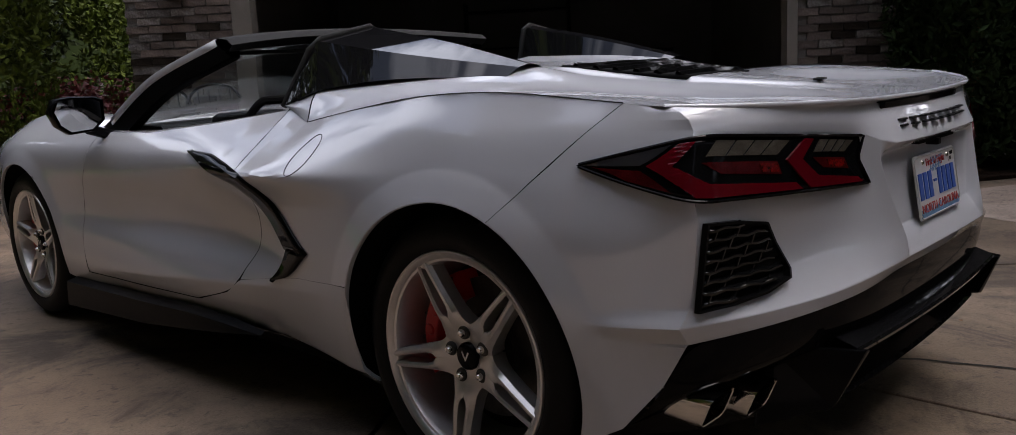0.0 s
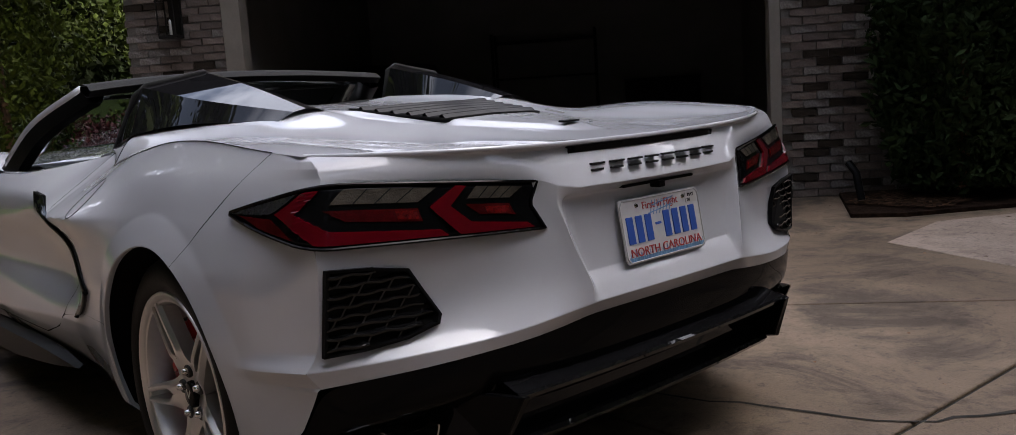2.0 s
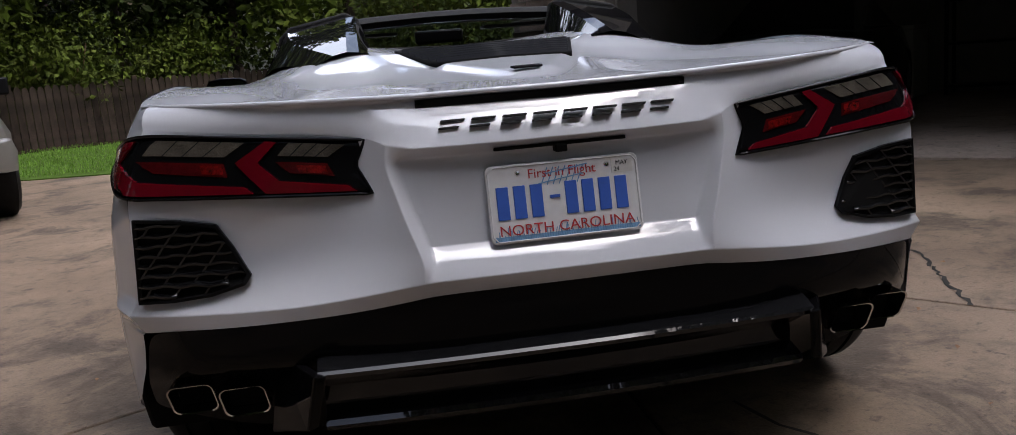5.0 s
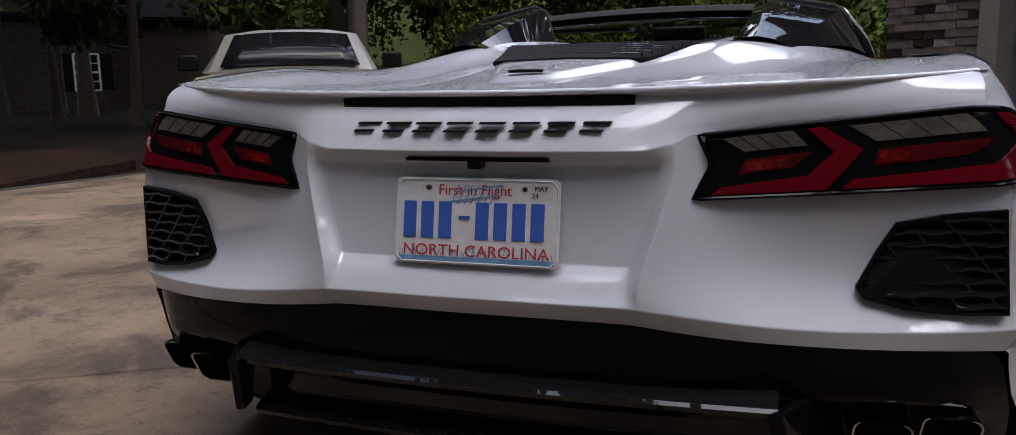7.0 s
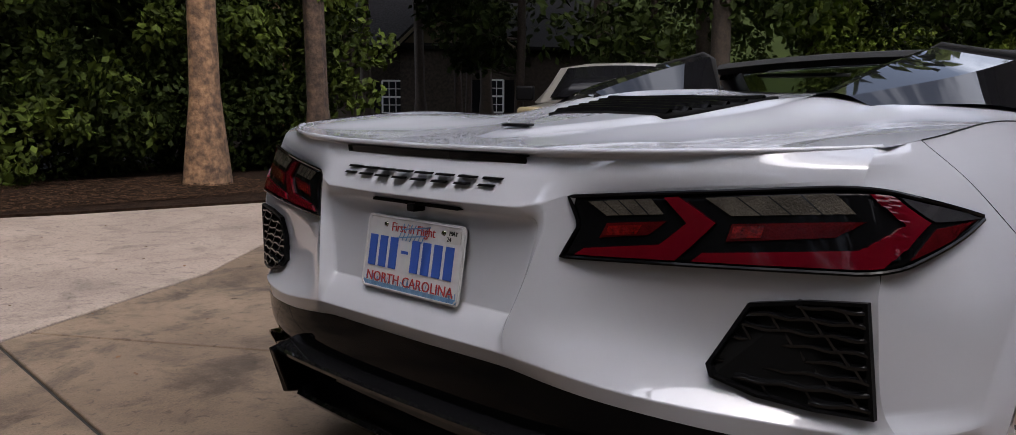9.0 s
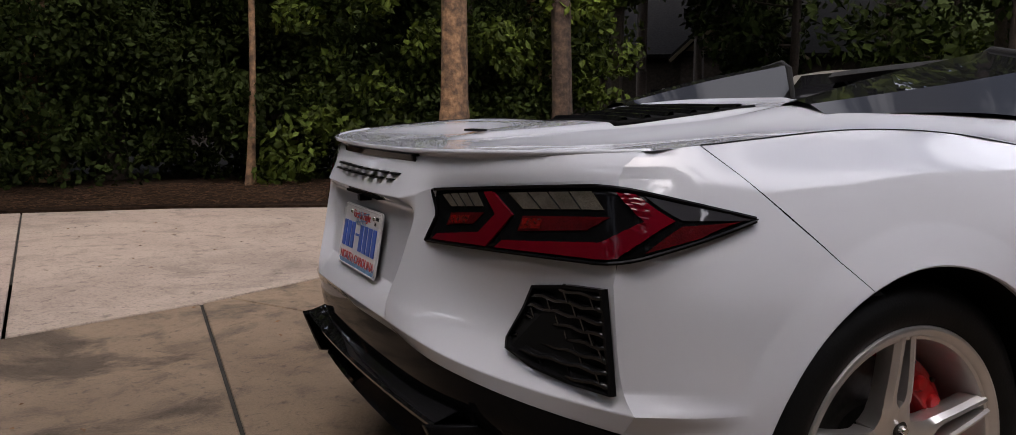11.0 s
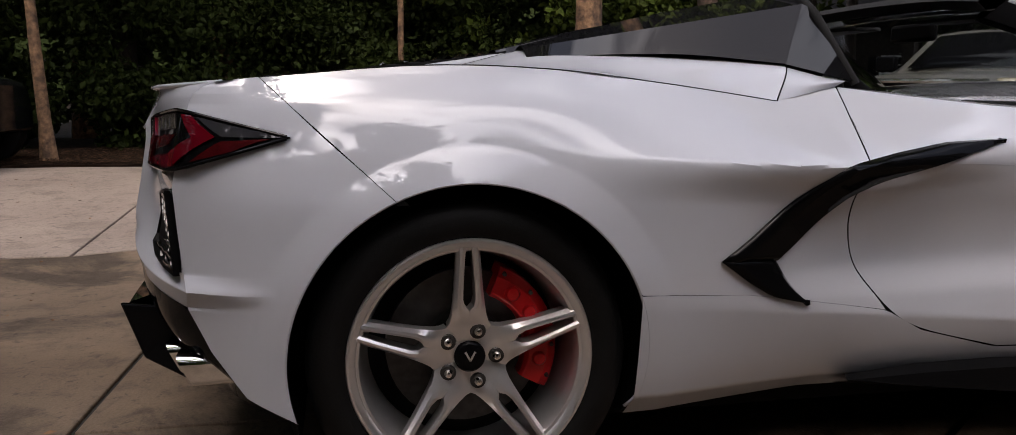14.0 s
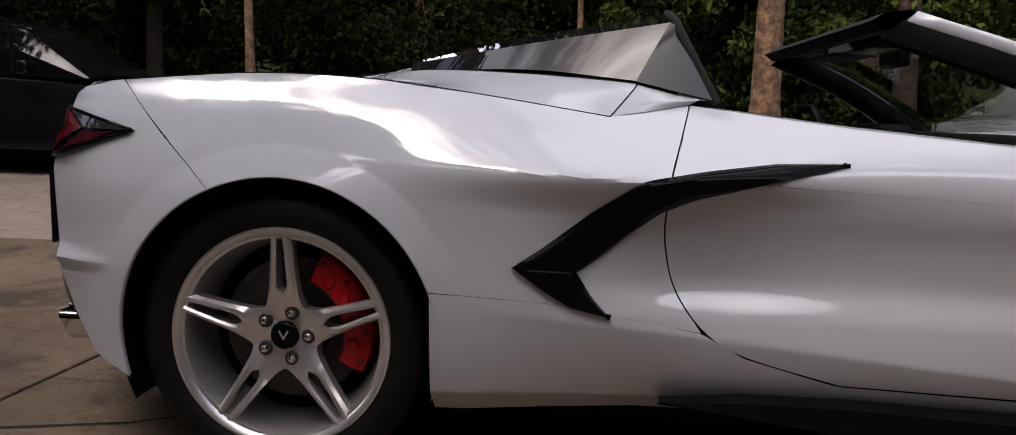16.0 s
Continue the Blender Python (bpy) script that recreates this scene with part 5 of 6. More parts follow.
pale = [[(-2.29, -9.0), (-2.28, -2.6), (-2.26, -1.71), (-2.64, -0.83), (-3.42, 0.46), (-4.52, 1.64), (-6.32, 3.12), (-6.7, 0.8), (-7.15, -0.6), (-7.28, -1.92), (-7.45, -3.2), (-7.3, -9.0)]]
pale = split(pale, (-2.24, -1.71), (-7.28, -1.92), 0.016)
apron = tagged(slab("apron", [(-2.27, -9.0), (-2.27, -1.71), (-2.63, -0.83), (-4.5, 1.63), (-6.3, 3.1), (-7.1, -0.6), (-7.4, -3.2), (-7.3, -9.0)], -0.012, JOINT, ""), "pale clean concrete apron beside the drive", "driveway", kind="structure")
for poly in pale:
    slab("slab", poly, 0.002, PALE, "", apron, z0=-0.10)
# pale patch by the garage corner
patch = tagged(slab("walkway", [(3.38, 0.25), (4.2, 0.30), (6.2, -0.9), (6.2, -3.0), (2.9, -0.9)], 0.004, PALE, ""), "pale concrete path by the garage corner", "path", kind="structure")
# mulch strips with chips
rng = np.random.default_rng(5)


def chips(n, area, size, z=0.0):
    """Loose flakes scattered over an area given by a function."""
    pts = []
    while len(pts) < n:
        p = area(rng)
        pts.append(p)
    verts, faces = [], []
    for i, (x, y) in enumerate(pts):
        a, l, w, h = rng.uniform(0, 6.28), rng.uniform(0.5, 1.4) * size, rng.uniform(0.15, 0.4) * size, rng.uniform(0.0, 0.02)
        c, s_ = math.cos(a), math.sin(a)
        t = rng.uniform(-0.3, 0.5) * size
        b = len(verts)
        for u, v, k in ((-l, -w, -1), (l, -w, 1), (l, w, 1), (-l, w, -1)):
            verts.append((x + u * c - v * s_, y + u * s_ + v * c, z + h + 0.008 + 0.5 * t * k * (k > 0)))
        faces.append((b, b + 1, b + 2, b + 3))
    return verts, faces


def from_lists(name, verts, faces, material, label, category, kind="stuff"):
    me = bpy.data.meshes.new(name)
    me.from_pydata(verts, [], faces)
    me.materials.append(material)
    return tagged(new(name, me), label, category, kind=kind)


bed = tagged(slab("mulch_bed", [(-7.3, -9.0), (-7.45, -3.2), (-7.28, -1.92), (-7.15, -0.6), (-6.7, 0.8), (-6.3, 3.1), (-6.9, 6.0), (-9.0, 7.5), (-12, 4), (-12, -9.0)], 0.03, MULCH, ""), "dark mulch bed along the wood", "flower bed", kind="structure")
v, f = chips(14000, lambda r: (r.uniform(-9.6, -6.95), r.uniform(-7, 3.5)), 0.035, 0.03)
keep = [i for i, q in enumerate(f) if v[q[0]][0] < np.interp(v[q[0]][1], [-9, -3.2, -1.92, -0.6, 0.8, 3.1], [-7.3, -7.47, -7.3, -7.18, -6.75, -6.4])]
from_lists("mulch_chips", v, [f[i] for i in keep], CHIPS, "dark shredded bark chips", "mulch")
bed2 = tagged(slab("mulch_bed", [(5.10, 1.45), (4.12, 0.85), (4.3, 0.55), (6.0, -0.6), (8.0, -1.0), (8.0, 1.5), (5.6, 1.1)], 0.03, MULCH, ""), "dark mulch bed at the garage corner", "flower bed", kind="structure")
v, f = chips(900, lambda r: (r.uniform(4.5, 5.6), r.uniform(0.35, 1.1)), 0.03, 0.03)
from_lists("mulch_chips", v, f, CHIPS, "dark shredded bark chips", "mulch")
# lawn ahead of the car with a pale kerb path
tagged(slab("lawn", [(-1.7, 8.1), (-0.9, 10.3), (-0.2, 14), (-2, 22), (-14, 22), (-9, 12), (-4.5, 8.8)], 0.015, GRASSG, ""), "green mown lawn beyond the drive", "lawn", kind="structure")
vs, fs = [], []
for i in range(16000):
    x, y = rng.uniform(-9, -0.6), rng.uniform(8.3, 15)
    if x > np.interp(y, [8.1, 10.3, 14, 15], [-1.7, -0.95, -0.25, -0.3]) or y < np.interp(x, [-9, -4.5, -1.7], [12.2, 9.0, 8.2]):
        continue
    a, h = rng.uniform(0, 6.28), rng.uniform(0.03, 0.07)
    b = len(vs)
    dx, dy = 0.006 * math.cos(a), 0.006 * math.sin(a)
    vs += [(x - dx, y - dy, 0.014), (x + dx, y + dy, 0.014), (x + rng.uniform(-0.03, 0.03), y + rng.uniform(-0.03, 0.03), 0.015 + h)]
    fs.append((b, b + 1, b + 2))
from_lists("grass", vs, fs, GRASS, "short green grass blades", "grass")

# ---- garage front: brick piers, opening, dark inside ----
P0, WD = Vector((4.84, 1.81, 0)), Vector((-0.659, 0.752, 0))
WALL = Matrix(((WD.x, 0.752, 0, P0.x), (WD.y, 0.659, 0, P0.y), (0, 0, 1, 0), (0, 0, 0, 1)))  # along the wall, inwards, up


def on_wall(name, dims, material, label, category, bevel=0.0, kind=""):
    ob = boxed(name, dims, material, None, "", bevel)
    ob.matrix_basis = WALL
    return tagged(ob, label, category, kind=kind)


def brick_wall(name, a0, a1, top, label, corner=0.0):
    """A wall face of single bricks in running bond in front of a mortar core."""
    wall_ob = on_wall(name, (a0 + 0.004, a1 - 0.004, 0.008, 0.28, 0.0, 3.4), MORTAR, label, "wall", kind="structure")
    bl, bh, j = 0.194, 0.057, 0.010
    rng_ = random.Random(len(name) + int(a0 * 10))
    variants = []
    for k in range(7):
        bm = bmesh.new()
        box(bm, -bl / 2, bl / 2, -0.012, 0.05, -bh / 2, bh / 2)
        for v_ in bm.verts:
            v_.co += Vector((rng_.uniform(-0.004, 0.004), rng_.uniform(-0.004, 0.004), rng_.uniform(-0.004, 0.004)))
        me = bpy.data.meshes.new("brick")
        bm.to_mesh(me)
        bm.free()
        me.materials.append((BRICK, BRICK, BRICK, BRICKW, BRICK, BRICKR, BRICKW)[k])
        variants.append(me)
    row = 0
    z = bh / 2 + 0.006
    while z < top:
        x = a0 + (bl / 2 if row % 2 == 0 else 0.0) + 0.002
        while x < a1:
            lo, hi = max(x - bl / 2, a0), min(x + bl / 2, a1)
            if hi - lo > 0.03:
                b = new("brick", rng_.choice(variants))
                b.parent = wall_ob
                b.matrix_basis = Matrix.LocRotScale(((lo + hi) / 2, rng_.uniform(0.0, 0.006), z), Euler((0, radians(rng_.uniform(-0.5, 0.5)), 0)), ((hi - lo) / bl, 1, 1))
            x += bl + j
        z += bh + j
        row += 1
    return wall_ob


BRICKW = mat("whitewashed_brick", (0.36, 0.335, 0.315), 0.9, var=0.25, scale=14, second=(0.15, 0.12, 0.105), bump=0.7, bump_scale=60, obj_rand=0.3)
BRICKR = mat("brown_brick", (0.055, 0.043, 0.034), 0.9, spec=0.05, var=0.2, scale=9, second=(0.032, 0.026, 0.021), bump=0.7, bump_scale=60, obj_rand=0.3)
brick_wall("wall_left", 4.735, 5.64, 2.35, "weathered grey-brown brick pier beside the garage door")
brick_wall("wall_right", -1.30, -0.005, 2.0, "weathered grey-brown brick wall beside the garage door")
on_wall("wall_left_return", (5.35, 5.64, 0.285, 6.0, 0, 3.4), MORTAR, "side wall of the garage", "wall", kind="structure")
on_wall("wall_right_side", (-4.0, -1.30, 0.01, 0.3, 0, 3.4), MORTAR, "plain wall behind the shrub", "wall", kind="structure")
on_wall("trim_right", (-0.005, 0.085, -0.012, 0.16, 0, 2.55), TRIM, "tan painted garage door trim", "trim", 0.004, "structure")
on_wall("trim_left", (4.565, 4.735, -0.012, 0.16, 0, 2.55), TRIM, "tan painted garage door trim", "trim", 0.004, "structure")
on_wall("trim_top", (0.085, 4.565, -0.012, 0.16, 2.40, 2.55), TRIM, "tan painted garage door trim", "trim", 0.004, "structure")
on_wall("wall_above", (-1.3, 5.64, 0.0, 0.28, 2.555, 3.4), MORTAR, "brickwork above the garage door", "wall", kind="structure")
on_wall("garage_floor", (-0.6, 5.3, 0.05, 6.5, -0.05, 0.008), PALE, "grey concrete garage floor", "floor", kind="structure")
on_wall("garage_back_wall", (-0.6, 5.3, 6.4, 6.6, 0, 3), INSIDE, "dim garage back wall", "wall", kind="structure")
on_wall("garage_side_wall", (-0.7, -0.6, 0.28, 6.6, 0, 3), INSIDE, "dim garage side wall", "wall", kind="structure")
on_wall("garage_side_wall", (5.2, 5.34, 0.285, 6.6, 0, 3), INSIDE, "dim garage side wall", "wall", kind="structure")
on_wall("ceiling", (-0.7, 5.4, 0.28, 6.6, 2.9, 3.0), INSIDE, "garage ceiling", "ceiling", kind="structure")
on_wall("roof", (-4.2, 6.0, -0.45, 8, 3.4, 3.6), ROOF, "overhanging roof edge", "roof", kind="structure")
# the white door leaf standing open inside, panelled
leaf = tagged(new("side_door"), "white panelled door inside the garage", "door")
leaf.matrix_basis = WALL
boxed("door_leaf", (5.12, 5.195, 0.6, 1.45, 0.01, 2.03), WHITEP, leaf, bevel=0.004)
for z0, z1 in ((0.15, 0.9), (1.05, 1.9)):
    for y0 in (0.70, 1.07):
        boxed("door_panel", (5.105, 5.122, y0, y0 + 0.28, z0, z1), WHITEP, leaf, bevel=0.006)
# garage clutter, hardly lit
for nm, d, lab in (("storage_shelf", (1.6, 3.2, 5.9, 6.35, 0, 1.9), "dark storage shelf"), ("tool_cabinet", (0.1, 1.2, 5.8, 6.35, 0, 1.1), "dark tool cabinet"), ("freezer", (3.5, 4.6, 5.6, 6.3, 0, 0.95), "white chest freezer")):
    th = tagged(new(nm), lab + " at the back of the garage", nm.replace("_", " "))
    th.matrix_basis = WALL
    mt = WHITEP if nm == "freezer" else BLACK
    x0, x1, y0, y1, z0, z1 = d
    if nm == "storage_shelf":
        for k in range(4):
            boxed("shelf_board", (x0, x1, y0, y1, 0.1 + k * 0.55, 0.13 + k * 0.55), mt, th)
        for x in (x0, x1 - 0.04):
            for y in (y0, y1 - 0.04):
                boxed("post", (x, x + 0.04, y, y + 0.04, 0, z1), mt, th)
    else:
        boxed("body", (x0, x1, y0, y1, z0, z1 - 0.06), mt, th, bevel=0.01)
        boxed("lid", (x0 - 0.01, x1 + 0.01, y0 - 0.01, y1, z1 - 0.055, z1), mt, th, bevel=0.01)
# wall lantern on the left pier
lantern = tagged(new("wall_lantern"), "black metal wall lantern with clear panes on the brick pier", "lamp")
lantern.matrix_basis = WALL @ pose(5.15, -0.012, 1.70)
bm = bmesh.new()
for sx in (-0.075, 0.075):
    for sy in (-0.19, -0.05):
        tube(bm, [(sx, sy, 0), (sx, sy, 0.34)], 0.007, 4)
for z in (0.0, 0.34):
    for a, b in (((-0.075, -0.19), (0.075, -0.19)), ((0.075, -0.19), (0.075, -0.05)), ((0.075, -0.05), (-0.075, -0.05)), ((-0.075, -0.05), (-0.075, -0.19))):
        tube(bm, [(*a, z), (*b, z)], 0.008, 4)
part("lantern_cage", bm, IRON, lantern, smooth=False)
boxed("lantern_base", (-0.08, 0.08, -0.195, -0.045, -0.02, 0.0), IRON, lantern)
bm = bmesh.new()
lathe(bm, [(0.013, 0.0), (0.013, 0.10), (0.011, 0.13), (0.0, 0.15)], 10, "z", (0, -0.12, 0))
part("candle_bulb", bm, WHITEP, lantern, "white candle bulb")
boxed("wall_plate", (-0.05, 0.05, -0.03, 0.0, 0.0, 0.36), IRON, lantern)
boxed("roof_cap", (-0.09, 0.09, -0.205, -0.03, 0.345, 0.37), IRON, lantern)
# porch chairs of bent iron by the pier
for dx, dy in ((1.07, 5.42), (1.34, 5.10)):
    ch = tagged(new("garden_chair"), "black wrought iron garden chair", "chair", "garden chairs")
    ch.matrix_basis = pose(dx, dy, 0, 0, 0, 150)
    for lx, ly in ((-0.2, -0.2), (0.2, -0.2), (-0.2, 0.2), (0.2, 0.2)):
        bm = bmesh.new()
        tube(bm, [(lx, ly, 0), (lx * 0.95, ly * 0.95, 0.44)], 0.012, 6)
        part("leg", bm, IRON, ch)
    bm = bmesh.new()
    lathe(bm, [(0.0, 0.44), (0.23, 0.44), (0.24, 0.45), (0.23, 0.46), (0.0, 0.46)], 20, "z")
    part("seat", bm, IRON, ch)
    bm = bmesh.new()
    tube(bm, spline([(-0.22, 0.2, 0.45), (-0.23, 0.24, 0.75), (-0.12, 0.26, 0.95), (0.12, 0.26, 0.95), (0.23, 0.24, 0.75), (0.22, 0.2, 0.45)], 20), 0.012, 6)
    for x in (-0.12, -0.04, 0.04, 0.12):
        tube(bm, [(x, 0.21, 0.46), (x, 0.26, 0.94)], 0.006, 5)
    tube(bm, [(-0.225, 0.235, 0.7), (0.225, 0.235, 0.7)], 0.007, 5)
    part("backrest", bm, IRON, ch)

# ---- planting ----


def leaf_cloud(n, where, size, seed, up=0.3, long=1.6):
    """Single pointed leaves, bent along the middle."""
    r = np.random.default_rng(seed)
    p = where(r, n)
    n = len(p)
    d = r.normal(size=(n, 3))
    d[:, 2] -= up
    d /= np.linalg.norm(d, axis=1, keepdims=True)
    o = np.cross(d, r.normal(size=(n, 3)))
    o /= np.linalg.norm(o, axis=1, keepdims=True) + 1e-9
    nn = np.cross(d, o)
    s = size * r.uniform(0.6, 1.4, (n, 1))
    a, b = p, p + d * s * long
    m = p + d * s * long * 0.5
    l, q = m + o * s * 0.5 + nn * s * 0.12, m - o * s * 0.5 + nn * s * 0.12
    verts = np.stack([a, l, b, q], 1).reshape(-1, 3)
    i = np.arange(n)[:, None] * 4
    faces = np.hstack([i, i + 1, i + 2, i + 3])
    return verts, faces


def leafy(name, verts, faces, material, parent=None):
    me = bpy.data.meshes.new(name)
    me.from_pydata(verts.tolist(), [], faces.tolist())
    me.materials.append(material)
    ob = new(name, me)
    if parent:
        ob.parent = parent
    return ob


def clumps(centres, radii, squash=0.8):
    c, rad = np.array(centres, float), np.array(radii, float)

    def where(r, n):
        k = r.integers(0, len(c), n)
        d = r.normal(size=(n, 3))
        d /= np.linalg.norm(d, axis=1, keepdims=True)
        d[:, 2] *= squash
        q = c[k] + d * rad[k][:, None] * r.uniform(0.35, 1.0, (n, 1)) ** 0.6
        return q[q[:, 2] > 0.02]
    return where


def tree(label, x, y, height, r0, crown0, crown_r, leaves, material=None, lean=(0, 0), seed=1, bark=None, size=0.07, group="woodland trees", straight=False):
    """A tapered trunk with limbs and a crown of clumped leaves."""
    t = thing("tree", label, "tree", pose(x, y, 0), group)
    r = random.Random(seed)
    bm = bmesh.new()
    pts = [(lean[0] * k + (0 if straight else 0.06 * math.sin(k * 7 + seed)), lean[1] * k + (0 if straight else 0.06 * math.cos(k * 5 + seed)), height * k) for k in np.linspace(0, 1, 14)]
    n = 18
    rings = []
    for i, p in enumerate(pts):
        k = i / 13
        rad = r0 * (1 - 0.6 * k) * (1.55 if i == 0 else 1)
        rings.append([(p[0] + rad * (1 + 0.08 * math.sin(j * 3 + i)) * math.cos(j * 2 * math.pi / n), p[1] + rad * (1 + 0.08 * math.sin(j * 5 + i)) * math.sin(j * 2 * math.pi / n), p[2] - (0.1 if i == 0 else 0)) for j in range(n)])
    grid(bm, [q + q[:1] for q in rings])
    cs, rs = [], []
    for k in range(9):
        z = crown0 + (height - crown0) * (k + 0.5) / 9
        i = z / height
        base = Vector((lean[0] * i, lean[1] * i, z))
        a = r.uniform(0, 6.28) + k * 2.4
        ln = crown_r * r.uniform(0.6, 1.0) * (1.1 - 0.4 * i)
        end = base + Vector((math.cos(a) * ln, math.sin(a) * ln, ln * 0.35))
        mid_ = base.lerp(end, 0.5) + Vector((0, 0, -0.1 * ln))
        tube(bm, spline([tuple(base), tuple(mid_), tuple(end)], 5), r0 * 0.28, 6, True, r0 * 0.06)
        for q in (0.5, 0.8, 1.0):
            c = base.lerp(end, q) + Vector((r.uniform(-0.3, 0.3), r.uniform(-0.3, 0.3), r.uniform(-0.2, 0.4)))
            cs.append(tuple(c))
            rs.append(crown_r * r.uniform(0.25, 0.45))
    part("trunk", bm, bark or BARK, t, angle=60)
    if leaves:
        v, f = leaf_cloud(leaves, clumps(cs, rs), size, seed)
        leafy("crown", v, f, material or LEAF, t)
    return t


# trees added behind and beside the drive, mostly unseen, shading all but the high sky
for i, (x, y, h, c0, cr) in enumerate(((9.5, -4.5, 13, 2, 4.6), (8.0, -9.0, 15, 2, 4.8), (3.8, -11.5, 15, 2, 4.8), (-1.0, -12.0, 15, 2, 4.8), (-6.0, -11.5, 16, 2, 4.8), (13.5, 0.5, 11, 3, 4.6), (13.5, 6.5, 11, 4, 4.4),
                                       (-10.8, -7.0, 20, 5, 4.8), (-10.9, -1.8, 20, 5, 4.8), (-11.2, 5.6, 19, 6, 4.8), (-13.5, -4.5, 23, 5, 5.2), (-13.8, 2.0, 23, 5, 5.2), (13.5, -9, 15, 2, 5), (-20, 25, 15, 7, 4.5), (-22.5, 15.5, 15, 7, 4.5),
                                       (-9.5, -13.0, 18, 3, 5.0), (-14.5, 7.5, 18, 5, 4.8), (-16.5, 10.5, 19, 5, 4.8), (-7.8, 13.0, 15, 4.2, 4.8), (-19.5, 18.0, 17, 5.5, 5.2), (-24.0, 19.0, 17, 5.5, 5.2), (-15.5, 19.0, 17, 5, 5.0), (-21.0, 12.5, 17, 5.5, 5.0))):
    tree("broad tall leafy tree added round the drive to block sky light", x, y, h, 0.2, c0, cr, 7500, LEAF, seed=70 + i, size=0.30, bark=BARKDK if y > 8 else BARK, group="tall trees round the drive")
# edge of the wood: the big trunks
tree("tall pine with bare reddish-brown trunk at the wood edge", -8.35, 2.90, 14, 0.185, 8, 2.6, 5000, seed=4, straight=True, size=0.12)
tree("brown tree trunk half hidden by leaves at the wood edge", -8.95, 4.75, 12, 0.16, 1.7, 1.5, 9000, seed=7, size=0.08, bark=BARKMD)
tree("slender crooked sapling in the mulch bed", -9.2, 0.5, 6.0, 0.05, 2.6, 1.2, 2500, seed=11, size=0.07)
tree("multi-stemmed young tree in the mulch bed", -8.1, -3.6, 6.0, 0.07, 2.2, 1.2, 2500, seed=13, size=0.07)
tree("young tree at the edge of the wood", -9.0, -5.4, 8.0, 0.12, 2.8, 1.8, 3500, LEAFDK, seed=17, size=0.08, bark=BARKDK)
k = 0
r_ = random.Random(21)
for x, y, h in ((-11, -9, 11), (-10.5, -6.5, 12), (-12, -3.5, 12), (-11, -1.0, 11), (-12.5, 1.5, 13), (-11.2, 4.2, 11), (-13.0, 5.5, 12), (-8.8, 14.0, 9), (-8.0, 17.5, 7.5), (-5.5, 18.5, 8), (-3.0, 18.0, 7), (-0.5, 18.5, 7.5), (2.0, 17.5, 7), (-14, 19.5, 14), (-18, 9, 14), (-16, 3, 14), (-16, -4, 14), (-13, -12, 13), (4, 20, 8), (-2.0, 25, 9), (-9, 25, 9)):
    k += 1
    # shade coloured in by place: darker bark on all, darker leaves on most
    tree("leafy woodland tree coloured for deep shade", x, y, h, r_.uniform(0.12, 0.22), 1.4, 3.0, 7500, LEAF if k % 3 == 0 and y > 0.5 else LEAFDK, seed=30 + k, size=0.13, bark=BARKDK)
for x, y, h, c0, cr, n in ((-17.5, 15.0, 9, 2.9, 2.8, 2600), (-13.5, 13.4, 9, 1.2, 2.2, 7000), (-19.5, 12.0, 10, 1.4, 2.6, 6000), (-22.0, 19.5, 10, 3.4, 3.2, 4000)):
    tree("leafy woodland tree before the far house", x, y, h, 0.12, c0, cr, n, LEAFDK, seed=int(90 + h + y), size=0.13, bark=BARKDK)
# understorey of the wood
cs, rs = [], []
for i in range(150):
    y = r_.uniform(-11, 5.3)
    x = -9.4 - abs(r_.gauss(0, 1.2)) - (0.6 if -2 < y < 0 else 0)
    cs.append((x, y, r_.uniform(0.1, 2.8)))
    rs.append(r_.uniform(0.35, 0.9))
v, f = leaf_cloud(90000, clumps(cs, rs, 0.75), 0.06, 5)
tagged(leafy("undergrowth", v, f, LEAFDK), "dense leafy undergrowth of the wood, coloured for shade", "undergrowth", kind="stuff")
cs, rs = [], []
for i in range(170):
    y = r_.uniform(-16, 6.5)
    cs.append((-12.5 - abs(r_.gauss(0, 1.4)), y, r_.uniform(0.2, 8.0)))
    rs.append(r_.uniform(0.7, 1.4))
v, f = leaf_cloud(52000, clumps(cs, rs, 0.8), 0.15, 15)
tagged(leafy("deep_wood", v, f, LEAFDK), "dense foliage deeper in the wood, coloured dark for shade", "undergrowth", kind="stuff")
cs, rs = [], []
for i in range(46):
    y = r_.uniform(0.9, 6.0)
    cs.append((-9.0 - abs(r_.gauss(0, 0.6)), y, r_.uniform(0.1, 3.6)))
    rs.append(r_.uniform(0.2, 0.5))
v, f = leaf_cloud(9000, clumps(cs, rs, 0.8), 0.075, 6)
tagged(leafy("shrubs", v, f, LEAFMID), "leafy shrubs at the edge of the wood, coloured as half in shade", "shrub", kind="stuff")
cs, rs = [], []
for i in range(110):
    x = r_.uniform(-12, 9)
    cs.append((x, (18.4 if -9 < x < 0.6 else 14.5) + abs(r_.gauss(0, 1.5)), r_.uniform(0.2, 4.0)))
    rs.append(r_.uniform(0.5, 1.1))
v, f = leaf_cloud(50000, clumps(cs, rs, 0.75), 0.075, 8)
tagged(leafy("hedge", v, f, LEAF), "dense hedge and trees beyond the lawn", "hedge", kind="stuff")
# unseen hedge added beside and behind the drive to keep low sky out of reflections
cs, rs = [], []
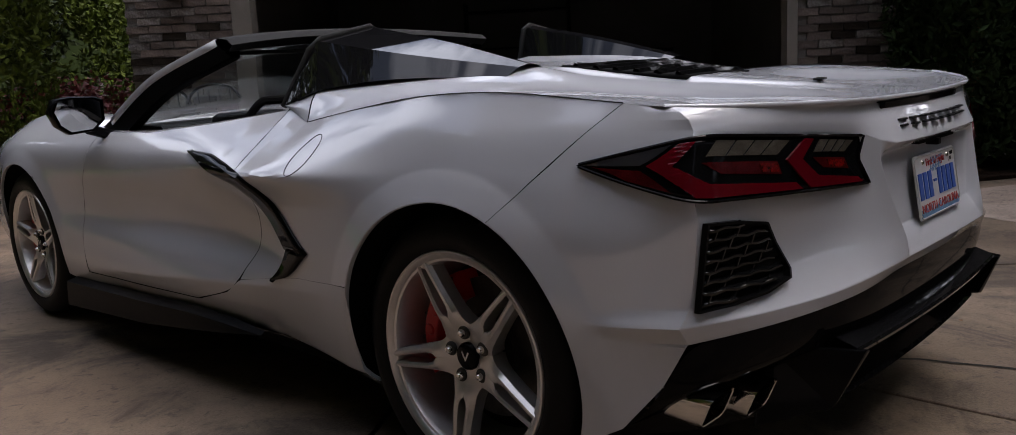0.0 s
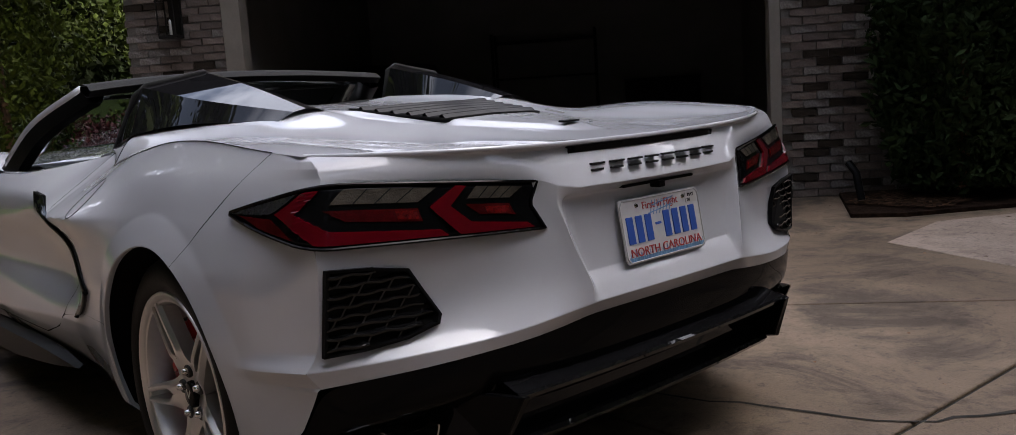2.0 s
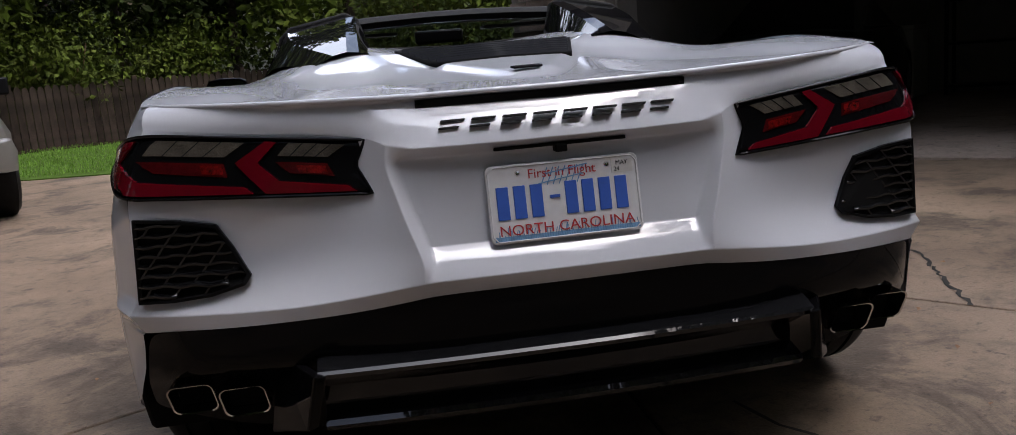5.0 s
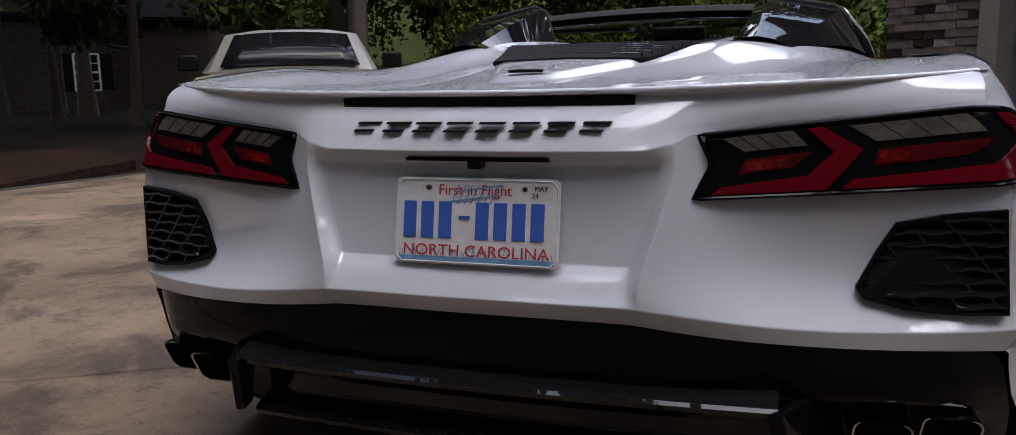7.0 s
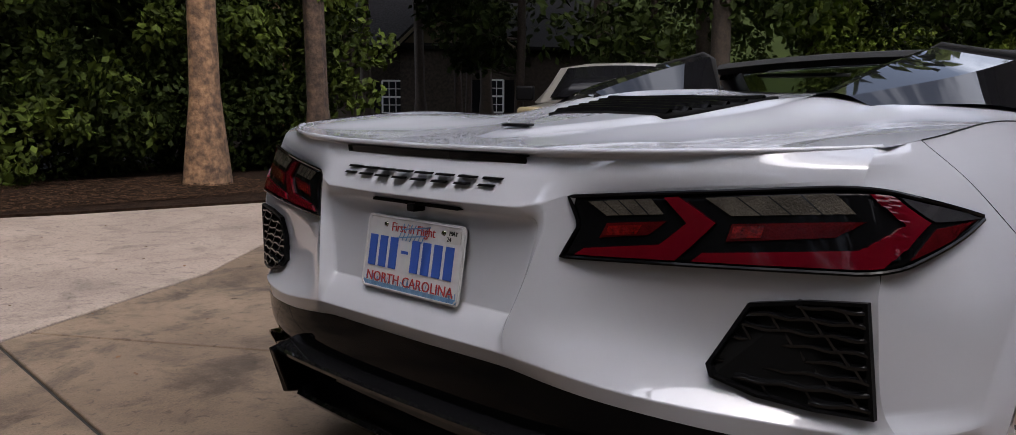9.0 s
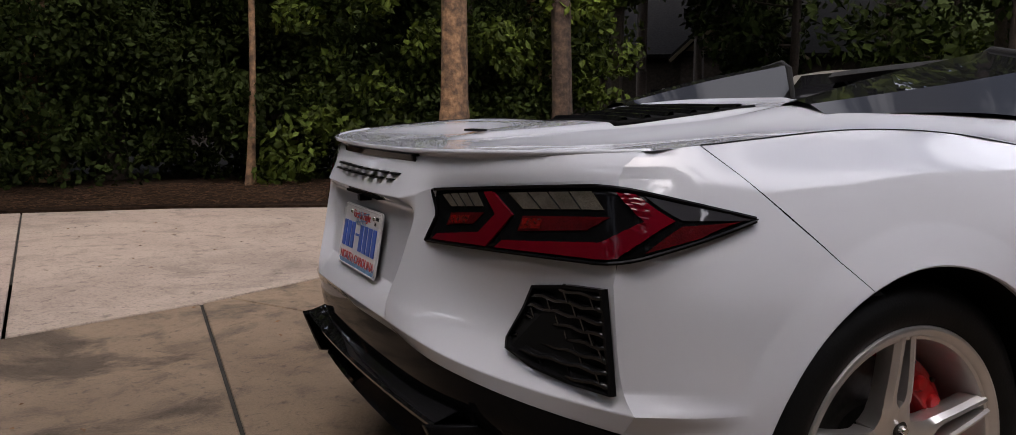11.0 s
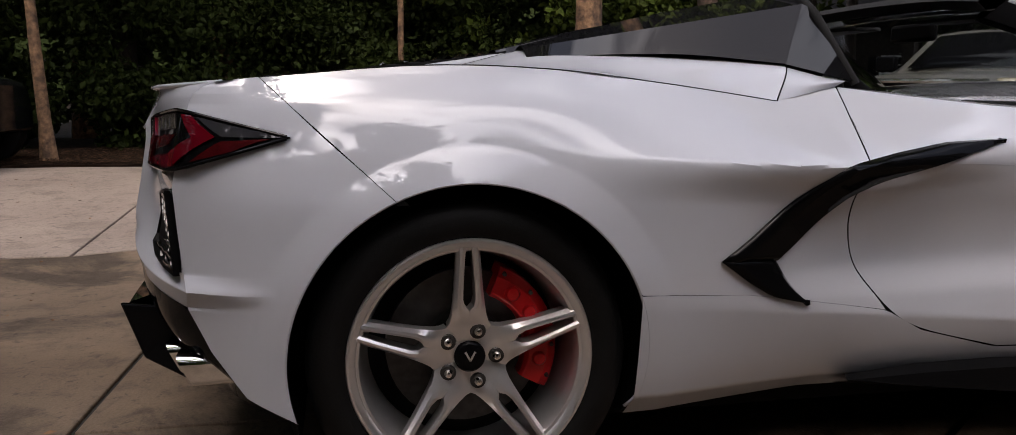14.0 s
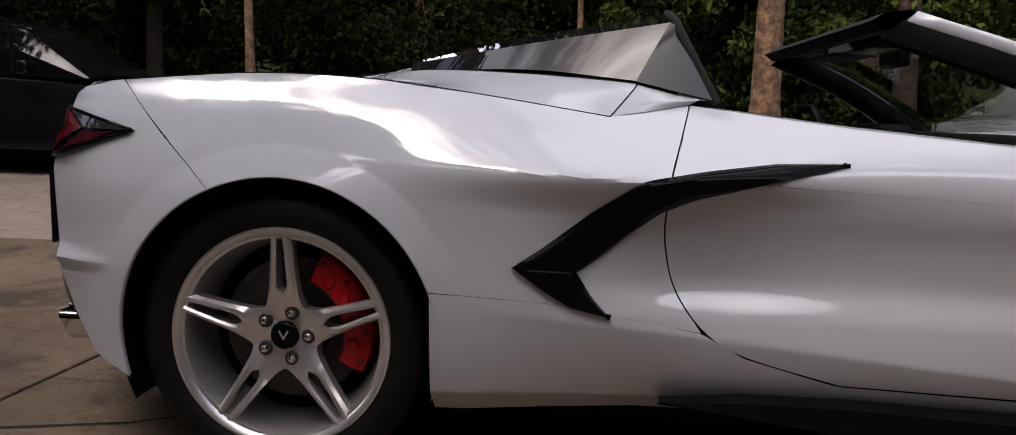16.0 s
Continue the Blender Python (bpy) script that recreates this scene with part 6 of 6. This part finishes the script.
for i in range(80):
    y = r_.uniform(-13, -1.6)
    cs.append((8.6 + abs(r_.gauss(0, 1.3)), y, r_.uniform(0.2, 3.2)))
    rs.append(r_.uniform(0.5, 1.0))
for i in range(110):
    x = r_.uniform(-8.5, 10)
    cs.append((x, -11.2 - abs(r_.gauss(0, 1.4)), r_.uniform(0.2, 3.0)))
    rs.append(r_.uniform(0.5, 1.0))
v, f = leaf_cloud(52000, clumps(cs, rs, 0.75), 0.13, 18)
tagged(leafy("hedge", v, f, LEAFDK), "dense dark hedge added out of view to block low sky", "hedge", kind="stuff")
# dark wooded slope closing the view; its unseen side added to block low sky
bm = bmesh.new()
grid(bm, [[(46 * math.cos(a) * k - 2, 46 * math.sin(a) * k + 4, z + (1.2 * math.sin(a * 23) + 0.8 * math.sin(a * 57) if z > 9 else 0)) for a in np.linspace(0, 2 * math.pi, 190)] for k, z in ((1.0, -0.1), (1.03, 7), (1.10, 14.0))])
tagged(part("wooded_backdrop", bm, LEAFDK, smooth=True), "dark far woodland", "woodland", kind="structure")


def cone_shrub(label, x, y, h, r, n, seed, material=CONIFER):
    t = thing("conifer_shrub", label, "shrub", pose(x, y, 0))
    bm = bmesh.new()
    tube(bm, [(0, 0, -0.05), (0, 0, h * 0.8)], 0.05, 8, True, 0.015)
    part("trunk", bm, BARK, t)

    def where(rr, m):
        z = rr.uniform(0.03, 1, m) ** 0.9
        a = rr.uniform(0, 2 * math.pi, m)
        prof = r * np.minimum(1, (1.02 - z) * 1.9) ** 0.6 * np.minimum(1, 0.75 + z * 1.2)
        lump = 1 + 0.10 * np.sin(a * 5 + z * 9) + 0.07 * np.sin(a * 11 - z * 17)
        rad = prof * lump * rr.uniform(0.72, 1.0, m)
        return np.stack([rad * np.cos(a), rad * np.sin(a), z * h], 1)
    v, f = leaf_cloud(n, where, 0.035, seed, up=-0.6, long=2.2)
    leafy("foliage", v, f, material, t)
    return t


cone_shrub("large dark conical conifer shrub at the garage corner", 5.36, 0.58, 2.9, 0.60, 26000, 3)
cone_shrub("tall conical conifer by the corner of the garage", 0.28, 7.0, 3.6, 0.55, 12000, 4, LEAF)


def mound(label, x, y, w, d, h, n, material, seed, size=0.035):
    t = thing("shrub", label, "shrub", pose(x, y, 0))
    r = random.Random(seed)
    cs = [(r.uniform(-w, w), r.uniform(-d, d), r.uniform(0.3, 0.75) * h) for _ in range(14)]
    v, f = leaf_cloud(n, clumps(cs, [h * 0.33] * 14, 0.8), size, seed)
    leafy("foliage", v, f, material, t)
    bm = bmesh.new()
    for c in cs:
        tube(bm, [(c[0] * 0.2, c[1] * 0.2, -0.03), c], 0.012, 5)
    part("stems", bm, BARK, t)
    return t


mound("low red-leaved maple shrub behind the garage corner", 1.10, 7.35, 0.45, 0.35, 1.15, 5000, REDLEAF, 3)
mound("green rounded shrub behind the garage corner", 0.95, 6.9, 0.6, 0.3, 0.75, 5000, LEAF, 5)
mound("small green bush at the corner of the drive", -0.53, 7.4, 0.3, 0.3, 0.55, 2500, LEAF, 6)
# iron fence by the conifer
fence = thing("iron_fence", "black iron railing beside the conifer", "fence", pose(5.9, -0.1, 0, 0, 0, -25))
for z in (0.25, 1.35):
    bm = bmesh.new()
    tube(bm, [(0, 0, z), (3, 0, z)], 0.014, 6)
    part("rail", bm, IRON, fence)
for i in range(25):
    bm = bmesh.new()
    tube(bm, [(i * 0.12, 0, 0), (i * 0.12, 0, 1.5)], 0.008, 6)
    part("bar", bm, IRON, fence)
# weathered board fence behind the lawn, with a mulch strip along its foot
FENCEW = mat("weathered_fence_wood", (0.075, 0.055, 0.042), 0.9, spec=0.05, var=0.25, scale=9, second=(0.035, 0.026, 0.02), bump=0.5, bump_scale=50, obj_rand=0.3)
board_fence = thing("board_fence", "dark weathered board fence beyond the lawn", "fence", pose(-8.6, 13.6, 0, 0, 0, 29))
for z in (0.25, 0.95):
    boxed("rail", (0, 11.0, 0.02, 0.06, z, z + 0.09), FENCEW, board_fence)
for i in range(6):
    boxed("post", (i * 2.19, i * 2.19 + 0.09, 0.0, 0.09, -0.09, 1.24), FENCEW, board_fence, bevel=0.006)
bm = bmesh.new()
for q in ((0.0, -0.1), (0.115, -0.1), (0.115, 1.10), (0.085, 1.17), (0.03, 1.17), (0.0, 1.10)):
    bm.verts.new((q[0], -0.022, q[1]))
bm.verts.ensure_lookup_table()
top_ = bmesh.ops.extrude_face_region(bm, geom=[bm.faces.new(bm.verts[:])])["geom"]
bmesh.ops.translate(bm, verts=[g for g in top_ if isinstance(g, bmesh.types.BMVert)], vec=(0, 0.022, 0))
first = part("board", bm, FENCEW, board_fence, smooth=False)
r_ = random.Random(77)
for i in range(1, 86):
    b = new("board", first.data)
    b.parent = board_fence
    b.location = (i * 0.128, 0, r_.uniform(-0.015, 0.02))
strip = tagged(slab("mulch_bed", [(-8.4, 13.0), (-8.9, 13.9), (0.6, 19.2), (1.2, 18.3)], 0.035, MULCH, ""), "brown mulch strip along the board fence", "flower bed", kind="structure")
r_ = random.Random(9)
for x, y in ((-6.2, 15.6), (-3.9, 16.9)):
    mound("leafy creeper over the board fence", x, y + 0.35, 0.8, 0.3, 2.6, 4500, LEAF, int(-x * 10), 0.07)
cottage = thing("house", "pale sided neighbour's house behind the board fence", "house", pose(-2.9, 26.0, 0, 0, 0, 8))
bm = bmesh.new()
for k in range(30):
    box(bm, -1.1, 1.6, -0.012 * (k % 2 == 0), 5.0, 0.0 + k * 0.16, 0.16 + k * 0.16)
part("wall", bm, WHITEP, cottage, "pale grey lap siding", smooth=False)
bm = bmesh.new()
bm.faces.new([bm.verts.new(p) for p in ((-4.2, -0.5, 2.7), (-1.1, -0.5, 2.7), (-1.1, 2.6, 4.6), (-4.2, 2.6, 4.6))])
part("roof", bm, SIDING, cottage, "brown shingle roof", smooth=False, solid=0.12)
boxed("wing_wall", (-4.0, -1.1, 0.0, 4.0, -0.1, 2.7), WHITEP, cottage)
# loose downpipe parts under the conifer
bm = bmesh.new()
tube(bm, [(4.62, 1.02, 0.05), (4.66, 1.08, 0.25), (4.70, 1.16, 0.32)], 0.03, 8)
tagged(part("drain_pipe", bm, BLACK), "black plastic drain pipe end on the mulch", "pipe")

# a crack wandering over the slabs and dry leaves
bm = bmesh.new()
r_ = random.Random(8)
for run in ([(0.55, -0.30), (0.61, -0.50), (0.80, -1.02), (1.10, -1.24), (1.9, -1.5), (3.2, -1.9)], [(-0.75, -1.9), (-1.1, -2.6), (-1.3, -3.6)], [(1.62, 0.2), (1.9, 0.9), (2.0, 1.6)]):
    pts = [(x + r_.uniform(-0.015, 0.015), y + r_.uniform(-0.015, 0.015), 0.0015) for x, y in even(run, 40)]
    rows = []
    for i, p in enumerate(pts):
        d = (Vector(pts[min(i + 1, 40)]) - Vector(pts[max(i - 1, 0)])).normalized()
        w = r_.uniform(0.004, 0.012)
        rows.append([(p[0] - d.y * w, p[1] + d.x * w, 0.0025), (p[0] + d.y * w, p[1] - d.x * w, 0.0025)])
    grid(bm, rows)
crack = part("crack", bm, JOINT, drive, "dark crack in the slab", smooth=False)
vs, fs = [], []
for i in range(420):
    x, y = r_.uniform(-7, 6), r_.uniform(-6, 6)
    if abs(x) < 1.0 and -0.8 < y < 3.6:
        continue
    a, l = r_.uniform(0, 6.28), r_.uniform(0.008, 0.024)
    b = len(vs)
    for u, w, h in ((-1, 0, 0.002), (0, 0.45, 0.007), (1, 0, 0.004), (0, -0.45, 0.003)):
        vs.append((x + l * (u * math.cos(a) - w * math.sin(a)), y + l * (u * math.sin(a) + w * math.cos(a)), 0.004 + h))
    fs.append((b, b + 1, b + 2, b + 3))
from_lists("fallen_leaves", vs, fs, BARK, "small dry brown leaves on the concrete", "leaves")

# ---- the other vehicles ----
truck = thing("pickup_truck", "silver-beige pickup truck parked facing the sports car", "truck", pose(-3.82, 4.50, 0, 0, 0, 210))


def simple_wheel(parent, x, y, r, w, material=RUBBER, rim=ALLOY):
    wh = new("wheel")
    wh.parent = parent
    wh.location = (x, y, r)
    bm = bmesh.new()
    lathe(bm, [(r * 0.6, -w / 2), (r * 0.9, -w / 2), (r, -w / 2 + 0.03), (r, w / 2 - 0.03), (r * 0.9, w / 2), (r * 0.6, w / 2)], 36)
    part("tyre", bm, material, wh)
    bm = bmesh.new()
    lathe(bm, [(0.0, w / 2 - 0.02), (r * 0.2, w / 2 - 0.015), (r * 0.5, w / 2 - 0.03), (r * 0.62, w / 2 - 0.005)], 24)
    lathe(bm, [(0.0, -w / 2 + 0.02), (r * 0.2, -w / 2 + 0.015), (r * 0.5, -w / 2 + 0.03), (r * 0.62, -w / 2 + 0.005)], 24)
    part("rim", bm, rim, wh)


def loft(sections, closed=True):
    bm = bmesh.new()
    rings = [s + s[:1] if closed else s for s in sections]
    grid(bm, rings)
    for s in (sections[0], sections[-1]):
        bm.faces.new([bm.verts.new(p) for p in s])
    return bm


def sect(y, hw, z0, z1, top=0.9, crown=0.03):
    return [(-hw, y, z0), (hw, y, z0), (hw * 1.02, y, (z0 + z1) / 2), (hw * top, y, z1 - 0.02), (hw * 0.5, y, z1 + crown * 0.8), (0, y, z1 + crown), (-hw * 0.5, y, z1 + crown * 0.8), (-hw * top, y, z1 - 0.02), (-hw * 1.02, y, (z0 + z1) / 2)]


# local y forward; nose at y = 0
part("body", loft([sect(-5.0, 0.86, 0.45, 1.02), sect(-3.2, 0.90, 0.42, 1.04), sect(-1.5, 0.90, 0.42, 1.02), sect(-1.2, 0.90, 0.42, 1.0), sect(-0.45, 0.89, 0.45, 0.975), sect(-0.20, 0.86, 0.46, 0.965), sect(-0.07, 0.80, 0.48, 0.95, 0.94), sect(-0.01, 0.70, 0.5, 0.92, 0.95), sect(0.01, 0.62, 0.52, 0.88, 0.95)]), TRUCKP, truck, "silver-beige body", angle=40, bevel=0.01)
part("cab", loft([sect(-3.3, 0.76, 1.00, 1.35, 0.9), sect(-3.0, 0.74, 1.0, 1.42, 0.88), sect(-2.1, 0.74, 1.0, 1.43, 0.88), sect(-1.62, 0.76, 1.0, 1.40, 0.88), sect(-1.14, 0.84, 0.99, 1.02, 0.95)]), TRUCKP, truck, angle=30, bevel=0.01)
bm = bmesh.new()
grid(bm, [[(x * 0.68, -1.125, 1.055 + 0.015 * (1 - x * x)) for x in np.linspace(-1, 1, 9)], [(x * 0.57, -1.54, 1.375 + 0.03 * (1 - x * x)) for x in np.linspace(-1, 1, 9)]])
part("windscreen", bm, PRIVACY, truck, "dark reflecting windscreen", solid=0.006)
bm = bmesh.new()
rows_ = [(-0.50, 0.0), (0.50, 0.0), (0.44, -0.23), (-0.44, -0.23)]
bm.faces.new([bm.verts.new((x, 0.018, 0.93 + z)) for x, z in rows_])
gr = part("grille", bm, DARK, truck, "black grille with a chrome surround", smooth=False, solid=0.01)
bm = bmesh.new()
tube(bm, [(x, 0.025, 0.93 + z) for x, z in rows_ + rows_[:1]], 0.022, 8, False)
part("grille_surround", bm, CHROME, gr)
for k in range(3):
    boxed("grille_bar", (-0.46, 0.46, 0.01, 0.03, 0.745 + 0.055 * k, 0.765 + 0.055 * k), BLACK, gr)
bm = bmesh.new()
tube(bm, [(0.075 * math.cos(t), 0.04, 0.82 + 0.05 * math.sin(t)) for t in np.linspace(0, 2 * math.pi, 25)], 0.009, 6, False)
tube(bm, [(0.035 * math.cos(t), 0.04, 0.82 + 0.05 * math.sin(t)) for t in np.linspace(0, 2 * math.pi, 25)], 0.008, 6, False)
part("badge", bm, CHROME, gr, "plain chrome oval badge")
for s in (1, -1):
    hl = boxed("headlamp", (-0.13, 0.13, -0.14, 0.02, -0.095, 0.095), AMBER, truck, "yellowed headlamp", bevel=0.045, seg=4)
    hl.matrix_basis = pose(s * 0.665, -0.02, 0.865, 0, 0, s * -24)
    boxed("turn_lens", (-0.035, 0.035, 0.0, 0.024, -0.06, 0.03), AMBERO, hl, "orange turn lens", bevel=0.01, m=pose(s * -0.085, 0, 0))
    bm = bmesh.new()
    lathe(bm, [(0.0, 0.012), (0.03, 0.016), (0.055, 0.027)], 20, "z")
    part("reflector_bowl", bm, CHROME, hl).matrix_basis = pose(0, 0, 0, -90, 0, 0)
    bm = bmesh.new()
    lathe(bm, [(0.0, 0.0), (0.055, 0.0), (0.075, 0.02)], 20, "z")
    fl = part("fog_lamp", bm, DARK, truck)
    fl.matrix_basis = pose(s * 0.64, 0.085, 0.56, -90, 0, 0)
    boxed("door_mirror", (s * 1.02 - 0.1, s * 1.02 + 0.1, -1.45, -1.35, 1.02, 1.18), BLACK, truck, "black door mirror", bevel=0.02)
part("front_bumper", loft([sect(-0.30, 0.90, 0.42, 0.70, 0.98, 0.0), sect(-0.06, 0.86, 0.42, 0.70, 0.98, 0.0), sect(0.04, 0.77, 0.42, 0.69, 0.98, 0.0), sect(0.08, 0.62, 0.44, 0.67, 0.98, 0.0)]), TRUCKP, truck, "silver-beige bumper", angle=35, bevel=0.02)
boxed("lower_intake", (-0.45, 0.45, 0.05, 0.078, 0.60, 0.67), DARK, truck)
boxed("paper_tag", (0.02, 0.09, -1.62, -1.61, 1.12, 1.26), LEAF, truck, "small green tag behind the windscreen", m=pose(0, 0.12, 0))
for s in (1, -1):
    simple_wheel(truck, s * 0.80, -0.75, 0.36, 0.24)
    simple_wheel(truck, s * 0.80, -3.9, 0.36, 0.24)
boxed("underbody", (-0.7, 0.7, -4.8, -0.2, 0.28, 0.46), DARK, truck)

# black saloon nosed out of the garage
saloon = thing("dark_saloon", "black saloon car standing in the garage with its slatted grille outwards", "car", pose(3.35, 5.65, 0, 0, 0, 180 - 41))
part("body", loft([sect(-4.6, 0.86, 0.25, 0.95), sect(-3.5, 0.92, 0.22, 0.98), sect(-1.3, 0.92, 0.22, 0.96), sect(-0.3, 0.90, 0.24, 0.86), sect(-0.05, 0.84, 0.26, 0.78), sect(0.0, 0.80, 0.3, 0.74)]), SUVP, saloon, angle=40, bevel=0.02)
part("cabin", loft([sect(-4.0, 0.72, 0.9, 1.05, 0.85), sect(-3.0, 0.70, 0.93, 1.42, 0.8), sect(-2.1, 0.70, 0.93, 1.44, 0.8), sect(-1.2, 0.80, 0.92, 0.97, 0.9)]), WINPANE, saloon, angle=30, bevel=0.02)
bm = bmesh.new()
bm.faces.new([bm.verts.new((x, 0.012, z)) for x, z in ((-0.5, 0.78), (0.5, 0.78), (0.52, 0.55), (0.36, 0.28), (-0.36, 0.28), (-0.52, 0.55))])
gr = part("grille", bm, DARK, saloon, "black slatted grille", smooth=False, solid=0.01)
bm = bmesh.new()
tube(bm, [(x, 0.02, z) for x, z in ((-0.5, 0.78), (0.5, 0.78), (0.52, 0.55), (0.36, 0.28), (-0.36, 0.28), (-0.52, 0.55), (-0.5, 0.78))], 0.008, 6, False)
part("grille_frame", bm, CHROME, gr)
for k in range(9):
    boxed("grille_slat", (-0.46, 0.46, 0.012, 0.03, 0.74 - 0.05 * k, 0.747 - 0.05 * k), ALLOY, gr, m=Matrix.Diagonal((1 - 0.03 * max(0, k - 4), 1, 1, 1)))
bm = bmesh.new()
tube(bm, [(0.14 * max(-1, min(1, 1.3 * math.cos(t))), 0.035, 0.69 + 0.035 * math.sin(t)) for t in np.linspace(0, 2 * math.pi, 33)], 0.005, 6, False)
part("badge", bm, CHROME, gr, "plain chrome rounded badge")
for s in (1, -1):
    boxed("headlamp", (s * 0.70 - 0.14, s * 0.70 + 0.14, -0.2, -0.02, 0.60, 0.72), WINPANE, saloon, bevel=0.02)
    simple_wheel(saloon, s * 0.82, -0.9, 0.34, 0.22)
    simple_wheel(saloon, s * 0.82, -3.7, 0.34, 0.22)

# black sport utility vehicle beside the wood
suv = thing("sport_utility_vehicle", "glossy black sport utility vehicle parked on the pale apron", "car", pose(-7.35, -3.75, 0, 0, 0, 0))
# local x outwards, y forward; the nose at y = 0
part("body", loft([sect(-4.8, 0.92, 0.35, 1.1), sect(-4.6, 0.97, 0.32, 1.15), sect(-2.5, 0.98, 0.30, 1.14), sect(-1.2, 0.98, 0.30, 1.06), sect(-0.25, 0.97, 0.32, 0.99), sect(-0.05, 0.93, 0.36, 0.92), sect(0, 0.90, 0.4, 0.85)]), SUVP, suv, "gloss black body", angle=40, bevel=0.02)
part("cabin", loft([sect(-4.75, 0.80, 1.08, 1.45, 0.85), sect(-4.3, 0.80, 1.1, 1.74, 0.82), sect(-2.4, 0.82, 1.1, 1.78, 0.82), sect(-1.9, 0.84, 1.1, 1.66, 0.84), sect(-1.1, 0.90, 1.08, 1.13, 0.92)]), PRIVACY, suv, "dark windows", angle=30, bevel=0.02)
for s in (1, -1):
    for y0, y1 in ((-2.4, -1.95), (-3.4, -2.5), (-4.35, -3.5)):
        bm = bmesh.new()
        tube(bm, [(s * 0.90, y1, 1.13), (s * 0.80, y1 - 0.12, 1.66), (s * 0.79, y0, 1.70)], 0.015, 6)
        part("window_bar", bm, SUVP, suv)
    simple_wheel(suv, s * 0.87, -0.48, 0.39, 0.26, rim=BLACK)
    simple_wheel(suv, s * 0.86, -3.8, 0.39, 0.26, rim=BLACK)
    boxed("door_mirror", (s * 1.08 - 0.1, s * 1.08 + 0.1, -1.75, -1.62, 1.12, 1.28), SUVP, suv, bevel=0.03)
boxed("underbody", (-0.8, 0.8, -4.6, -0.3, 0.22, 0.36), DARK, suv)

# ---- neighbour's house far behind the trees ----
# walls, gable, bargeboard and roof carry the trees' shade in their dark colours
house = thing("house", "tan house with dark shutters far behind the trees", "house", pose(-25.7, 21.95, 0, 0, 0, 48.4))
boxed("wall", (-7, 7, 0, 9, -0.1, 3.2), BRICKR, house)
boxed("gable_wall", (-2.0, 2.4, -0.35, 0.0, -0.1, 3.2), BRICKR, house)
bm = bmesh.new()
for p in (((-7.5, -0.5, 3.1), (7.5, -0.5, 3.1), (7.5, 4.5, 6.0), (-7.5, 4.5, 6.0)), ((-7.5, 9.5, 3.1), (7.5, 9.5, 3.1), (7.5, 4.5, 6.0), (-7.5, 4.5, 6.0))):
    bm.faces.new([bm.verts.new(q) for q in p])
part("roof", bm, ROOF, house, "dark shingle roof", smooth=False, solid=0.15)
bm = bmesh.new()
bm.faces.new([bm.verts.new(q) for q in ((-2.0, -0.35, 3.2), (2.4, -0.35, 3.2), (0.2, -0.35, 5.3))])
part("gable", bm, SIDING, house, "tan siding in the gable", smooth=False, solid=0.1)
bm = bmesh.new()
for p in (((-2.4, -0.75, 3.0), (0.2, -0.75, 5.5), (0.2, 4, 5.5), (-2.4, 4, 3.0)), ((2.8, -0.75, 3.0), (0.2, -0.75, 5.5), (0.2, 4, 5.5), (2.8, 4, 3.0))):
    bm.faces.new([bm.verts.new(q) for q in p])
part("gable_roof", bm, ROOF, house, smooth=False, solid=0.12)
bm = bmesh.new()
tube(bm, [(-2.4, -0.78, 2.95), (0.2, -0.78, 5.42), (2.8, -0.78, 2.95)], 0.09, 4)
part("bargeboard", bm, SIDING, house, "tan bargeboard")


def sash(x, y, z, w=0.82, h=1.3):
    wi = new("window")
    wi.parent = house
    wi.location = (x, y, z)
    boxed("pane", (-w / 2, w / 2, -0.03, 0.02, 0, h), WINPANE, wi)
    bm = bmesh.new()
    for k in range(4):
        xx = -w / 2 + w * k / 3
        t = 0.035 if k in (0, 3) else 0.014
        box(bm, xx - t, xx + t, -0.06, -0.02, 0, h)
    for k in range(5):
        zz = h * k / 4
        t = 0.035 if k % 2 == 0 else 0.014
        box(bm, -w / 2, w / 2, -0.055, -0.025, zz - t, zz + t)
    part("frame", bm, WHITEP, wi, "white glazing bars", smooth=False)
    for s in (1, -1):
        boxed("shutter", (s * (w / 2 + 0.25) - 0.19, s * (w / 2 + 0.25) + 0.19, -0.05, 0, 0, h), BLACK, wi)


sash(-1.74 - 0.6, 0, 0.55)
sash(1.74, -0.35, 0.60)
